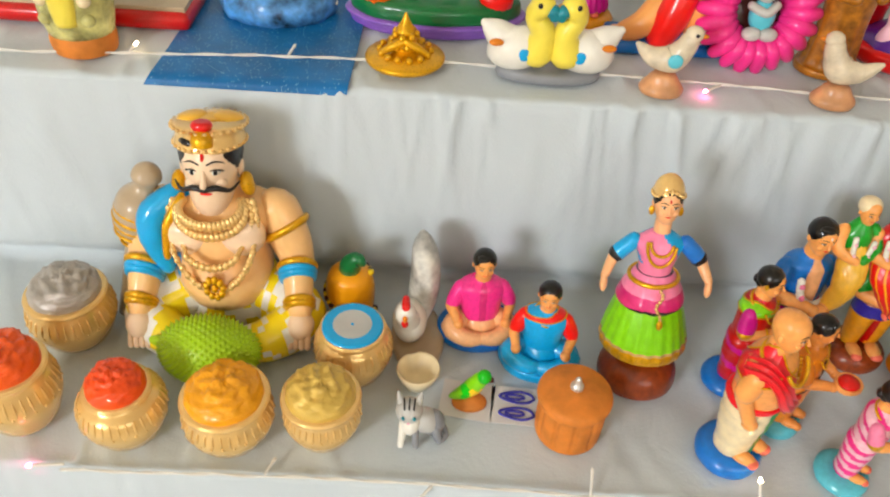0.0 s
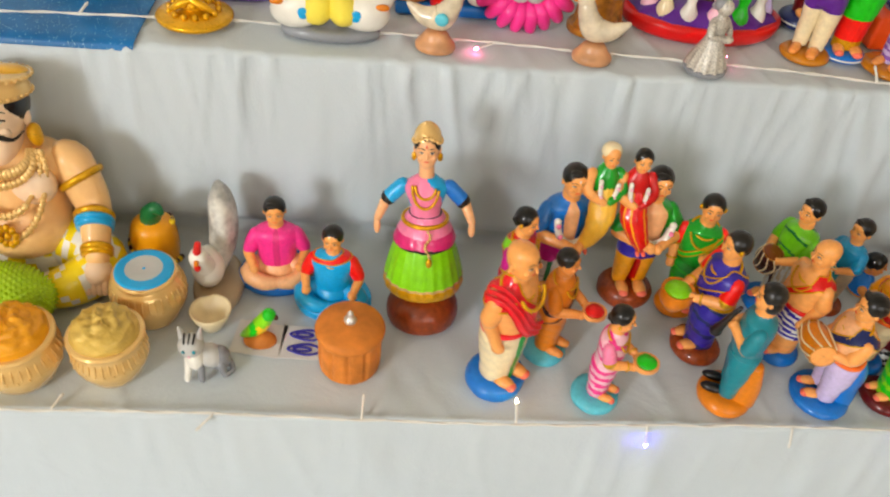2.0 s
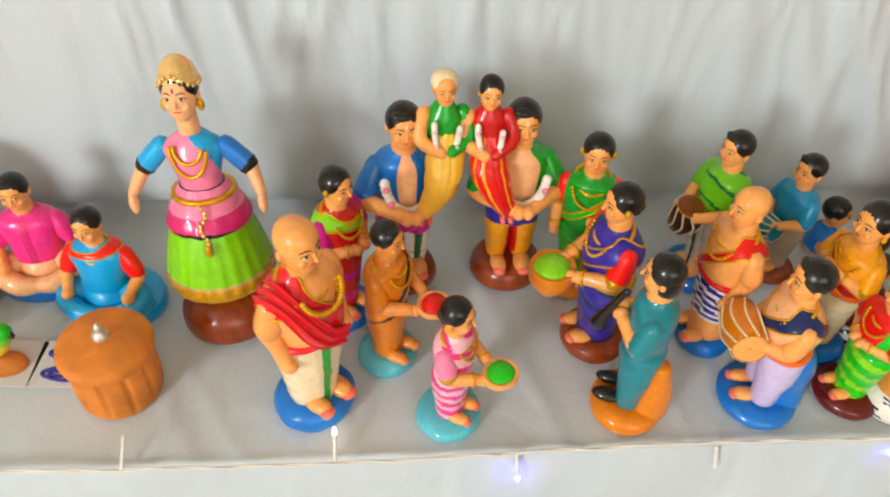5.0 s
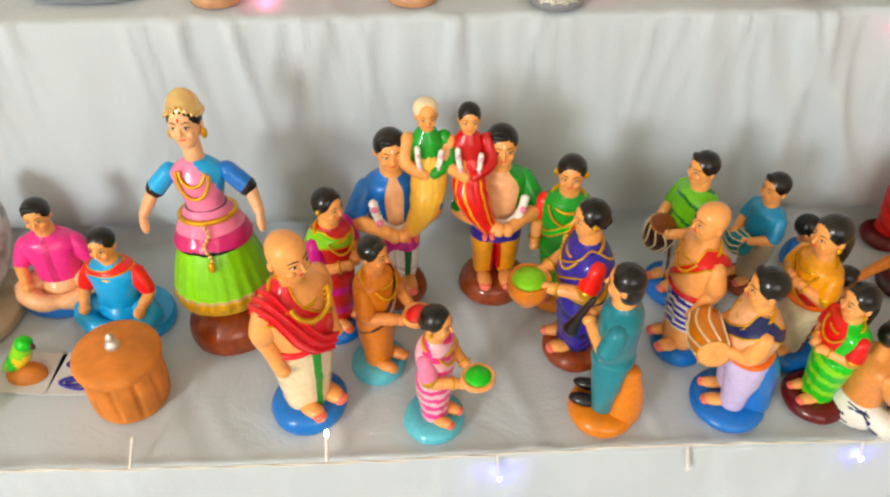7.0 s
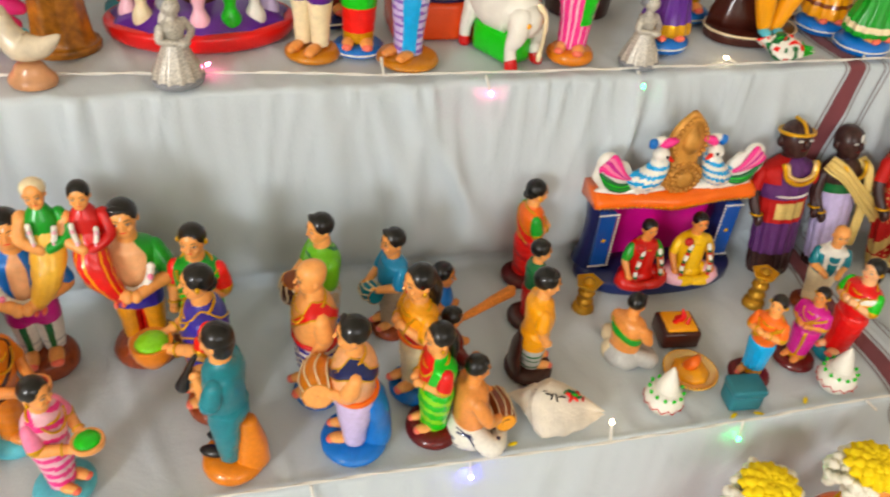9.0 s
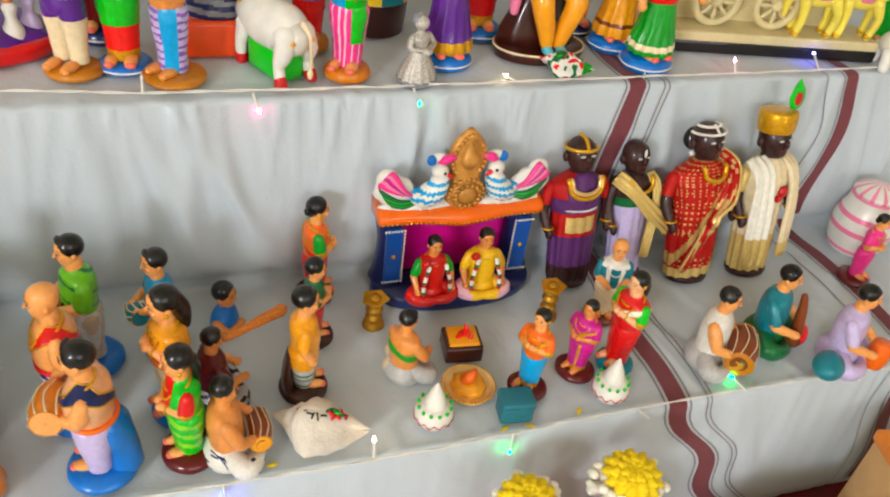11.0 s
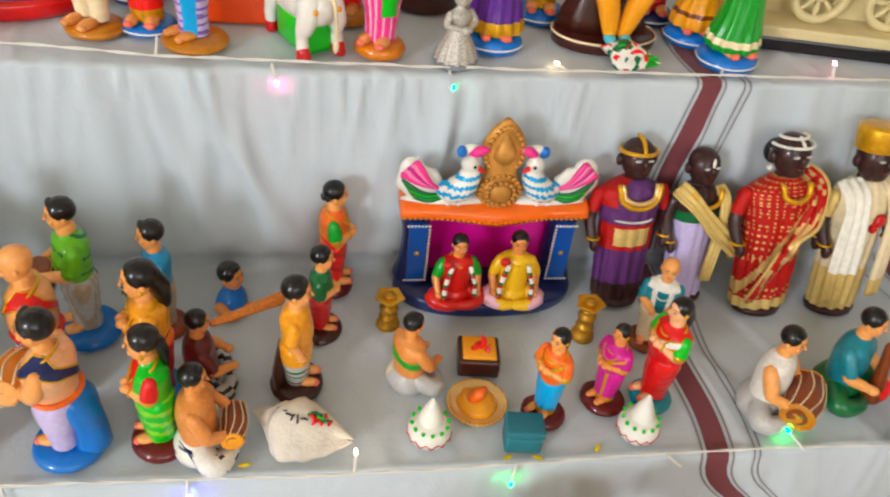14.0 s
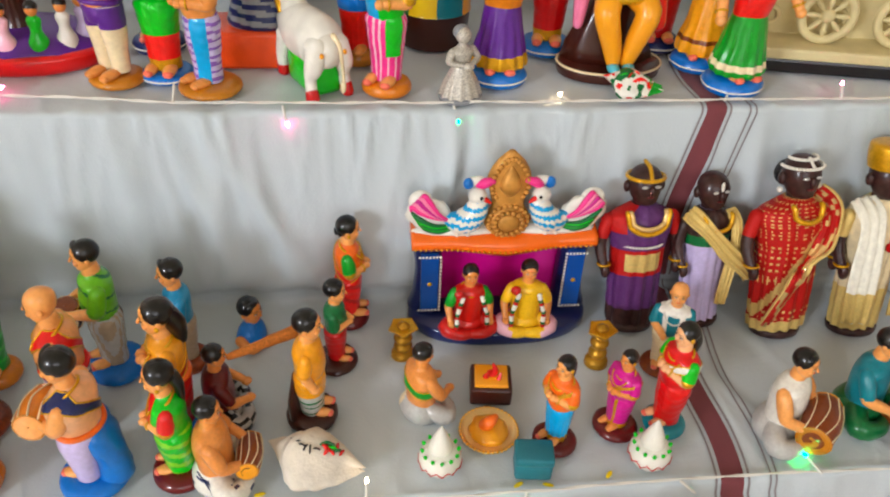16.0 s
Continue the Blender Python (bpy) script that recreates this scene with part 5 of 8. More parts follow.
standing("clay piper in a teal suit on an orange base", 0.812, 0.042, 0.185, -112, base=("ochre", 0.033), lower="teal", lower_kind="pants", top="teal", sleeve="teal", hair="bob", arms="chest", neck="", feet=False, base_h=0.09, held_thing=lambda s: s.tube([(0, -0.13, 0.74), (0.01, -0.18, 0.64), (0.02, -0.21, 0.54)], [0.014, 0.020, 0.036], "black", n=14).ell((0.05, -0.09, 0.115), (0.035, 0.075, 0.03), "black").ell((-0.05, -0.09, 0.115), (0.035, 0.075, 0.03), "black").loft([(0.05, 0.09, 0.10, 0, 0.09), (0.2, 0.07, 0.08, 0, 0.10), (0.36, 0.04, 0.05, 0, 0.09)], "ochre"))
standing("clay drummer in lime green shirt and dark scarf", 0.918, 0.196, 0.178, -70, base=("blue", 0.034), lower=lambda a, p: "dark_brown" if abs(p[0]) < 0.015 else ("pale_grey" if math.sin(p[0] * 200) > 0 else "stone"), top=lambda a, p: "deep_green" if math.sin(p[2] * 55 + abs(math.radians(a)) * 2) > 0.88 else "grass", sleeve="grass", hair="short", arms="hold", neck="", held_thing=drum((-0.03, -0.19, 0.42), (0.0, -0.19, 0.56), 0.085, "dark_brown", "brown"))
standing("bald clay priest with a red sash", 0.901, 0.114, 0.186, -82, base=("blue", 0.027), lower=lambda a, p: "skin" if p[2] < 0.24 else ("white" if math.sin(p[2] * 150 + math.radians(a) * 2) > 0.1 else "indigo"), top=sash("skin", "red", 0.60, 0.15, 0.030), belt="red", hair="bald", arms="down", fat=1.12, head_r=0.125)
standing("clay man in a blue shirt playing drum", 0.996, 0.200, 0.148, -70, base=("clay_base", 0.025), lower="stone", top="steel_blue", sleeve="steel_blue", hair="short", arms="hold", neck="", held_thing=drum((-0.08, -0.19, 0.47), (0.08, -0.19, 0.49), 0.075, "teal", "teal"), head_r=0.135)
standing("stout clay drummer with a dark blue shawl", 0.930, 0.046, 0.172, -98, base=("blue", 0.036), lower="lilac", lower_kind="pants", top=sash("skin_pale", "navy", 0.61, 0.13, 0.035), hair="short", arms="hold", fat=1.25, belt="orange", base_h=0.08, held_thing=lambda s: (drum((-0.13, -0.21, 0.51), (0.12, -0.20, 0.54), 0.098, "ochre", "skin")(s), s.loft([(0.05, 0.10, 0.10, 0, 0.12), (0.2, 0.09, 0.09, 0, 0.12), (0.40, 0.12, 0.09, 0, 0.09), (0.5, 0.05, 0.04, 0, 0.06)], "blue")), head_r=0.135, feet=True)
standing("clay woman with long black hair in yellow drape", 1.004, 0.104, 0.176, -76, base=("blue", 0.029), lower=lambda a, p: "crimson" if a > 100 else "cream", top=sash("amber", "crimson", 0.6, 0.10, 0.035, -1), sleeve="amber", hair="long", arms="chest", belt="orange", head_r=0.135)
standing("clay woman in green sari and red blouse", 1.012, 0.046, 0.152, -82, base=("maroon", 0.030), lower=striped("leaf", "lime", 60, 1.6, 0.2), top=lambda a, p: "leaf" if p[2] < 0.55 or a > 40 else "red", sleeve="red", hair="plait", arms="front", fat=1.12, head_r=0.14)
def bare_drum(s):
    drum((-0.20, -0.30, 0.26), (0.18, -0.30, 0.24), 0.11, "brown", "amber")(s)
    for k in range(6):
        for sx in (-1, 1):
            s.tube([(sx * (0.10 + 0.035 * k), 0.14 - 0.03 * k, 0.19 - 0.008 * k), (sx * (0.215 + 0.022 * k), 0.06 - 0.045 * k, 0.165 - 0.005 * k), (sx * (0.27 + 0.015 * k), 0.0 - 0.05 * k, 0.075)], 0.008, "navy", n=6)


seated("bare-chested clay drummer in white dhoti", 1.047, 0.038, 0.112, 92, pad=None, legs=lambda a, p: "navy" if math.sin(p[2] * 120 + p[1] * 6) > 0.86 else "white", top="skin_deep", skin="skin_deep", knee="play", neck="", held_thing=bare_drum)
seated("clay musician in maroon with a long orange pipe", 1.042, 0.118, 0.102, 104, pad=None, legs=lambda a, p: "black" if math.sin(p[2] * 70 + p[0] * 30) > 0.1 else "pale_grey", top="maroon", sleeve="maroon", skin="skin_deep", knee="play", neck="", held_thing=lambda s: s.tube([(0.02, -0.16, 0.74), (0.10, -0.48, 0.74), (0.17, -0.84, 0.76)], [0.035, 0.05, 0.07], "terracotta", n=14))

s = Sculpt()
s.loft([(0, 0.30, 0.24), (0.10, 0.33, 0.26), (0.28, 0.30, 0.22), (0.40, 0.20, 0.16), (0.46, 0.10, 0.1), (0.5, 0.09, 0.09)], lambda a, p: "skin_deep" if p[2] < 0.08 else "blue", n=30)
s.tube([(-0.34, 0, 0.25), (-0.3, -0.22, 0.08), (0.1, -0.30, 0.06)], [0.10, 0.09, 0.07], "skin_deep")
head(s, (0, -0.03, 0.74), 0.26, "skin_deep", "short")
solid("bust_doll", s, pose(1.063, 0.232, 0.001, 0, 0, 62) @ Matrix.Scale(0.064, 4), "small clay boy in blue shirt leaning on his arms", "doll")

standing("clay man in long yellow shirt and pale dhoti", 1.138, 0.110, 0.150, 84, base=("dark_brown", 0.029), lower=lambda a, p: "amber" if p[2] > 0.30 else ("deep_green" if math.sin(p[2] * 110) > 0.6 else "pale_grey"), top="amber", sleeve="amber", hair="short", arms="down", neck="", fat=1.05, head_r=0.14, held_thing=lambda s: s.loft([(0.03, 0.13, 0.05, 0, 0.11), (0.2, 0.11, 0.04, 0, 0.12), (0.42, 0.05, 0.02, 0, 0.10)], "dark_brown"))
standing("clay man in dark green shirt and crimson dhoti", 1.163, 0.190, 0.122, 84, base=("dark_brown", 0.026), lower="crimson", top="deep_green", sleeve="deep_green", hair="short", arms="front", neck="", head_r=0.145)
standing("clay woman in orange sari with green sleeves", 1.178, 0.265, 0.152, 90, base=("maroon", 0.026), lower=striped("scarlet", "crimson", 40, 2, 0.7), top=sash("orange", "scarlet", 0.6, 0.1, 0.05), sleeve="green", hair="bun", arms="front", head_r=0.13)
seated("kneeling clay priest with a green sash", 1.254, 0.112, 0.098, 118, pad=None, legs=lambda a, p: "cream" if p[0] > 0.1 else "pale_grey", top=sash("skin_deep", "green", 0.44, 0.05, 0.055), skin="skin_deep", knee="play", hair="short", neck="")


# ---------------------------------------------------------------- the conch, the fire and the vessels
paint("shell_white", "e4dccd", rough=0.5, var=0.14, bump=0.4, coat=0.1)


def conch(label, x, y, ln, yaw, mats, z=0.0, name="conch_shell"):
    t = thing(name, pose(x, y, z, 0, 0, yaw), label, "sea shell")
    s = Sculpt()
    rows = []
    K = 64
    for i in range(K + 1):
        u = i / K
        r = np.interp(u, [0, 0.05, 0.2, 0.36, 0.5, 0.7, 0.88, 1], [0.02, 0.08, 0.19, 0.28, 0.26, 0.18, 0.08, 0.02])
        row = []
        for j in range(40):
            a = 2 * math.pi * j / 40
            ridge = 1 + (0.14 * max(0, math.cos(a * 3 + 1)) + 0.06) * math.exp(-((u - 0.30) / 0.09) ** 2) + 0.05 * math.sin(u * 40 + a) * (u < 0.3)
            lip = (0.17 + 0.015 * math.sin(u * 34)) * math.exp(-((a - 3.75) / 0.75) ** 2) * math.sin(math.pi * min(1.0, max(0.0, (u - 0.10) / 0.86))) ** 0.6
            step_in = 1 - 0.10 * math.exp(-((u - 0.24) / 0.025) ** 2) - 0.12 * math.exp(-((u - 0.12) / 0.02) ** 2)
            rib = 1 + 0.022 * math.sin(a * 17) * math.exp(-((u - 0.55) / 0.3) ** 2)
            row.append((ln * (u - 0.5 + 0.05 * math.sin(a * 2)), ln * (r * ridge * step_in * rib + lip) * math.cos(a), max(0.001, ln * (0.20 + (r * ridge * step_in * rib + 0.2 * lip) * 0.80 * math.sin(a)))))
        rows.append(row)
    s.grid(rows, mats[0])
    part("shell", s, t)
    for k, (u, a, w, m) in enumerate(mats[1]):
        r = float(np.interp(u, [0, 0.05, 0.2, 0.36, 0.5, 0.7, 0.88, 1], [0.02, 0.08, 0.19, 0.28, 0.26, 0.18, 0.08, 0.02])) * 1.02
        c = (ln * (u - 0.5 + 0.05 * math.sin(a * 2)), ln * r * math.cos(a), ln * (0.205 + r * 0.80 * math.sin(a)))
        g = Vector((math.cos(k * 1.9), math.sin(k * 1.9) * math.sin(a), -math.sin(k * 1.9) * math.cos(a))) * ln * w
        part("painted_mark", Sculpt().tube([Vector(c) - g, Vector(c) + Vector((0, 0, ln * 0.012)), Vector(c) + g], ln * (0.010 if m == "black" else 0.016), m, n=6, sub=3), t, "painted mark")


conch("cream conch shell painted with small flowers", 1.145, 0.042, 0.097, -24, ("shell_white", [(0.42, 1.9, 0.045, "black"), (0.52, 1.95, 0.04, "black"), (0.36, 1.85, 0.03, "black"), (0.60, 1.6, 0.04, "scarlet"), (0.66, 1.75, 0.035, "scarlet"), (0.62, 1.35, 0.035, "deep_green"), (0.68, 1.2, 0.04, "crimson"), (0.72, 1.5, 0.035, "deep_green"), (0.30, 1.8, 0.03, "black"), (0.47, 1.95, 0.03, "black"), (0.57, 1.85, 0.03, "black"), (0.64, 1.65, 0.04, "crimson"), (0.58, 1.45, 0.04, "deep_green"), (0.70, 1.7, 0.03, "scarlet"), (0.76, 1.4, 0.03, "crimson"), (0.66, 1.5, 0.04, "leaf")]))


def kalash(x, y, h, yaw, ax=0.0):
    t = thing("painted_kalash", pose(x, y, 0, ax, 0, yaw), "small white painted pot with a pointed cone top", "pot", "white painted pots")
    r = h * 0.34
    s = Sculpt()
    s.loft([(0, r * 0.45, r * 0.45), (h * 0.06, r * 0.72, r * 0.72), (h * 0.25, r, r), (h * 0.42, r * 0.88, r * 0.88), (h * 0.5, r * 0.60, r * 0.60), (h * 0.52, r * 0.3, r * 0.3)], "white", n=28)
    part("pot_body", s, t)
    part("cone", Sculpt().loft([(h * 0.48, r * 0.52, r * 0.52), (h * 0.56, r * 0.56, r * 0.56), (h * 0.8, r * 0.32, r * 0.32), (h * 0.98, r * 0.08, r * 0.08), (h, 0.001, 0.001)], "white", n=24), t)
    for i in range(12):
        a = 6.283 * i / 12
        part("leaf_mark", Sculpt().ell((r * 0.83 * math.cos(a), r * 0.83 * math.sin(a), h * 0.46), (r * 0.10, r * 0.10, h * 0.06), "leaf", rot=(0, 25, math.degrees(a)), n=8, k=6), t, "painted green leaf")
    zig = [(r * 1.005 * math.cos(6.283 * i / 24), r * 1.005 * math.sin(6.283 * i / 24), h * (0.20 + 0.09 * (i % 2))) for i in range(24)]
    part("zigzag", Sculpt().tube(zig, r * 0.035, "crimson", n=5, sub=1, closed=True), t, "thin red zigzag line")


kalash(1.268, 0.032, 0.064, 0)
kalash(1.484, 0.026, 0.064, 20)

t = thing("fire_box", pose(1.334, 0.133, 0, 0, 0, -6), "brown clay fire box with orange embers", "fire altar")
s = Sculpt().box((0, 0, 0.012), (0.046, 0.042, 0.024), "dark_brown", bevel=0.16)
part("box", s, t)
part("ember_bed", Sculpt().box((0, 0, 0.0245), (0.037, 0.033, 0.006), "amber", bevel=0.3), t, "orange painted ember bed")
part("flame", Sculpt().tube([(0, 0.002, 0.026), (0.004, 0, 0.034), (0.001, 0.002, 0.043)], [0.006, 0.004, 0.001], "red").tube([(-0.006, -0.003, 0.027), (-0.004, -0.006, 0.036)], [0.004, 0.001], "red").tube([(0.008, -0.006, 0.027), (0.010, -0.004, 0.035)], [0.003, 0.001], "red"), t, "red painted flame")

t = thing("offering_plate", pose(1.324, 0.073, 0), "round brass plate heaped with orange offering", "plate")
part("plate_dish", Sculpt().loft([(0, 0.022, 0.022), (0.003, 0.029, 0.029), (0.007, 0.032, 0.032), (0.008, 0.0305, 0.0305), (0.005, 0.024, 0.024), (0.004, 0.001, 0.001)], "pale_gold", n=40), t)
part("rim_beads", Sculpt().beads(ring_points(0.031, 0.0075, 40), 0.0016, "gold"), t)
part("mound", Sculpt().ell((0, 0, 0.006), (0.021, 0.021, 0.010), "amber", lump=0.15, n=24, k=14).tube([(-0.004, 0, 0.014), (0.0, -0.002, 0.022), (0.006, 0.002, 0.024)], [0.008, 0.007, 0.004], "orange"), t, "orange heap")

t = thing("toy_chest", pose(1.362, 0.024, 0, 0, 0, -6) @ Matrix.Scale(0.86, 4), "small teal painted clay chest at the edge", "chest")
part("box", Sculpt().box((0, 0, 0.013), (0.044, 0.032, 0.026), "dusty_teal", bevel=0.18), t)
part("lid", Sculpt().box((0, 0, 0.031), (0.046, 0.034, 0.012), "dusty_teal", bevel=0.3), t)


def brass_lamp(x, y, h):
    t = thing("brass_lamp", pose(x, y, 0), "small brass oil lamp pillar beside the shrine", "oil lamp", "brass lamps")
    part("foot", Sculpt().loft([(0, 0.014, 0.014), (h * 0.12, 0.013, 0.013), (h * 0.2, 0.008, 0.008)], "brass", n=24), t)
    part("stem", Sculpt().loft([(h * 0.18, 0.008, 0.008), (h * 0.3, 0.011, 0.011), (h * 0.42, 0.008, 0.008), (h * 0.55, 0.011, 0.011), (h * 0.66, 0.008, 0.008), (h * 0.74, 0.010, 0.010)], "brass", n=20), t)
    part("bowl", Sculpt().loft([(h * 0.72, 0.008, 0.008), (h * 0.82, 0.016, 0.015), (h * 0.9, 0.018, 0.017), (h * 0.88, 0.012, 0.012), (h * 0.86, 0.001, 0.001)], "gold", n=5, sub=3), t)
    part("finial", Sculpt().loft([(h * 0.85, 0.006, 0.006), (h * 0.93, 0.007, 0.007), (h, 0.001, 0.001)], "brass", n=12), t)


brass_lamp(1.240, 0.198, 0.050)
brass_lamp(1.466, 0.172, 0.060)


# ---------------------------------------------------------------- the wedding shrine
def shrine():
    t = thing("wedding_shrine", pose(1.360, 0.262, 0), "painted clay wedding shrine with peacocks and gold crest", "shrine")
    W = 0.104
    s = Sculpt()
    rows = []
    for z, k in ((0, 0.97), (0.004, 1.0), (0.014, 1.0), (0.019, 0.97), (0.0195, 0.02)):
        row = []
        for j in range(48):
            a = 2 * math.pi * j / 48
            x, y = 0.110 * math.copysign(abs(math.sin(a)) ** 0.75, math.sin(a)), -math.cos(a)
            y = 0.056 * math.copysign(abs(y) ** 0.9, y) if y < 0 else 0.030 * y
            row.append((x * k, y * k, z))
        rows.append(row)
    s.grid(rows, "navy")
    part("plinth", s, t, "dark navy rounded plinth")
    part("back_panel", Sculpt().box((0, 0.020, 0.070), (0.150, 0.012, 0.105), "magenta", bevel=0.15), t, "magenta back panel", smooth=False)
    for sx in (-1, 1):
        s = Sculpt()
        s.loft([(0.018, 0.021, 0.024, sx * 0.090, 0.008), (0.04, 0.018, 0.020, sx * 0.087, 0.008), (0.08, 0.0165, 0.019, sx * 0.086, 0.008), (0.118, 0.018, 0.020, sx * 0.090, 0.008)], "navy", n=24)
        pil = part("pillar", s, t, "blue painted pillar")
        s = Sculpt().box((sx * 0.0865, -0.013, 0.066), (0.021, 0.006, 0.084), "deep_blue", bevel=0.2)
        part("panel", s, pil, "blue pillar panel", smooth=False)
        pts = [(sx * 0.0865 + dx, -0.0165, z) for z in np.arange(0.026, 0.108, 0.005) for dx in (-sx * 0.0125,)] + [(sx * 0.0865 + d, -0.0165, z) for d in np.arange(-0.012, 0.0121, 0.004) for z in (0.026, 0.106)]
        part("bead_trim", Sculpt().beads(pts, 0.0016, "white").ell((sx * 0.0865, -0.016, 0.066), (0.003, 0.002, 0.003), "gold"), pil, "white dotted trim")
    s = Sculpt()
    prof = [(-0.108, -0.016), (-0.06, -0.017), (-0.03, -0.022), (0, -0.025), (0.03, -0.022), (0.06, -0.017), (0.108, -0.016)]
    rows = []
    xs = np.linspace(-0.108, 0.108, 41)
    for x in xs:
        yf = float(np.interp(x, [p[0] for p in prof], [p[1] for p in prof]))
        dz = -0.004 * math.exp(-(x / 0.035) ** 2)
        rows.append([(x, yf, 0.116 + dz), (x, yf - 0.003, 0.121 + dz * 0.6), (x, yf, 0.129), (x, yf + 0.012, 0.134), (x, 0.028, 0.134), (x, 0.028, 0.112)])
    s.grid(rows, "orange")
    cor = part("cornice", s, t, "orange moulded cornice")
    part("ornament", Sculpt().beads([(x, float(np.interp(x, [p[0] for p in prof], [p[1] for p in prof])) - 0.0035, 0.119) for x in np.arange(-0.104, 0.105, 0.006)], 0.0015, "gold"), cor, "gilt relief")
    for sx in (-1, 1):
        f = lambda x, y, z: (sx * x, y, z)
        s = Sculpt()
        wing = lambda a, p: "sky_blue" if math.sin(p[2] * 640 + p[0] * sx * 90) > 0.1 and p[2] > 0.143 else "white"
        s.tube([f(0.034, -0.008, 0.182), f(0.036, -0.011, 0.170), f(0.044, -0.011, 0.156), f(0.057, -0.007, 0.150), f(0.070, -0.004, 0.155)], [0.009, 0.013, 0.0155, 0.014, 0.005], wing, n=22, sub=10)
        s.ell(f(0.036, -0.010, 0.186), (0.0105, 0.010, 0.010), "white").tube([f(0.030, -0.014, 0.185), f(0.022, -0.016, 0.180)], [0.004, 0.0015], "scarlet", n=8)
        s.ell(f(0.033, -0.0195, 0.188), (0.002, 0.002, 0.002), "black", n=8, k=6)
        s.tube([f(0.034, -0.006, 0.196), f(0.028, -0.008, 0.201), f(0.020, -0.008, 0.203)], [0.005, 0.006, 0.004], "pink", n=10).ell(f(0.046, -0.004, 0.198), (0.006, 0.005, 0.007), "blue").ell(f(0.036, -0.002, 0.200), (0.011, 0.005, 0.006), "white")
        for k in (0, 1):
            s.tube([f(0.044 + 0.012 * k, -0.012, 0.146), f(0.045 + 0.012 * k, -0.014, 0.136)], 0.003, "white", n=8)
        s.ell(f(0.052, -0.003, 0.1365), (0.054, 0.012, 0.006), "white", lump=0.15)
        part("peacock", s, t, "white and blue painted peacock")
        s = Sculpt()
        s.ell(f(0.088, -0.002, 0.156), (0.028, 0.009, 0.022), "white", rot=(0, -sx * 32, 0), n=28, k=16, lump=0.12)
        s.ell(f(0.098, -0.001, 0.174), (0.014, 0.008, 0.014), "white", n=18, k=12)
        tail = part("peacock_tail", s, t, "white scalloped tail")
        for k in range(5):
            w = k / 4
            part("feather", Sculpt().tube([f(0.066, -0.010, 0.153), f(0.078 + 0.006 * w, -0.0125, 0.163 - 0.004 * w), f(0.088 + 0.012 * w, -0.011, 0.178 - 0.012 * w), f(0.094 + 0.014 * w, -0.009, 0.186 - 0.014 * w), f(0.099 + 0.010 * w, -0.008, 0.182 - 0.016 * w)], [0.0015, 0.0024, 0.0034, 0.003, 0.0016], ("pink", "rose", "magenta", "rose", "pink")[k], n=8), tail, "pink painted feather")
            part("feather", Sculpt().tube([f(0.064 + 0.006 * w, -0.010, 0.140 + 0.006 * w), f(0.078 + 0.006 * w, -0.0125, 0.139 + 0.009 * w), f(0.092 + 0.006 * w, -0.011, 0.143 + 0.012 * w), f(0.101 + 0.007 * w, -0.008, 0.150 + 0.013 * w)], [0.0015, 0.0026, 0.0034, 0.0018], ("deep_green", "green", "deep_green", "leaf", "deep_green")[k], n=8), tail, "green painted feather")
    s = Sculpt()
    s.loft([(0.130, 0.014, 0.010, 0, -0.004), (0.14, 0.022, 0.012, 0, -0.006), (0.155, 0.024, 0.013, 0, -0.006), (0.17, 0.017, 0.011, 0, -0.004), (0.182, 0.019, 0.011, 0, -0.002), (0.202, 0.023, 0.011), (0.222, 0.016, 0.008), (0.237, 0.003, 0.003)], "crest_gold", n=30)
    s.ell((0, -0.017, 0.153), (0.012, 0.006, 0.012), "crest_gold").loft([(0.186, 0.005, 0.004, 0, -0.010), (0.196, 0.011, 0.008, 0, -0.010), (0.208, 0.009, 0.007, 0, -0.009), (0.222, 0.002, 0.002, 0, -0.006)], "crest_gold", n=16)
    s.beads([(0.0205 * math.cos(a), -0.014, 0.153 + 0.0205 * math.sin(a)) for a in np.arange(0, 6.28, 0.3)] + [(0.0145 * math.cos(a), -0.019, 0.153 + 0.0145 * math.sin(a)) for a in np.arange(0, 6.28, 0.42)], 0.0030, "crest_gold")
    s.beads([(0.0185 * math.cos(a) * (1 - 0.28 * math.sin(a)), -0.009, 0.204 + 0.027 * math.sin(a)) for a in np.arange(0, 6.28, 0.27)], 0.0030, "crest_gold")
    s.v = [(q[0] * 1.08, q[1], q[2]) for q in s.v]
    part("crest", s, t, "gold beaded crest")


shrine()


def garlands(s):
    for sx in (-1, 1):
        for i in range(12):
            s.ell((sx * (0.12 + 0.012 * i * (i < 6) + 0.07 * (i >= 6)), -0.20 - 0.006 * i, 0.58 - i * 0.036), (0.032, 0.03, 0.026), ("white", "white", "deep_green", "crimson")[i % 4], n=8, k=6)
    s.ell((-0.16, -0.16, 0.62), (0.06, 0.05, 0.06), "crimson", lump=0.2)


seated("clay bride in orange and red sari with garlands", 1.318, 0.224, 0.092, 4, pad=None, legs="bride_red", top="bride_red", sleeve="green", skin="skin_deep", hair="bun", held_thing=garlands, z=0.020, mark="gold")
seated("clay groom in yellow robe with flower garlands", 1.386, 0.224, 0.096, -4, pad=None, legs=lambda a, p: "pale_pink" if abs(p[0]) > 0.2 else "groom_yellow", top="groom_yellow", sleeve="groom_yellow", skin="skin_deep", hair="short", held_thing=garlands, z=0.020, mark="red")

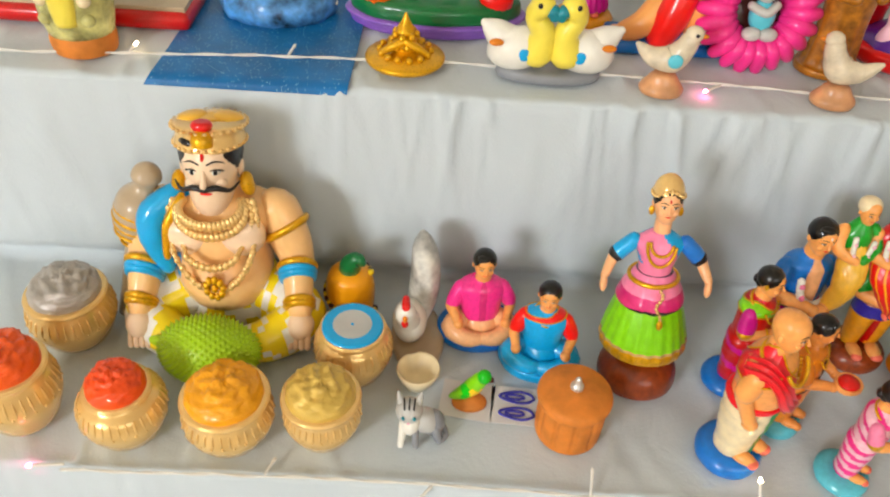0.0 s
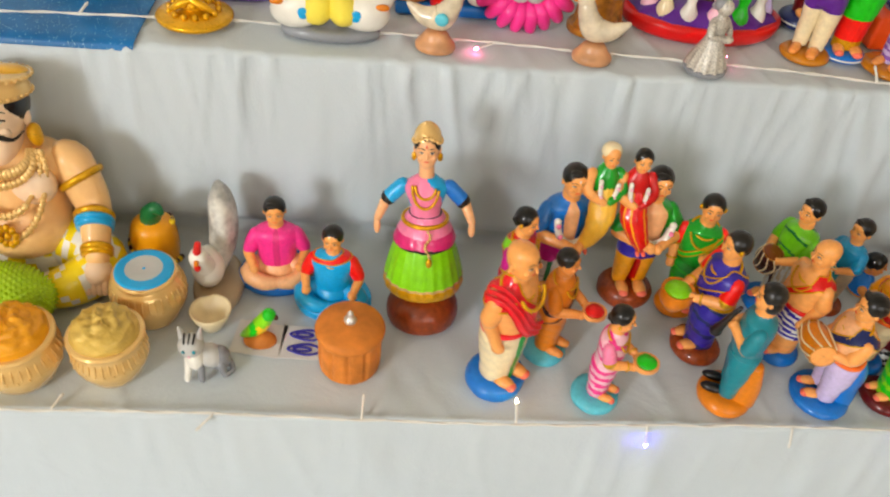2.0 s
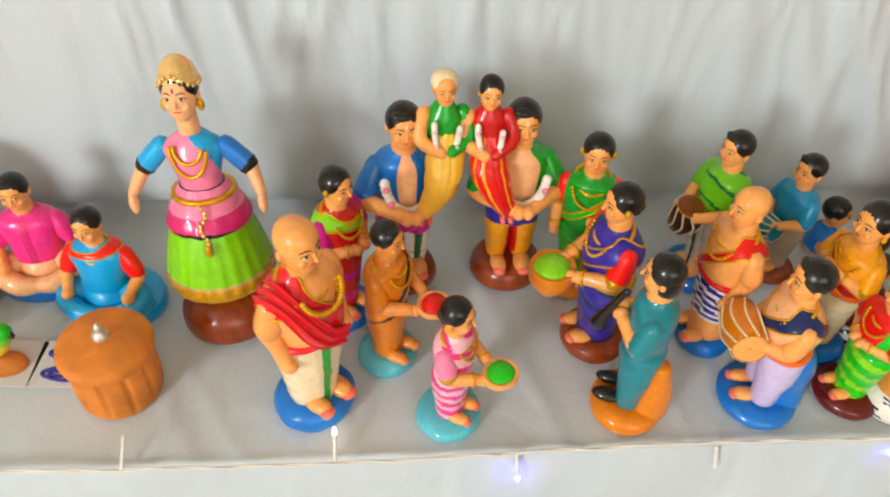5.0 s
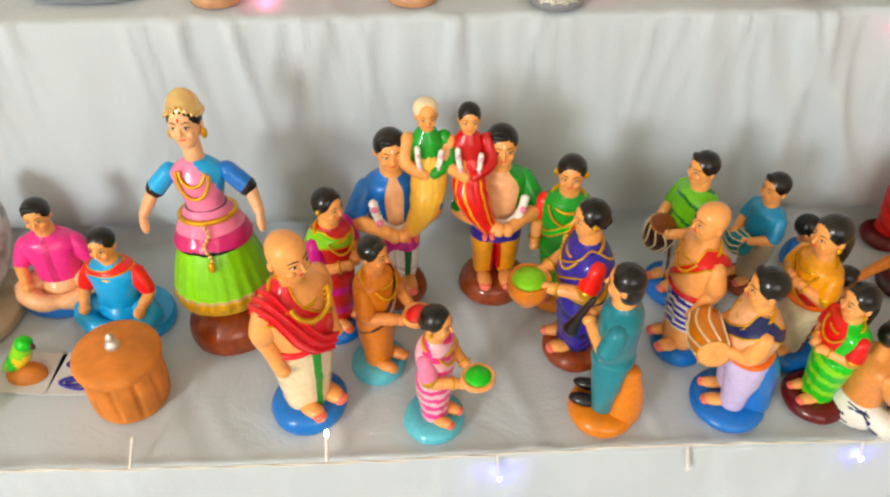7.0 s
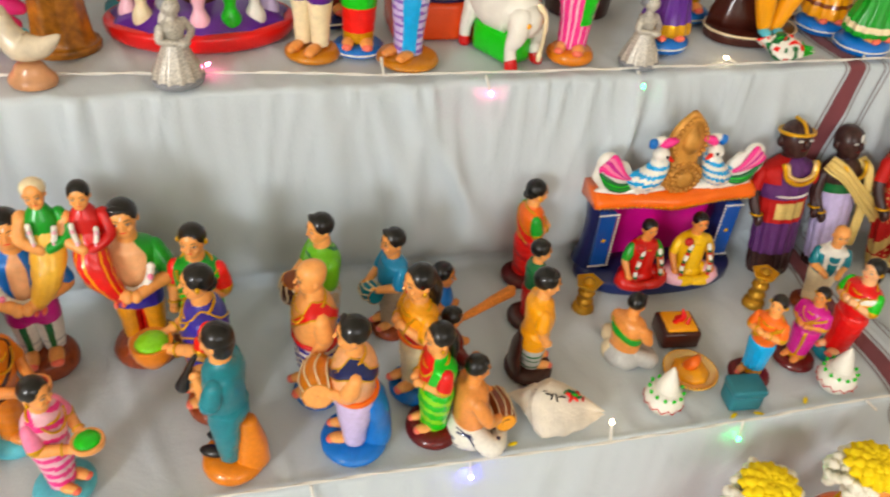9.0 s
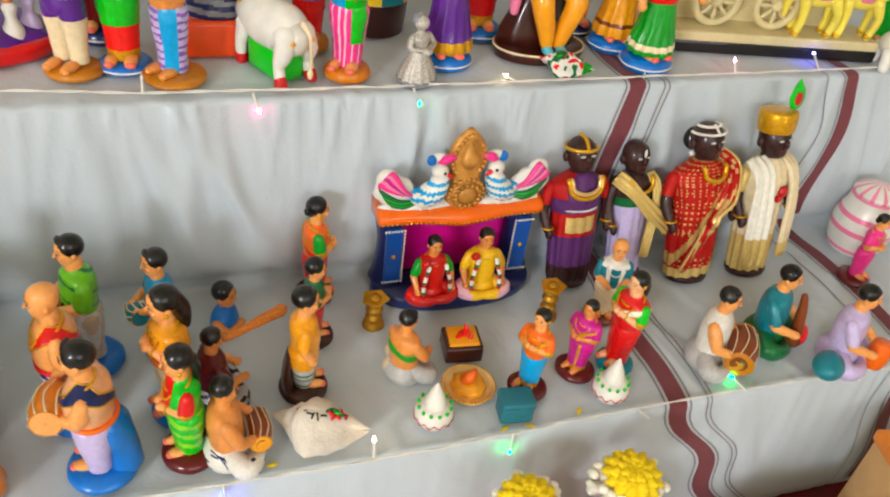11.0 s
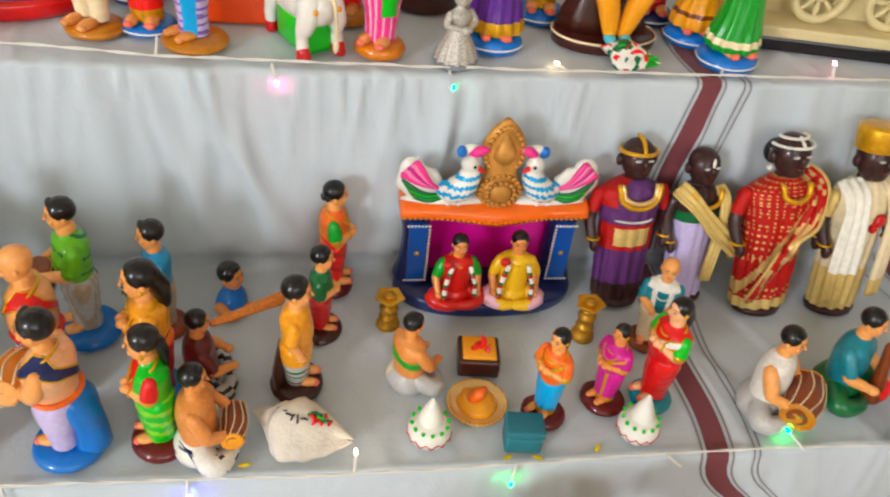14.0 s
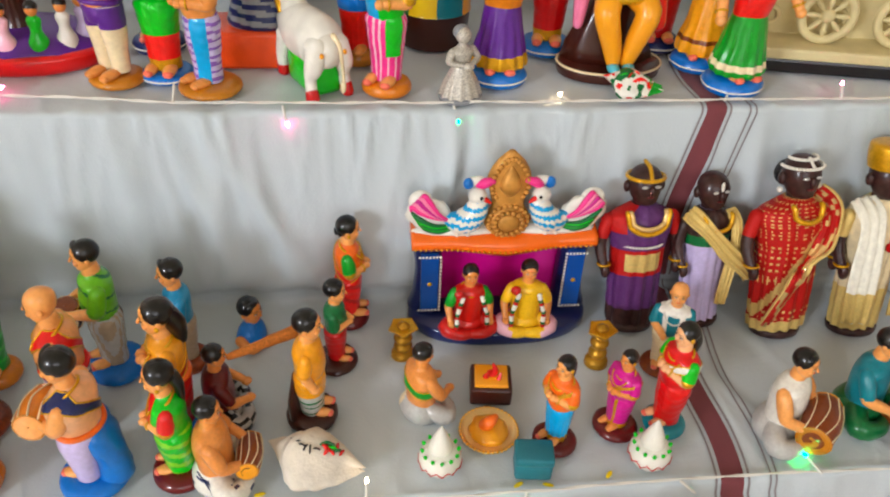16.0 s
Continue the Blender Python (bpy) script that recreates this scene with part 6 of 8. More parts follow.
# guests and players beyond the fire
standing("clay woman in orange blouse and blue skirt", 1.392, 0.058, 0.126, -58, base=("maroon", 0.024), lower=lambda a, p: "gold" if p[2] < 0.16 else "sky_blue", top=sash("orange", "gold", 0.6, 0.1, 0.012), sleeve="orange", hair="plait", arms="chest", pleat=12)
standing("clay woman in magenta sari with gold trim", 1.462, 0.074, 0.114, -66, base=("maroon", 0.025), lower=lambda a, p: "gold" if p[2] < 0.16 or abs(a - 20) < 5 else "magenta", top=sash("magenta", "gold", 0.58, 0.1, 0.012), sleeve="magenta", skin="skin_deep", hair="bun", arms="front", fat=1.15)
standing("clay woman in red dress with long black hair", 1.516, 0.074, 0.148, -78, base=("teal", 0.024), lower="red", top=sash("red", "white", 0.62, 0.06, 0.03), sleeve="leaf", skin="skin_pale", hair="long", arms="chest", fat=1.1)
standing("bald clay elder in teal coat with white scarf", 1.540, 0.160, 0.128, -22, base=("brown", 0.024), lower="cream", top=lambda a, p: "white" if abs(abs(a) - 28) < 9 or p[2] > 0.69 else "teal", sleeve="teal", hair="bald", arms="hold", fat=1.15, neck="white", head_r=0.13)
seated("clay drummer in a white vest", 1.640, 0.062, 0.118, 40, pad=None, legs=lambda a, p: "pale_grey", top="white", skin="skin", knee="play", neck="", held_thing=drum((-0.16, -0.36, 0.24), (0.30, -0.26, 0.26), 0.17, "brown", "tan"))
seated("clay musician in a teal shirt with string instrument", 1.742, 0.082, 0.122, 38, pad=None, legs="deep_green", top="teal", sleeve="teal", skin="skin", knee="play", neck="", held_thing=lambda s: s.tube([(0.05, -0.30, 0.12), (0.04, -0.28, 0.36), (0.03, -0.22, 0.66)], [0.10, 0.06, 0.03], "brown", n=14).ell((0.1, -0.34, 0.16), (0.11, 0.08, 0.13), "scarlet"))
seated("clay musician in a lilac shirt with orange drum", 1.822, 0.030, 0.122, 38, pad=None, legs="lilac", top="lilac", sleeve="lilac", skin="skin", knee="play", neck="", held_thing=lambda s: s.loft([(0.04, 0.10, 0.10, 0.1, -0.36), (0.2, 0.12, 0.12, 0.1, -0.36), (0.34, 0.09, 0.09, 0.1, -0.36)], "orange").ell((-0.40, 0.02, 0.14), (0.20, 0.16, 0.13), "teal"))


# ---------------------------------------------------------------- wooden couple dolls in real cloth
def wooden(label, x, y, h, yaw, garment, tilt=-12, head_wear=None, extra=None, fat=1.0, sleeve="dark_wood"):
    s = Sculpt()
    s.loft([(0, 0.13, 0.11), (0.03, 0.135, 0.115), (0.05, 0.11, 0.09)], "dark_wood", n=28)
    s.loft([(0.04, 0.125 * fat, 0.10), (0.15, 0.13 * fat, 0.105), (0.35, 0.135 * fat, 0.11), (0.5, 0.14 * fat, 0.115), (0.62, 0.16 * fat, 0.115), (0.70, 0.165 * fat, 0.10), (0.745, 0.11, 0.08), (0.77, 0.06, 0.06)], garment, n=120, sub=12, pleat=(13, 0.045, 0.03, 0.6), swag=(34, 0.03, 2.0))
    for sx in (-1, 1):
        s.tube([(sx * 0.165 * fat, 0, 0.68), (sx * 0.20 * fat, -0.01, 0.54), (sx * 0.19 * fat, -0.06, 0.42)], [0.040, 0.033, 0.026], lambda a, p: sleeve if p[2] > 0.585 else "dark_wood", n=12)
        s.ell((sx * 0.185 * fat, -0.075, 0.40), (0.026, 0.028, 0.042), "dark_wood", n=10, k=8)
        s.tube([(sx * 0.19 * fat + 0.034 * math.cos(w), -0.055 + 0.034 * math.sin(w), 0.435) for w in np.arange(0, 6.28, 0.7)], 0.007, "gold", n=6, sub=2, closed=True)
    s.tube([(0, 0, 0.74), (0, -0.005, 0.80)], 0.055, "dark_wood", n=14)
    s.loft([(0.765, 0.02, 0.02, 0, -0.03), (0.785, 0.056, 0.06, 0, -0.028), (0.83, 0.080, 0.082, 0, -0.014), (0.89, 0.094, 0.092, 0, -0.008), (0.945, 0.080, 0.078, 0, -0.004), (0.978, 0.045, 0.044), (0.988, 0.004, 0.004)], "dark_wood", n=28)
    s.ell((0, -0.105, 0.868), (0.016, 0.02, 0.03), "dark_wood", n=8, k=6)
    for sx in (-1, 1):
        s.ell((sx * 0.036, -0.096, 0.89), (0.020, 0.01, 0.008), "pale_grey", n=8, k=6)
        s.ell((sx * 0.10, 0, 0.87), (0.018, 0.025, 0.035), "dark_wood", n=8, k=6)
    s.ell((0, -0.095, 0.832), (0.024, 0.010, 0.008), "maroon", n=8, k=6)
    if head_wear:
        head_wear(s)
    if extra:
        extra(s)
    solid("wooden_doll", s, pose(x, y, 0.001, tilt, 0, yaw) @ Matrix.Scale(h, 4), label, "doll", "dressed wooden dolls")


def chain(s, mat, r=0.13, drop=0.10, z=0.72, w=0.014):
    s.tube([(r * math.sin(a), -0.10 - 0.035 * math.cos(a), z - drop * max(0, math.cos(a)) + 0.03 * (abs(a) > 1.2)) for a in np.arange(-1.7, 1.71, 0.2)], w, mat, n=8, sub=2)


def purple_robe(a, p):
    z = p[2]
    if z < 0.15:
        return "dark_wood"
    if 0.36 < z < 0.52:
        return "satin_gold" if abs(a) < 42 and 0.385 < z < 0.495 else "satin_red"
    if z > 0.62 and a < -35:
        return "satin_red"
    return "satin_purple"


wooden("dark wooden doll in purple cloth with red-gold panel", 1.524, 0.236, 0.212, 4, purple_robe, tilt=-12, fat=1.12, sleeve="satin_red",
       head_wear=lambda s: (s.tube([(0.10 * math.sin(a), -0.097 * math.cos(a) - 0.008, 0.925) for a in np.arange(0, 6.28, 0.4)], 0.012, "gold", n=8, closed=True), s.tube([(0, -0.09, 0.93), (0, -0.05, 0.985), (0, 0.02, 1.0)], 0.012, "gold", n=8), chain(s, "gold", 0.12, 0.09), chain(s, "pale_gold", 0.10, 0.06), s.beads([(0.142 * math.sin(a), -0.125 * math.cos(a), 0.545) for a in np.arange(-1.6, 1.61, 0.12)], 0.008, "white")))
wooden("dark wooden doll in white robe with woven sash", 1.612, 0.240, 0.200, 10, lambda a, p: "lilac" if p[2] < 0.55 else ("deep_green" if p[2] < 0.62 else "dark_wood"), tilt=-12, fat=0.95,
       head_wear=lambda s: s.ell((0, -0.103, 0.925), (0.012, 0.008, 0.03), "white", n=8, k=6), extra=lambda s: (s.band([(-0.15, -0.02, 0.76), (-0.10, -0.12, 0.70), (0.02, -0.165, 0.56), (0.14, -0.18, 0.44), (0.22, -0.17, 0.36)], 0.052, 0.011, (0.7, 0, 0.7), "satin_gold"), s.band([(0.11, -0.04, 0.755), (0.12, -0.115, 0.68), (0.10, -0.145, 0.5), (0.05, -0.15, 0.18)], 0.036, 0.010, (1, 0, 0), "satin_gold"), chain(s, "gold", 0.09, 0.06)))


def red_sari(a, p):
    v = p[2] - 0.45 - 0.30 * math.sin(math.radians(a))
    if abs(v) < 0.035 or p[2] < 0.10:
        return "satin_gold"
    return "satin_gold" if math.sin(p[2] * 170 + math.radians(a) * 14) * math.sin(p[2] * 170 - math.radians(a) * 14) > 0.62 else "satin_red"


wooden("dark wooden doll in red and gold brocade sari", 1.705, 0.216, 0.232, 8, red_sari, tilt=-13, fat=1.25, sleeve="satin_red",
       head_wear=lambda s: (s.beads([(0.102 * math.sin(a), -0.095 * math.cos(a) - 0.004, 0.935) for a in np.arange(-1.8, 1.81, 0.16)] + [(0.07 * math.sin(a), -0.06 * math.cos(a), 0.972) for a in np.arange(-1.8, 1.81, 0.2)] + [(0, -0.09 + 0.01 * k, 0.945 + 0.008 * k) for k in range(5)], 0.009, "white"), s.ell((-0.11, -0.01, 0.815), (0.016, 0.016, 0.016), "white", n=8, k=6), s.ell((0.11, -0.01, 0.815), (0.016, 0.016, 0.016), "white", n=8, k=6), s.ell((0, 0.10, 0.86), (0.07, 0.05, 0.07), "black"), chain(s, "gold", 0.08, 0.05)),
       extra=lambda s: (s.band([(0.12, 0.02, 0.765), (0.15, -0.085, 0.70), (0.08, -0.150, 0.55), (-0.06, -0.165, 0.36), (-0.15, -0.120, 0.12)], 0.062, 0.010, (0.6, 0, 0.8), lambda a, p: "satin_gold" if abs(a) < 40 or abs(a) > 140 else ("pale_gold" if math.sin(p[2] * 120) * math.sin(p[0] * 120) > 0.35 else "satin_red"))))
wooden("dark wooden doll in cream silk with gold turban", 1.806, 0.215, 0.232, 8, lambda a, p: "satin_gold" if p[2] < 0.28 else "cream", tilt=-11, fat=1.05, sleeve="satin_gold",
       head_wear=lambda s: (s.loft([(0.925, 0.105, 0.10), (0.96, 0.112, 0.107), (1.02, 0.115, 0.11), (1.05, 0.10, 0.095), (1.055, 0.01, 0.01)], "gold", n=28), s.ell((0.06, -0.05, 1.13), (0.06, 0.014, 0.075), "leaf"), s.ell((0.06, -0.062, 1.125), (0.03, 0.010, 0.04), "crimson"), s.tube([(0.06, -0.05, 1.18), (0.06, -0.05, 1.23)], [0.03, 0.006], "leaf")),
       extra=lambda s: (s.band([(-0.11, 0.0, 0.765), (-0.115, -0.10, 0.70), (-0.12, -0.135, 0.5), (-0.11, -0.14, 0.12)], 0.066, 0.011, (1, -0.35, 0), lambda a, p: "satin_gold" if p[2] < 0.30 else "petal_white"), s.band([(0.10, 0.0, 0.765), (0.11, -0.095, 0.70), (0.125, -0.13, 0.5), (0.13, -0.13, 0.14)], 0.056, 0.010, (1, 0.35, 0), lambda a, p: "satin_gold" if p[2] < 0.24 else "cream"), s.ell((0.03, -0.13, 0.58), (0.035, 0.02, 0.035), "crimson", lump=0.3), s.ell((0.0, -0.13, 0.54), (0.02, 0.02, 0.025), "crimson", lump=0.3)))
standing("clay woman in magenta sari by the jar", 1.965, 0.165, 0.118, 20, base=("maroon", 0.025), lower="pink", top="pink", sleeve="pink", hair="bun", arms="front")
t = thing("painted_jar", pose(2.02, 0.235, 0), "white jar painted with red lattice", "jar")
part("jar_body", Sculpt().loft([(0, 0.030, 0.030), (0.01, 0.040, 0.040), (0.05, 0.046, 0.046), (0.085, 0.036, 0.036), (0.10, 0.032, 0.032), (0.104, 0.001, 0.001)], lambda a, p: "rose" if abs(math.sin(p[2] * 110)) > 0.93 else "white", n=36), t)
part("lid", Sculpt().loft([(0.10, 0.034, 0.034), (0.106, 0.034, 0.034), (0.115, 0.02, 0.02), (0.12, 0.001, 0.001)], lambda a, p: "rose" if math.sin(math.radians(a) * 12) > 0.6 else "white", n=36), t)


# ---------------------------------------------------------------- the upper step
U = RISE + 0.001
UP = dict(z=U, group="dolls on the upper step")

s = Sculpt()
pts = []
for k, (y, z) in enumerate([(0.53, U + 0.002), (0.45, U + 0.002), (0.36, U + 0.0025), (0.318, U + 0.002), (0.306, U - 0.001), (0.3035, U - 0.005), (0.3025, U - 0.009)]):
    w = k / 6
    pts.append([(-0.078 + (-0.094 + 0.078) * w + (0.118 + 0.086) * j / 24 + (0.012 * w) * j / 24, y + (0.0015 if k == 0 else 0), z) for j in range(25)])
for row in pts:
    s.v.extend(row)
n0 = len(s.v)
s.v.extend([(x, y, z - 0.0012) if z > U else (x, y + 0.0012, z) for x, y, z in s.v[:n0]])
for i in range(len(pts) - 1):
    for j in range(24):
        a = i * 25 + j
        s.f += [(a, a + 25, a + 26, a + 1), (n0 + a, n0 + a + 1, n0 + a + 26, n0 + a + 25)]
        s.m += [s.slot("glitter_blue")] * 2
solid("glitter_sheet", s, Matrix(), "glittery blue craft sheet hanging over the step edge", "craft sheet")

t = thing("display_tray", pose(-0.205, 0.455, U), "long flat tray with a magenta edge", "tray")
part("tray_edge", Sculpt().box((0, 0, 0.010), (0.27, 0.10, 0.020), "crimson", bevel=0.4), t, "magenta edge")
part("tray_top", Sculpt().box((0, 0.004, 0.022), (0.26, 0.088, 0.006), "stone", bevel=0.2), t, "beige top")

t = thing("glazed_owl", pose(-0.172, 0.360, U), "mottled yellow-green glazed egg figure on a brown base", "figurine")
part("base", Sculpt().loft([(0, 0.034, 0.030), (0.012, 0.036, 0.032), (0.024, 0.034, 0.030)], "terracotta", n=28), t)
paint("mottled_glaze", "c9c58a", rough=0.25, var=0.4, scale=110)
s = Sculpt().loft([(0.022, 0.035, 0.031), (0.05, 0.040, 0.034), (0.085, 0.036, 0.030), (0.112, 0.020, 0.018), (0.12, 0.002, 0.002)], "mottled_glaze", n=32)
s.loft([(0.04, 0.012, 0.008, 0, -0.030), (0.07, 0.014, 0.008, 0, -0.031), (0.10, 0.008, 0.006, 0, -0.024)], "lemon", n=16)
for sx in (-1, 1):
    for z in (0.045, 0.066, 0.086):
        s.ell((sx * 0.022, -0.027 + (z > 0.08) * 0.005, z), (0.008, 0.006, 0.007), "mottled_glaze" if z < 0.05 else "cream", n=10, k=8)
part("egg_body", s, t)

t = thing("wave_figure", pose(0.020, 0.470, U + 0.002), "blue and white wave base with a small dark figure", "figurine")
paint("wave_blue", "5f93c9", rough=0.3, var=0.5, scale=170, bump=0.4)
s = Sculpt()
rows = []
for z, k in ((0, 0.96), (0.008, 1.0), (0.020, 0.98), (0.032, 0.84), (0.040, 0.5), (0.042, 0.02)):
    rows.append([(0.070 * k * math.cos(a) * (1 + 0.05 * math.sin(a * 5)), 0.046 * k * math.sin(a) * (1 + 0.05 * math.cos(a * 4)), z + 0.004 * noise.noise(Vector((math.cos(a) * 3, math.sin(a) * 3, z * 90)))) for a in (2 * math.pi * j / 48 for j in range(48))])
wave = part("wave_base", s.grid(rows, "wave_blue"), t, "blue and white wave base")
for k in range(46):
    a = k * 2.39996
    q = 0.62 + 0.38 * ((k * 0.618) % 1)
    zz = 0.041 - 0.030 * ((q - 0.5) / 0.5) ** 2.5
    part("foam_streak", Sculpt().tube([(0.0715 * q * math.cos(a + d), 0.047 * q * math.sin(a + d), zz + 0.002 * math.sin(d * 9 + k)) for d in (-0.16, -0.05, 0.06, 0.17)], [0.0008, 0.0016, 0.0016, 0.0006], "white", n=6, sub=3), wave, "white painted streak")
part("dark_figure", Sculpt().loft([(0.038, 0.020, 0.016), (0.06, 0.016, 0.014), (0.09, 0.020, 0.014), (0.12, 0.010, 0.010)], "black", n=20).ell((0, 0, 0.13), (0.014, 0.014, 0.017), "navy"), t, "dark blue figure")
part("ball", Sculpt().ell((0.058, -0.012, 0.045), (0.014, 0.014, 0.014), "amber"), t, "amber ball")

t = thing("meadow_scene", pose(0.210, 0.475, U), "oval green meadow base with purple rim and tiny animals", "figurine set")
part("rim", Sculpt().loft([(0, 0.102, 0.050), (0.008, 0.104, 0.052), (0.016, 0.102, 0.050), (0.017, 0.01, 0.01)], "violet", n=48), t, "purple rim")
part("meadow", Sculpt().loft([(0.014, 0.100, 0.048), (0.022, 0.101, 0.049), (0.034, 0.096, 0.045), (0.038, 0.07, 0.03), (0.039, 0.002, 0.002)], "deep_green", n=48, pleat=(40, 0.012, 0.01, 0.04)), t, "green meadow")
for cx in (-0.028, 0.018):
    s = Sculpt().ell((cx, -0.01, 0.064), (0.020, 0.011, 0.012), "white").ell((cx + 0.02, -0.012, 0.076), (0.008, 0.007, 0.009), "white")
    for a in (-0.013, 0.013):
        for b in (-0.016, -0.004):
            s.tube([(cx + a, b, 0.034), (cx + a, b, 0.058)], 0.004, "white", n=8)
    part("animal", s, t, "tiny white calf")
for cx, m, m2 in ((-0.066, "orange", "rose"), (0.070, "scarlet", "amber")):
    part("flower_mound", Sculpt().ell((cx, -0.020, 0.040), (0.020, 0.014, 0.016), m, lump=0.2).ell((cx, -0.018, 0.056), (0.012, 0.010, 0.014), m2, lump=0.2), t, "orange and pink mound")

t = thing("brass_bell_lamp", pose(0.180, 0.366, U), "small shining brass oil lamp with a finial", "oil lamp")
part("dish", Sculpt().loft([(0, 0.030, 0.030), (0.004, 0.042, 0.040), (0.010, 0.044, 0.042), (0.014, 0.034, 0.032), (0.018, 0.016, 0.016), (0.02, 0.01, 0.01)], "gold", n=36), t)
part("finial", Sculpt().loft([(0.016, 0.012, 0.012), (0.024, 0.016, 0.014), (0.034, 0.009, 0.009), (0.040, 0.011, 0.011), (0.050, 0.005, 0.005), (0.060, 0.001, 0.001)], "gold", n=24).beads(ring_points(0.016, 0.026, 9) + ring_points(0.012, 0.036, 7) + ring_points(0.028, 0.017, 14, ry=0.027), 0.0042, "gold").tube([(-0.026, -0.010, 0.016), (-0.014, -0.014, 0.026), (0, -0.012, 0.032)], [0.003, 0.005, 0.004], "gold").tube([(0.026, -0.010, 0.016), (0.014, -0.014, 0.026), (0, -0.012, 0.032)], [0.003, 0.005, 0.004], "gold"), t)

t = thing("swan_pair", pose(0.338, 0.356, U), "pair of white and yellow ceramic swans side by side", "bird figurine")
part("base", Sculpt().loft([(0, 0.056, 0.022), (0.006, 0.058, 0.024), (0.012, 0.050, 0.020), (0.013, 0.002, 0.002)], "grey", n=36), t, "grey base")
for sx in (-1, 1):
    s = Sculpt()
    s.ell((sx * 0.036, 0, 0.032), (0.034, 0.022, 0.024), "white", rot=(0, sx * 12, 0))
    s.tube([(sx * 0.050, 0.004, 0.040), (sx * 0.062, 0.006, 0.048), (sx * 0.073, 0.006, 0.056)], [0.018, 0.014, 0.005], "white", n=14)
    s.tube([(sx * 0.016, -0.006, 0.034), (sx * 0.012, -0.010, 0.056), (sx * 0.022, -0.010, 0.074), (sx * 0.018, -0.014, 0.086)], [0.020, 0.014, 0.011, 0.012], lambda a, p: "lemon", n=16)
    s.ell((sx * 0.016, -0.012, 0.088), (0.013, 0.014, 0.012), "lemon")
    b = part("swan", s, t, "white and yellow swan")
    part("beak", Sculpt().tube([(sx * 0.006, -0.018, 0.084), (sx * -0.004, -0.020, 0.078)], [0.008, 0.005], "teal").ell((sx * 0.004, -0.020, 0.080), (0.006, 0.005, 0.005), "teal"), b, "blue beak")
    part("eye", Sculpt().ell((sx * 0.020, -0.025, 0.092), (0.0025, 0.002, 0.003), "black"), b, "black eye")
    part("painted_spot", Sculpt().ell((sx * 0.030, -0.0205, 0.034), (0.007, 0.002, 0.007), "sky_blue"), b, "pale blue spot")
    part("painted_spot", Sculpt().ell((sx * 0.060, -0.014, 0.044), (0.008, 0.004, 0.004), "ochre"), b, "orange spot")

standing("clay lady in a pink and white bell skirt", 0.392, 0.500, 0.165, 0, base=("amber", 0.036), lower=lambda a, p: "magenta" if p[2] < 0.24 else "pale_pink", lower_kind="bell", top="pink", sleeve="pink", hair="bun", arms="front", pleat=20, **UP)

s = Sculpt()
s.box((0, 0.002, 0.008), (0.135, 0.055, 0.016), "blue", bevel=0.35)
s.tube([(-0.052, -0.010, 0.020), (-0.030, -0.012, 0.034), (-0.006, -0.004, 0.058), (0.020, 0.0, 0.085)], [0.012, 0.016, 0.020, 0.024], "skin", n=16)
s.tube([(0.050, -0.004, 0.024), (0.030, -0.006, 0.044), (0.006, 0.002, 0.074)], [0.018, 0.024, 0.024], "skin", n=16)
s.tube([(-0.010, -0.018, 0.020), (-0.002, -0.022, 0.048), (0.008, -0.016, 0.080)], [0.016, 0.020, 0.018], "scarlet", n=16)
s.loft([(0.07, 0.030, 0.024, 0.012, 0.004), (0.10, 0.034, 0.024, 0.012, 0.004), (0.12, 0.018, 0.016, 0.012, 0.004)], "skin", n=24)
head(s, (0.012, 0.0, 0.145), 0.026, "skin", "bun")
s.ell((-0.058, -0.012, 0.022), (0.014, 0.010, 0.008), "skin_pale").ell((0.034, -0.024, 0.030), (0.014, 0.012, 0.012), "white")
solid("reclining_doll", s, pose(0.480, 0.442, U), "seated clay doll in orange cloth on a blue plank", "doll", "dolls on the upper step")


paint("bird_glaze", "ddd0b8", rough=0.2, var=0.16, scale=150)
paint("bird_stump", "cf9d78", rough=0.3, var=0.18, scale=120)


def song_bird(x, y, yaw, base):
    t = thing("ceramic_bird", pose(x, y, U, 0, 0, yaw), "cream glazed bird with teal wing spot on stump", "bird figurine", "ceramic birds")
    part("stump", Sculpt().loft([(0, 0.023, 0.018), (0.006, 0.024, 0.019), (0.014, 0.018, 0.014), (0.022, 0.012, 0.010), (0.024, 0.001, 0.001)], base, n=24), t, "brown glazed stump")
    s = Sculpt().tube([(-0.034, 0, 0.052), (-0.016, 0, 0.040), (0.004, 0, 0.040), (0.014, -0.001, 0.054), (0.018, -0.002, 0.066)], [0.003, 0.011, 0.016, 0.012, 0.010], "bird_glaze", n=16)
    s.ell((0.020, -0.002, 0.071), (0.010, 0.009, 0.009), "bird_glaze")
    b = part("bird_body", s, t)
    part("wing_spot", Sculpt().ell((0.006, -0.015, 0.044), (0.008, 0.003, 0.008), "aqua"), b, "teal wing spot")
    part("beak", Sculpt().ell((0.030, -0.003, 0.070), (0.005, 0.0025, 0.0025), "ochre"), b, "ochre beak")
    part("eye", Sculpt().ell((0.022, -0.0105, 0.073), (0.002, 0.0015, 0.002), "black"), b, "black eye")


song_bird(0.461, 0.338, -8, "bird_stump")
song_bird(0.648, 0.334, 168, "bird_stump")

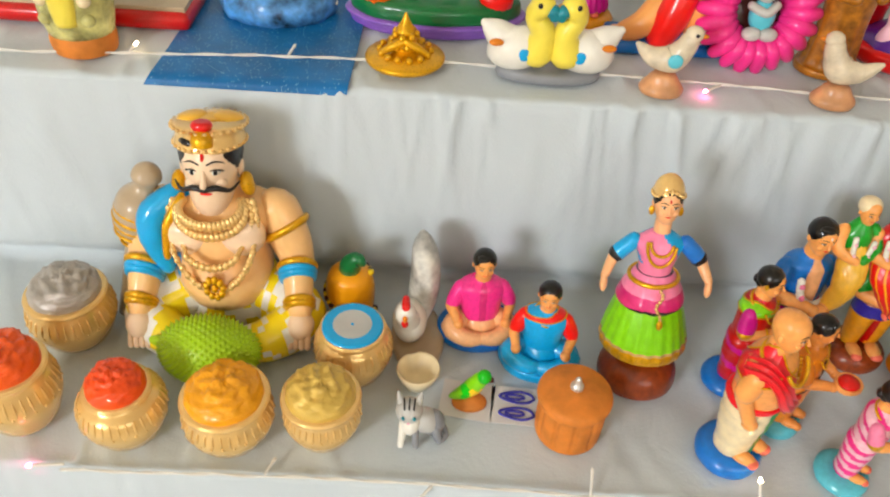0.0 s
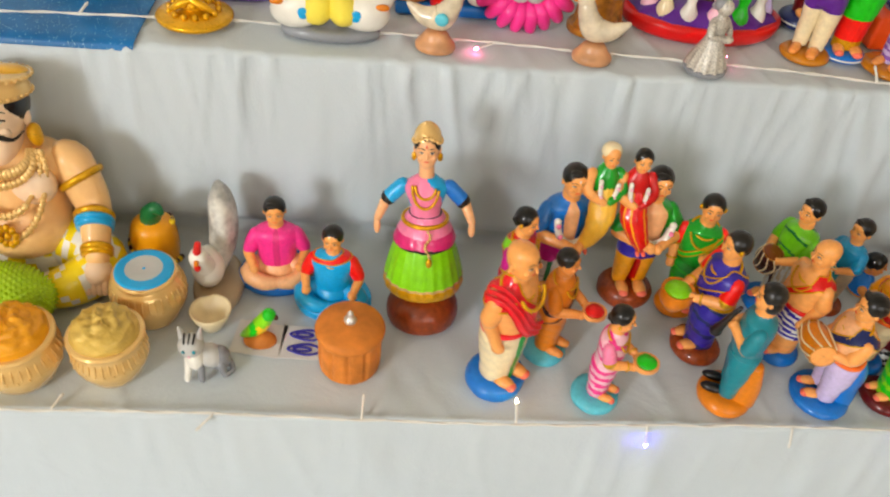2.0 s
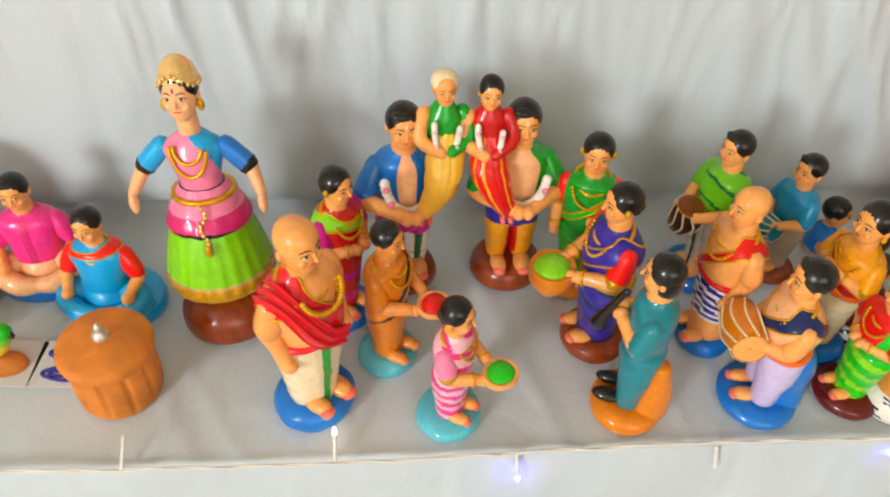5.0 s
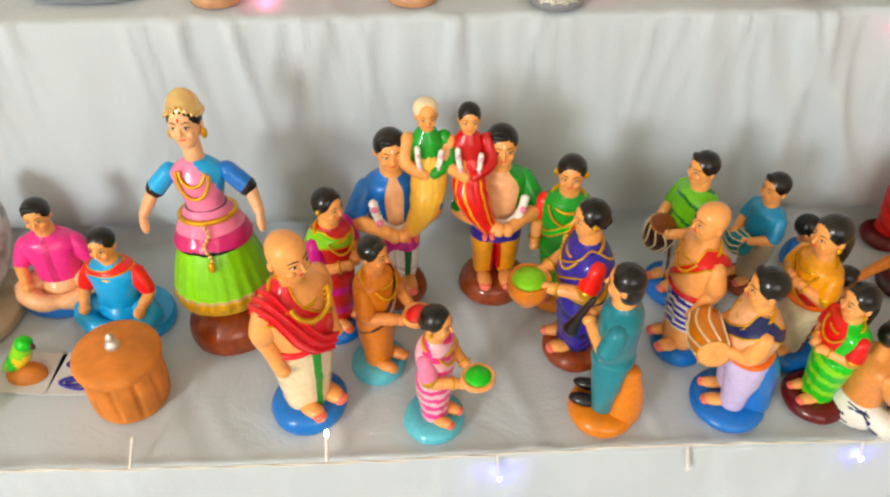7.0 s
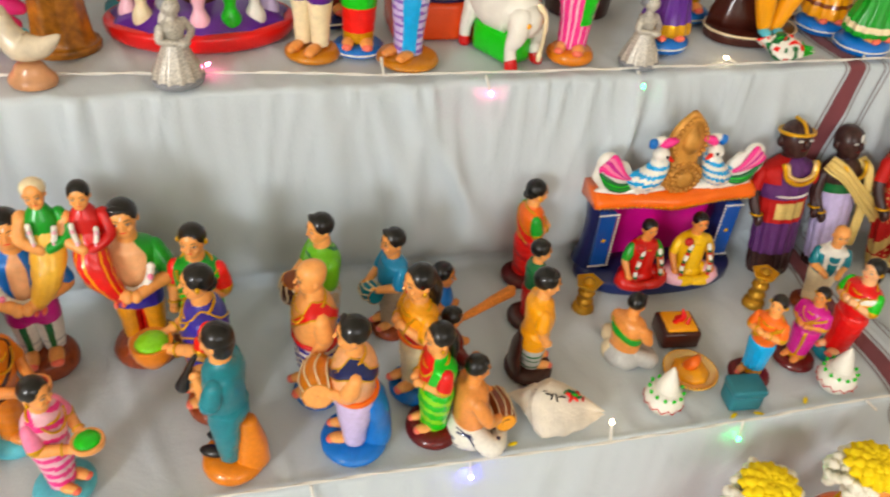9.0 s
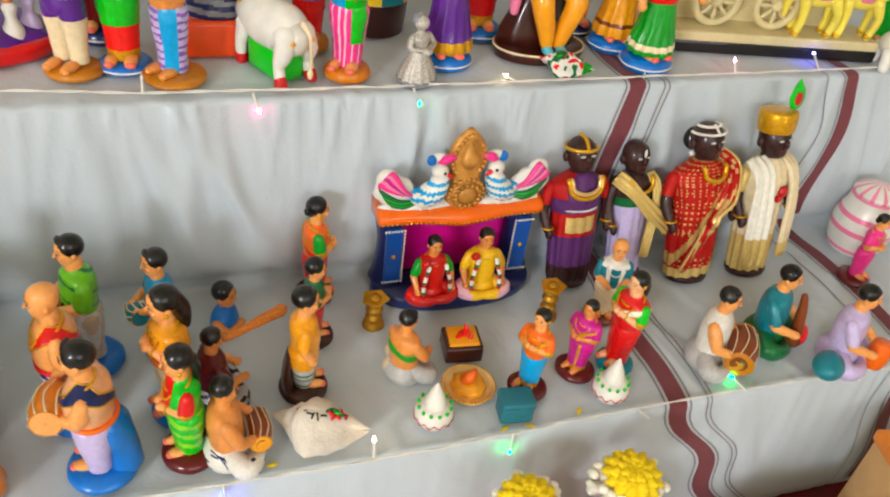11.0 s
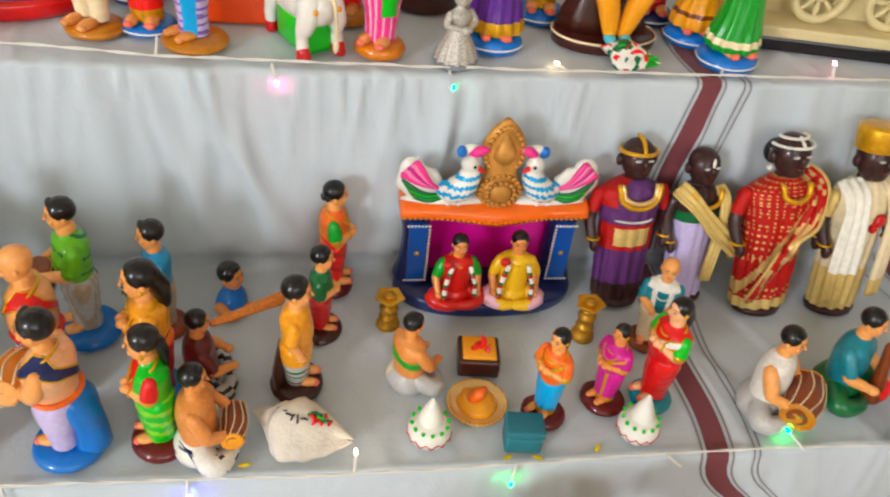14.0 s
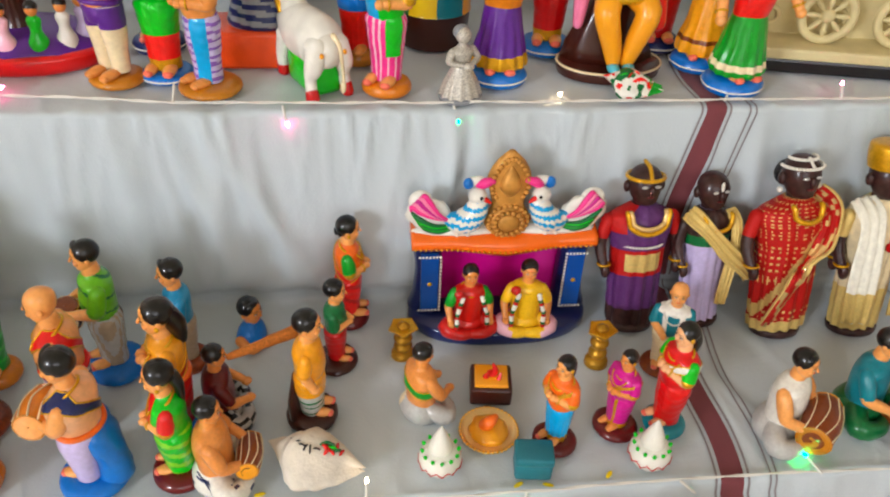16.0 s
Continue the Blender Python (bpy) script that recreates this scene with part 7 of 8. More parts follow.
t = thing("petal_ring", pose(0.572, 0.400, U, -16, 0, 0), "pink petal ring round a small pale baby figure", "figurine")
RC = 0.066
for i in range(22):
    a = 2 * math.pi * i / 22
    d = Vector((math.cos(a), 0, math.sin(a)))
    s = Sculpt().tube([Vector((0, 0, RC)) + d * 0.030, Vector((0, -0.012, RC)) + d * 0.046, Vector((0, -0.002, RC)) + d * 0.0645], [0.0065, 0.0105, 0.0075], "pink", n=12)
    part("petal", s, t)
part("backing", Sculpt().tube(ring_points(0.045, 0, 30), 0.011, "magenta", n=12, closed=True), t, "magenta ring backing", m4=Matrix.Translation((0, 0.006, RC)) @ Matrix.Rotation(radians(90), 4, "X"))
part("disc", Sculpt().ell((0, 0.006, RC), (0.040, 0.004, 0.040), "dark_brown"), t, "dark centre")
part("baby_figure", Sculpt().ell((0, -0.012, RC - 0.004), (0.015, 0.010, 0.018), "aqua").ell((0, -0.014, RC + 0.020), (0.010, 0.010, 0.011), "pale_grey").ell((-0.009, -0.016, RC - 0.024), (0.011, 0.010, 0.008), "pale_grey").ell((0.009, -0.016, RC - 0.024), (0.011, 0.010, 0.008), "pale_grey").tube([(-0.014, -0.014, RC + 0.006), (0.0, -0.024, RC), (0.012, -0.018, RC + 0.008)], 0.005, "pale_grey"), t, "pale blue baby shape")

paint("tan_wood", "a8703a", rough=0.35, var=0.3, scale=50)
s = Sculpt()
s.loft([(0, 0.20, 0.17), (0.04, 0.20, 0.17), (0.07, 0.16, 0.13), (0.3, 0.14, 0.12), (0.45, 0.15, 0.12), (0.6, 0.15, 0.12), (0.70, 0.17, 0.11), (0.74, 0.09, 0.08), (0.79, 0.05, 0.05)], "tan_wood", n=40, pleat=(9, 0.06, 0.05, 0.45))
for sx in (-1, 1):
    s.tube([(sx * 0.16, 0, 0.68), (sx * 0.20, -0.03, 0.54), (sx * 0.08, -0.14, 0.50)], [0.05, 0.045, 0.035], "tan_wood")
s.ell((0, 0, 0.88), (0.095, 0.09, 0.115), "tan_wood").loft([(0.94, 0.085, 0.08), (0.99, 0.07, 0.07), (1.04, 0.02, 0.02)], "tan_wood")
solid("carved_figure", s, pose(0.668, 0.415, U, 0, 0, 12) @ Matrix.Scale(0.19, 4), "tan carved wooden standing figure", "statue")
t = thing("sky_bowl", pose(0.735, 0.50, U), "small red and blue pedestal bowl", "bowl")
part("foot", Sculpt().loft([(0, 0.030, 0.030), (0.012, 0.032, 0.032), (0.022, 0.020, 0.020)], "teal", n=28), t, "teal foot")
part("cup", Sculpt().loft([(0.02, 0.020, 0.020), (0.05, 0.022, 0.022), (0.08, 0.030, 0.030), (0.082, 0.002, 0.002)], "red", n=28), t, "red cup")

t = thing("dance_circle", pose(0.812, 0.450, U), "red oval tray with tiny dancers on purple ground", "figurine set")
part("rim", Sculpt().loft([(0, 0.098, 0.062), (0.006, 0.104, 0.067), (0.018, 0.106, 0.068), (0.022, 0.098, 0.061), (0.019, 0.09, 0.055)], "red", n=52), t, "glossy red rim")
part("ground", Sculpt().loft([(0.012, 0.094, 0.058), (0.022, 0.096, 0.060), (0.036, 0.070, 0.042), (0.040, 0.002, 0.002)], "purple", n=44, pleat=(11, 0.05, 0.01, 0.036)), t, "purple ground")
for i, m in enumerate(("pale_pink", "cream", "white", "pale_pink", "leaf", "white", "lilac")):
    a = math.radians(195 + i * 25)
    x, y = 0.078 * math.cos(a), 0.046 * math.sin(a)
    s = Sculpt().loft([(0.024, 0.012, 0.011, x, y), (0.034, 0.011, 0.010, x, y), (0.046, 0.006, 0.006, x, y), (0.058, 0.008, 0.006, x, y), (0.064, 0.003, 0.003, x, y)], m, n=16)
    s.ell((x, y, 0.070), (0.007, 0.007, 0.008), "skin_deep", n=10, k=8).ell((x, y + 0.001, 0.073), (0.0075, 0.0075, 0.007), "hair", n=10, k=8)
    part("tiny_dancer", s, t, "tiny dancer in pale dress")
part("pillar", Sculpt().loft([(0.03, 0.022, 0.022), (0.06, 0.014, 0.014), (0.12, 0.016, 0.016), (0.13, 0.002, 0.002)], "dark_brown", n=20), t, "dark central pillar")


def silver_lady(x, y, yaw, h):
    s = Sculpt()
    s.loft([(0, 0.24, 0.22), (0.05, 0.25, 0.23), (0.07, 0.235, 0.215)], "grey", n=36)
    s.loft([(0.06, 0.235, 0.215), (0.2, 0.20, 0.18), (0.38, 0.13, 0.12), (0.48, 0.10, 0.09), (0.56, 0.11, 0.09), (0.66, 0.13, 0.09), (0.72, 0.06, 0.05), (0.77, 0.04, 0.04)], "pewter", n=44, pleat=(13, 0.06, 0.05, 0.42))
    for sx in (-1, 1):
        s.tube([(sx * 0.12, 0, 0.66), (sx * 0.17, -0.04, 0.54), (sx * 0.05, -0.13, 0.52)], [0.045, 0.04, 0.03], "pewter")
    s.ell((0, -0.01, 0.86), (0.085, 0.085, 0.105), "pewter").ell((0, 0.035, 0.89), (0.095, 0.08, 0.095), "grey").ell((0, 0.10, 0.84), (0.05, 0.04, 0.05), "grey")
    s.ell((0.0, -0.14, 0.50), (0.07, 0.06, 0.05), "pewter")
    solid("silver_statuette", s, pose(x, y, U, 0, 0, yaw) @ Matrix.Diagonal((h * 1.22, h * 1.22, h, 1)), "small silver-grey statuette in pleated skirt", "statue", "silver statuettes")


silver_lady(0.787, 0.330, 40, 0.092)
silver_lady(1.309, 0.332, 25, 0.084)

standing("clay villager with purple waist cloth", 0.930, 0.378, 0.19, -35, base=("tan", 0.031), lower=lambda a, p: "purple" if p[2] > 0.34 else "cream", lower_kind="pants", top="skin_deep", skin="skin_deep", hair="short", arms="front", belt="purple", base_h=0.06, **UP)
standing("clay woman in bright green sari and red skirt", 0.983, 0.388, 0.19, -10, base=("blue", 0.030), lower=lambda a, p: "leaf" if p[2] > 0.28 else ("gold" if p[2] < 0.14 else "scarlet"), top="leaf", sleeve="leaf", hair="bun", arms="front", base_h=0.06, **UP)
standing("clay farmer with blue belt and striped cloth", 1.034, 0.356, 0.18, -50, base=("tan", 0.036), lower=lambda a, p: "sky_blue" if abs(a - 40) < 28 else ("violet" if math.sin(p[2] * 130 + math.radians(a)) > 0.2 else "lilac"), top=lambda a, p: "sky_blue" if 0.53 < p[2] < 0.63 else "skin_deep", skin="skin_deep", hair="long", arms="front", base_h=0.06, **UP)
standing("clay woman in dark red robe standing behind", 0.960, 0.470, 0.19, 0, base=("navy", 0.032), lower="maroon", top="crimson", sleeve="crimson", hair="bun", arms="front", **UP)

t = thing("toy_well", pose(1.090, 0.440, U), "orange brick block with a grey-blue rippled heap", "toy model")
part("block", Sculpt().box((0, 0, 0.022), (0.125, 0.07, 0.044), "heap_red", bevel=0.12), t, "orange-red block")
part("rippled_mound", Sculpt().loft([(0.042, 0.040, 0.028), (0.05, 0.042, 0.030), (0.07, 0.036, 0.026), (0.10, 0.030, 0.022), (0.105, 0.002, 0.002)], lambda a, p: "grey" if math.sin(p[2] * 520 + math.radians(a) * 2) > 0 else "navy", n=40, sub=9), t, "grey-blue ripples")

s = Sculpt()
s.tube([(0, -0.030, 0.062), (0, -0.016, 0.068), (0, 0.020, 0.066), (0, 0.050, 0.070)], [0.026, 0.033, 0.034, 0.028], "white", n=28, sub=8)
for sx in (-1, 1):
    s.tube([(sx * 0.015, -0.034, 0.068), (sx * 0.022, -0.038, 0.046), (sx * 0.025, -0.032, 0.028), (sx * 0.026, -0.036, 0.010)], [0.017, 0.013, 0.008, 0.0085], "white", n=16)
    s.tube([(sx * 0.026, -0.036, 0.012), (sx * 0.026, -0.038, 0.003)], [0.009, 0.0095], "crimson", n=12)
    s.tube([(sx * 0.018, 0.050, 0.056), (sx * 0.022, 0.056, 0.030), (sx * 0.022, 0.058, 0.010)], [0.014, 0.009, 0.008], "white", n=14)
    s.tube([(sx * 0.022, 0.058, 0.012), (sx * 0.022, 0.057, 0.003)], 0.009, "crimson", n=12)
    s.tube([(sx * 0.010, 0.072, 0.122), (sx * 0.024, 0.070, 0.136), (sx * 0.024, 0.066, 0.152)], [0.005, 0.004, 0.0015], "cream", n=10)
    s.ell((sx * 0.026, 0.066, 0.110), (0.015, 0.006, 0.008), "white", rot=(0, sx * 20, 0))
    s.ell((sx * 0.017, -0.052, 0.064), (0.0035, 0.003, 0.0035), "amber", n=8, k=6)
s.box((0, 0.006, 0.022), (0.046, 0.076, 0.044), "leaf", bevel=0.2)
s.tube([(0, 0.046, 0.076), (0, 0.062, 0.094), (0, 0.072, 0.110)], [0.024, 0.018, 0.017], "white", n=18)
s.tube([(0, 0.076, 0.112), (0, 0.096, 0.100)], [0.015, 0.010], "white", n=14)
s.tube([(0.002, -0.050, 0.086), (0.006, -0.060, 0.074), (0.010, -0.058, 0.044), (0.012, -0.054, 0.024)], [0.004, 0.0028, 0.0024, 0.0022], "cream", n=10).ell((0.012, -0.053, 0.018), (0.004, 0.004, 0.009), "cream", n=10, k=8)
for k in range(5):
    s.tube([(0.020 * math.sin(a), 0.052 + 0.004 * k + 0.005 * math.cos(a), 0.078 + 0.004 * k + 0.021 * math.cos(a)) for a in np.arange(0, 6.28, 0.5)], 0.0022, "gold", n=6, closed=True)
s.mould(0.0012, 45.0)
solid("toy_cow", s, pose(1.150, 0.362, U, 0, 0, 28) @ Matrix.Diagonal((0.80, 0.86, 0.86, 1)), "white clay cow standing on a green block", "cow figurine")

standing("clay figure in red and orange behind the cow", 1.196, 0.432, 0.18, -20, base=("tan", 0.026), lower=lambda a, p: "blue" if 0.36 < p[2] < 0.44 else "scarlet", top="skin_deep", skin="skin_deep", hair="short", arms="front", **UP)
standing("clay woman in pink skirt with light green drape", 1.228, 0.350, 0.185, -28, base=("ochre", 0.028), lower=lambda a, p: "leaf" if (20 < a < 75 and p[2] > 0.25) else ("pale_pink" if math.sin(math.radians(a) * 14) > 0.7 else "pink"), top=lambda a, p: "leaf" if a > 0 else "sky_blue", sleeve="leaf", hair="bun", arms=("chest", "front"), base_h=0.08, **UP)
t = thing("painted_drum_pot", pose(1.292, 0.495, U), "dark brown pot with teal and yellow panels", "pot")
part("pot_foot", Sculpt().loft([(0, 0.042, 0.042), (0.02, 0.044, 0.044), (0.045, 0.046, 0.046)], "dark_brown", n=32), t)
part("pot_wall", Sculpt().loft([(0.044, 0.047, 0.047), (0.05, 0.046, 0.046), (0.09, 0.044, 0.044), (0.12, 0.034, 0.034), (0.122, 0.002, 0.002)], lambda a, p: ("teal", "amber", "deep_green", "yellow")[int((a + 180) // 45) % 4], n=48), t, "teal and yellow panels")
standing("clay woman in purple pleated skirt on blue base", 1.358, 0.376, 0.195, -5, base=("blue", 0.034), lower=lambda a, p: "gold" if p[2] < 0.20 else "purple", lower_kind="bell", top="ochre", sleeve="ochre", hair="bun", arms="front", pleat=14, base_h=0.09, **UP)
standing("clay woman in red dress on a blue base", 1.432, 0.462, 0.195, -12, base=("blue", 0.034), lower=lambda a, p: "gold" if p[2] < 0.15 else "red", top="red", sleeve="red", hair="bun", arms="front", base_h=0.08, **UP)
s = Sculpt()
s.loft([(0, 0.062, 0.042), (0.010, 0.064, 0.044), (0.014, 0.060, 0.041)], "dark_brown", n=40)
rows = []
for z, k in ((0.012, 0.94), (0.03, 0.86), (0.055, 0.70), (0.08, 0.55), (0.10, 0.3), (0.102, 0.02)):
    rows.append([(0.060 * k * math.cos(a) * (1 + 0.12 * noise.noise(Vector((math.cos(a) * 2, math.sin(a) * 2, z * 40)))), 0.012 + 0.032 * k * math.sin(a), z) for a in (2 * math.pi * j / 40 for j in range(40))])
s.grid(rows, "dark_brown")
s.tube(ring_points(0.0635, 0.013, 30, ry=0.0435), 0.0015, "cream", n=6, closed=True)
for sx in (-1, 1):
    s.tube([(sx * 0.012, -0.010, 0.100), (sx * 0.024, -0.034, 0.085), (sx * 0.014, -0.036, 0.050), (sx * 0.008, -0.036, 0.026)], [0.016, 0.015, 0.012, 0.008], "amber", n=14)
    s.ell((sx * 0.009, -0.042, 0.022), (0.007, 0.012, 0.006), "aqua")
    s.tube([(sx * 0.026, 0, 0.142), (sx * 0.036, -0.014, 0.120), (sx * 0.014, -0.030, 0.135)], [0.010, 0.009, 0.007], "aqua")
s.tube([(0.02, -0.03, 0.098), (0, -0.036, 0.100), (-0.02, -0.03, 0.098)], 0.006, "gold")
s.loft([(0.095, 0.022, 0.018), (0.12, 0.022, 0.016), (0.145, 0.026, 0.015), (0.155, 0.012, 0.012)], "aqua", n=24)
s.tube([(0.026, 0.006, 0.148), (0.044, 0.004, 0.100), (0.050, -0.004, 0.060)], [0.008, 0.012, 0.010], "scarlet", n=12).tube([(-0.040, 0.0, 0.150), (-0.044, -0.002, 0.100), (-0.046, -0.004, 0.060)], [0.010, 0.010, 0.006], "rose", n=12)
head(s, (0, -0.006, 0.180), 0.024, "aqua", "bun")
solid("flute_player_doll", s, pose(1.496, 0.400, U, 0, 0, 2), "pale blue clay doll in yellow trousers on brown rock", "doll", "dolls on the upper step")
def flowered(a, p):
    v = noise.noise(Vector((p[0] * 90, p[1] * 90, p[2] * 90)))
    return "green" if p[0] > 0.022 else "deep_green" if v > 0.22 else "scarlet" if v < -0.28 else "white"


conch("small white shell painted with green and red flowers", 1.508, 0.336, 0.066, -34, (flowered, [(0.34, 1.9, 0.06, "deep_green"), (0.44, 1.7, 0.05, "deep_green"), (0.40, 2.2, 0.05, "leaf"), (0.54, 1.6, 0.045, "scarlet"), (0.50, 2.1, 0.045, "crimson"), (0.88, 1.5, 0.09, "green"), (0.80, 1.7, 0.09, "green")]), z=U)
standing("clay woman in crimson on a blue base", 1.578, 0.472, 0.19, -10, base=("navy", 0.032), lower="crimson", top="crimson", sleeve="crimson", hair="bun", arms="front", base_h=0.08, **UP)
standing("clay woman in yellow skirt on a blue base", 1.612, 0.412, 0.19, -12, base=("blue", 0.034), lower=lambda a, p: "brown" if abs(p[2] - 0.20) < 0.008 or abs(p[2] - 0.17) < 0.006 else "amber", lower_kind="bell", top="amber", sleeve="orange", hair="bun", arms="front", pleat=12, base_h=0.09, **UP)
standing("clay woman in green pleated skirt with gold hem", 1.632, 0.350, 0.195, 12, base=("blue", 0.036), lower=lambda a, p: "cream" if 0.15 < p[2] < 0.20 else "green", lower_kind="bell", top="scarlet", sleeve="pale_pink", hair="bun", arms="out", pleat=14, base_h=0.095, **UP)


def chariot():
    t = thing("carved_chariot", pose(1.845, 0.402, U, 0, 0, -11), "cream carved resin chariot panel on a dark base", "carved panel")
    part("dark_base", Sculpt().box((0, 0, 0.009), (0.34, 0.075, 0.018), "black", bevel=0.2), t, "black base edge", smooth=False)
    part("plinth", Sculpt().box((0, -0.002, 0.024), (0.335, 0.072, 0.014), "carved_resin", bevel=0.25), t, smooth=False)
    part("back_panel", Sculpt().box((-0.01, 0.022, 0.095), (0.30, 0.014, 0.135), "carved_resin", bevel=0.2), t, smooth=False)
    for cx in (-0.085, 0.005):
        wh = part("wheel", Sculpt().tube([(cx + 0.030 * math.cos(a), -0.012, 0.066 + 0.030 * math.sin(a)) for a in np.arange(0, 6.28, 0.25)], 0.0055, "carved_resin", n=10, sub=2, closed=True).ell((cx, -0.012, 0.066), (0.009, 0.008, 0.009), "carved_resin"), t)
        for i in range(8):
            a = 2 * math.pi * i / 8
            part("spoke", Sculpt().tube([(cx + 0.008 * math.cos(a), -0.012, 0.066 + 0.008 * math.sin(a)), (cx + 0.018 * math.cos(a), -0.013, 0.066 + 0.018 * math.sin(a)), (cx + 0.027 * math.cos(a), -0.012, 0.066 + 0.027 * math.sin(a))], [0.002, 0.0036, 0.002], "carved_resin", n=8), wh)
    rr = random.Random(3)
    for i in range(34):
        cx, cz = rr.uniform(-0.15, 0.13), rr.uniform(0.045, 0.15)
        k, r0 = rr.choice((-1, 1)), rr.uniform(0.008, 0.016)
        pts = [(cx + k * r0 * (1 - w / 8) * math.cos(w), 0.012, cz + r0 * (1 - w / 8) * math.sin(w)) for w in np.arange(0, 6.5, 0.6)]
        part("scroll", Sculpt().tube(pts, [0.0042 * (1 - 0.06 * j) for j in range(len(pts))], "carved_resin", n=8, sub=2), t)


chariot()


def horse(x, y, yaw, h, mat="lemon"):
    s = Sculpt()
    s.ell((0, 0, 0.058), (0.034, 0.016, 0.018), mat)
    s.tube([(0.026, 0, 0.064), (0.040, 0, 0.086), (0.046, 0, 0.100)], [0.014, 0.010, 0.009], mat, n=12)
    s.ell((0.056, 0, 0.098), (0.016, 0.007, 0.008), mat, rot=(0, 30, 0))
    for a, b, c in ((-0.024, -0.009, 0.004), (-0.020, 0.009, -0.004), (0.022, -0.009, 0.010), (0.026, 0.009, 0.002)):
        s.tube([(a, b, 0.052), (a + c, b, 0.028), (a + c * 0.4, b, 0.004)], [0.009, 0.006, 0.006], mat, n=10)
        s.ell((a + c * 0.4, b, 0.005), (0.007, 0.006, 0.005), "gold")
    s.tube([(-0.032, 0, 0.066), (-0.044, 0, 0.050), (-0.044, 0, 0.026)], [0.006, 0.007, 0.003], mat, n=10)
    s.box((0, 0, 0.066), (0.024, 0.036, 0.026), "rose", bevel=0.3)
    solid("toy_horse", s, pose(x, y, U + 0.031, 0, 0, yaw) @ Matrix.Scale(h, 4), "cream yellow clay horse with a pink saddle", "horse figurine", "toy horses")


horse(1.900, 0.372, -11, 1.0)
horse(1.965, 0.362, -11, 1.0)

s = Sculpt()
s.ell((0, 0.01, 0.030), (0.020, 0.026, 0.018), "white").ell((0.004, -0.014, 0.052), (0.015, 0.014, 0.014), "white").ell((0.004, -0.030, 0.047), (0.007, 0.009, 0.006), "white")
for sx in (-1, 1):
    s.ell((0.004 + sx * 0.013, -0.008, 0.062), (0.005, 0.004, 0.010), "grey")
    s.tube([(sx * 0.012, -0.008, 0.024), (sx * 0.013, -0.016, 0.004)], [0.008, 0.007], "white")
    s.tube([(sx * 0.013, 0.024, 0.022), (sx * 0.014, 0.024, 0.004)], [0.009, 0.007], "white")
    s.ell((0.004 + sx * 0.006, -0.027, 0.055), (0.002, 0.002, 0.002), "black")
s.ell((0.012, 0.004, 0.038), (0.010, 0.012, 0.010), "grey")
solid("toy_dog", s, pose(2.02, 0.318, U, 0, 0, -25) @ Matrix.Scale(1.05, 4), "small white and grey ceramic puppy", "dog figurine")
standing("clay woman in yellow and green at the far end", 2.055, 0.385, 0.17, -20, base=("deep_green", 0.030), lower="green", top="yellow", sleeve="yellow", hair="bun", arms="front", **UP)


# ---------------------------------------------------------------- the lower step
LOW = -RISE + 0.001


def crowned(x, y, h, yaw, label):
    """A tall doll that wears jasmine strings and one yellow bloom."""
    standing(label, x, y, h, yaw, base=("brown", 0.055), lower="scarlet", top="orange", sleeve="red", skin="skin_deep", hair="bun", arms="front", z=LOW, group="dolls on the lower step", fat=1.15)
    t = thing("jasmine_and_chrysanthemum", pose(x, y, LOW + h * 0.93, 0, 0, yaw), "white jasmine strings round a yellow chrysanthemum", "flowers")
    rr = random.Random(int(x * 100))
    s = Sculpt()
    for i in range(210):
        a = rr.uniform(0, 6.283)
        r = 0.030 + rr.uniform(-0.008, 0.010)
        c = Vector((r * math.cos(a), 0.010 + r * 0.8 * math.sin(a), rr.uniform(-0.020, 0.012)))
        s.ell(c, (0.0058, 0.0058, 0.0072), "petal_white", rot=(rr.uniform(0, 90), rr.uniform(0, 90), 0), n=6, k=4)
    o = part("jasmine_string", s, t, "white jasmine buds")
    o["kind"] = "stuff"
    bloom = part("bloom", Sculpt().ell((0, 0.006, 0.018), (0.009, 0.009, 0.009), "petal_yellow", n=12, k=8), t, "yellow chrysanthemum bloom")
    for ring, (cnt, r0, el) in enumerate(((13, 0.027, 4), (11, 0.024, 22), (9, 0.019, 42), (6, 0.013, 64))):
        for i in range(cnt):
            a = 2 * math.pi * (i + 0.5 * ring) / cnt
            e = radians(el)
            d = Vector((math.cos(a) * math.cos(e), math.sin(a) * math.cos(e), math.sin(e)))
            c = Vector((0, 0.006, 0.014))
            part("petal", Sculpt().tube([c + d * 0.004, c + d * r0 * 0.9, c + d * r0 * 1.1], [0.003, 0.0078, 0.0040], "petal_yellow", n=6, sub=2), bloom)


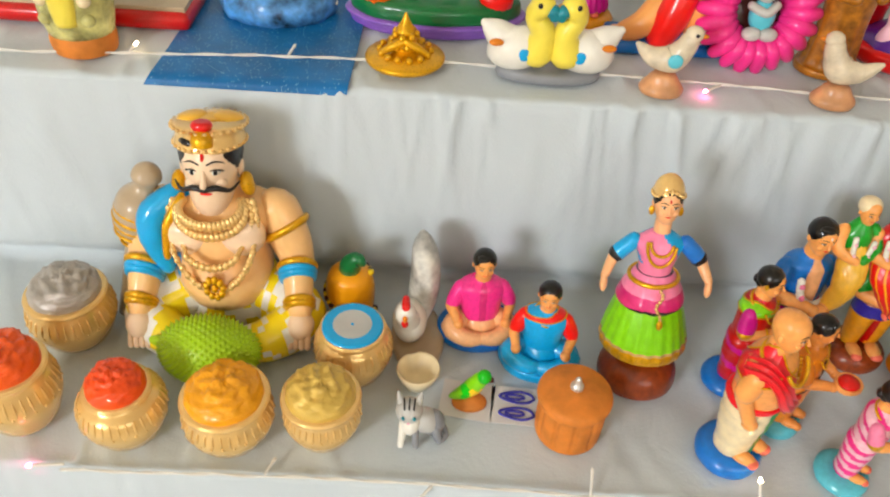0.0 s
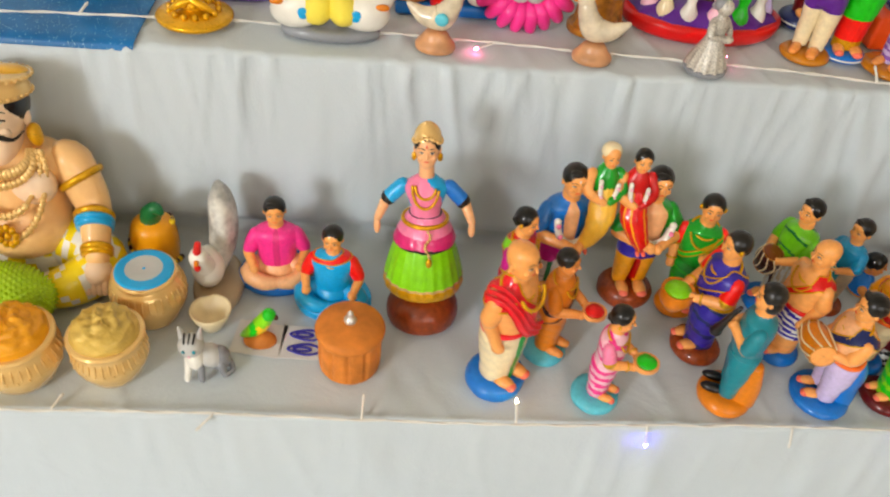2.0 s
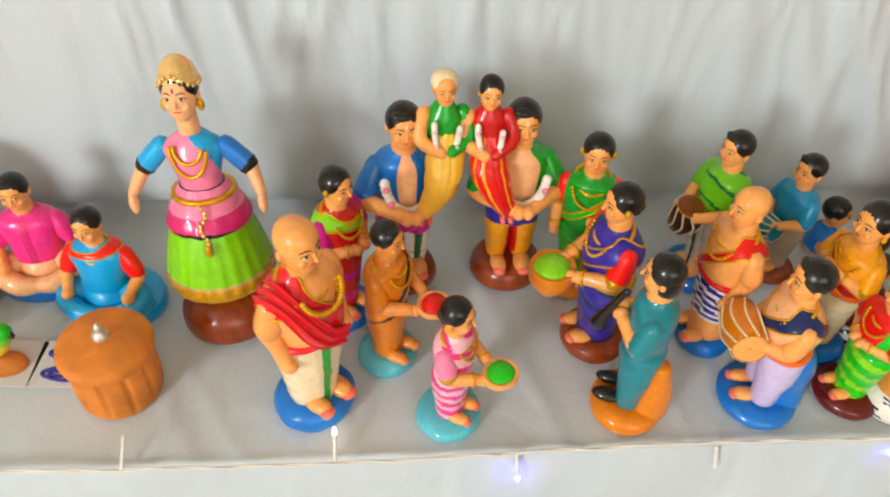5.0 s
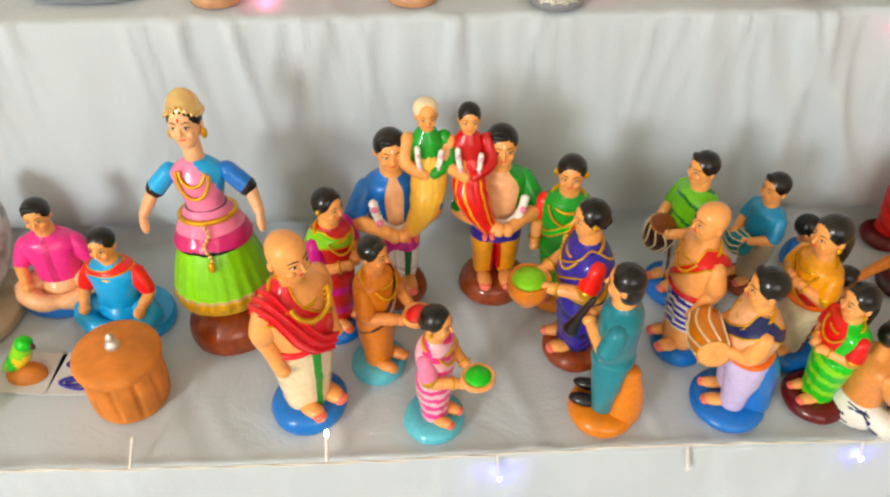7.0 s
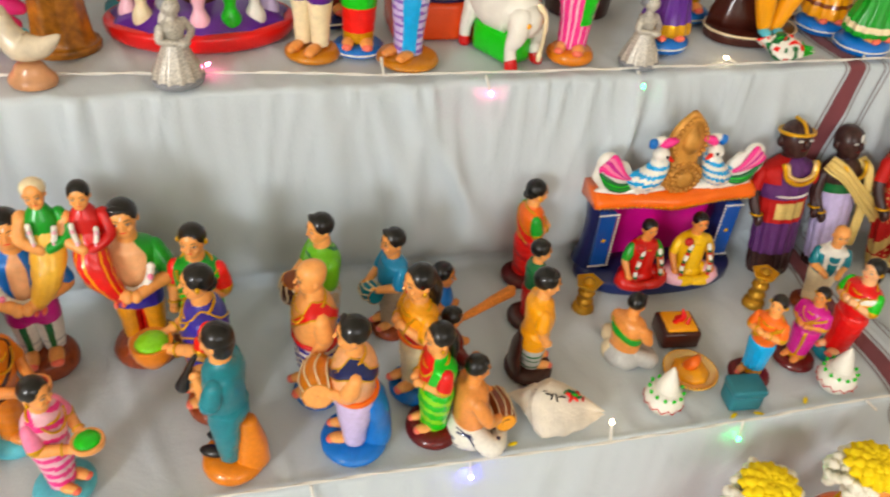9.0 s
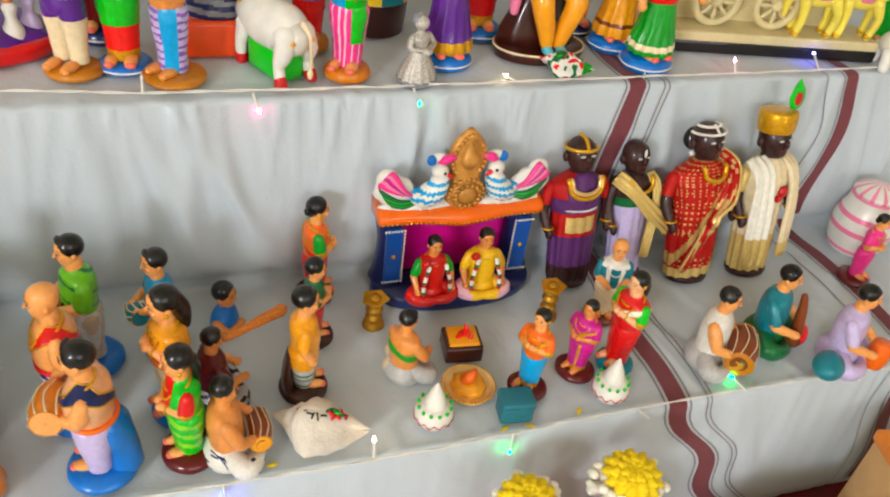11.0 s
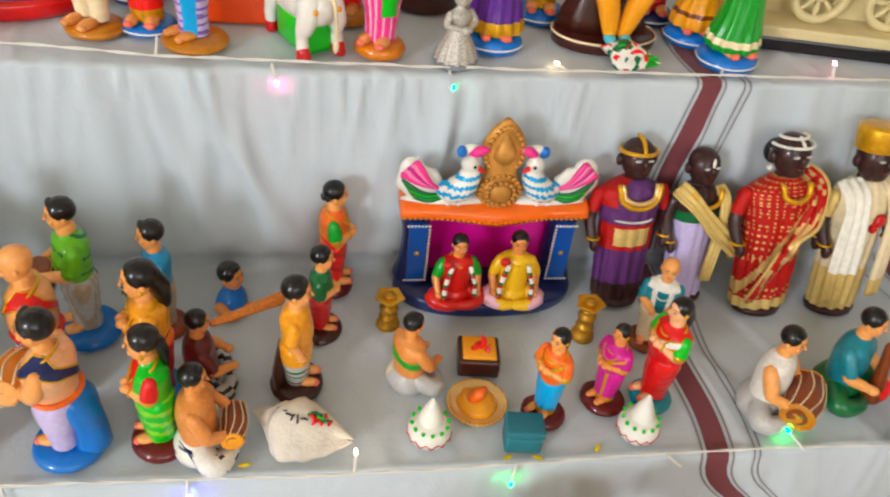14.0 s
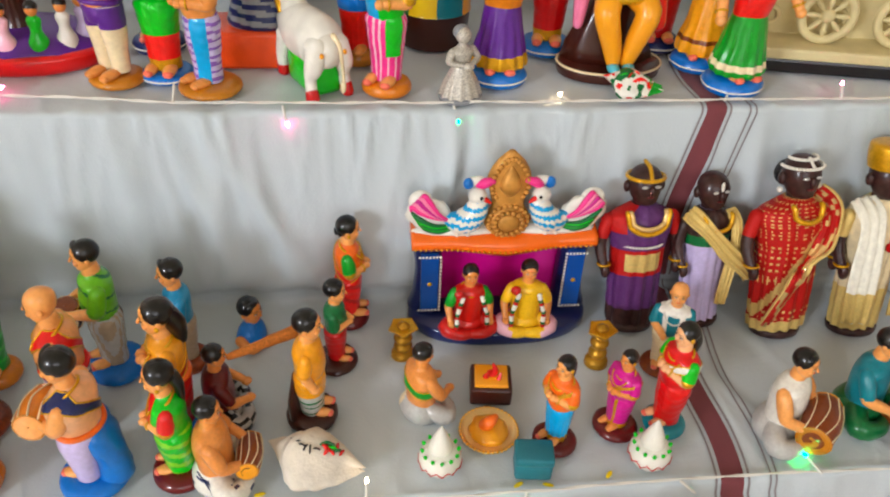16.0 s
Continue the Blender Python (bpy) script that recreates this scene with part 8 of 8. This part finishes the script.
crowned(1.340, -0.090, 0.262, 15, "tall clay doll with orange face and flower crown")
crowned(1.452, -0.096, 0.280, -10, "taller clay doll with orange face and flower crown")
# added dark bar that stands in for the dark gap at the riser's foot
t = thing("hem_gap_bar", pose(1.86, -0.045, LOW), "dark maroon bar standing in for the gap under the cloth hem", "plank")
part("gap_bar", Sculpt().box((0, 0, 0.012), (0.56, 0.07, 0.024), "maroon", bevel=0.15), t, smooth=False)
t = thing("beige_box", pose(1.895, -0.135, LOW, 0, 0, -14), "beige box with an amber lid at the end", "box")
part("box_body", Sculpt().box((0, 0, 0.105), (0.15, 0.10, 0.21), "cardboard", bevel=0.05), t, smooth=False)
part("lid", Sculpt().box((0, 0, 0.218), (0.156, 0.106, 0.018), "ochre", bevel=0.2), t, "amber lid", smooth=False)
t = thing("low_box", pose(1.72, -0.165, LOW, 0, 0, -10), "low beige box on the lower step", "box")
part("box_body", Sculpt().box((0, 0, 0.06), (0.13, 0.09, 0.12), "cardboard", bevel=0.06), t, smooth=False)
part("lid", Sculpt().box((0, 0, 0.126), (0.134, 0.094, 0.014), "cardboard", bevel=0.2), t, smooth=False)
s = Sculpt().loft([(0, 0.035, 0.035), (0.08, 0.038, 0.036), (0.13, 0.040, 0.038), (0.165, 0.028, 0.026), (0.178, 0.002, 0.002)], lambda a, p: "white" if a < 0 else "amber", n=28)
solid("clay_dome", s, pose(1.60, -0.160, LOW), "white and amber clay dome beside the low box", "figurine")
s = Sculpt().loft([(0, 0.03, 0.03), (0.12, 0.03, 0.03), (0.16, 0.02, 0.02), (0.17, 0.002, 0.002)], "green", n=20)
for i in range(16):
    a = i * 2.4
    s.ell((0.022 * math.cos(a), 0.022 * math.sin(a), 0.165 + 0.012 * (i % 3)), (0.013, 0.013, 0.011), "pink", lump=0.3, n=10, k=8)
solid("flower_posy", s, pose(1.80, -0.235, LOW), "pink flower posy in a green vase", "flowers")
for x, y, z, a in ((1.345, 0.006, 0.0015, 30), (1.375, 0.004, 0.0015, -20), (1.09, 0.012, 0.0015, 10), (1.44, 0.012, 0.0015, 50)):
    solid("fallen_petal", Sculpt().ell((0, 0, 0), (0.006, 0.0025, 0.0009), "petal_yellow", n=10, k=6), pose(x, y, z, 0, 0, a), "yellow petal fallen on the cloth", "petal", "fallen petals")
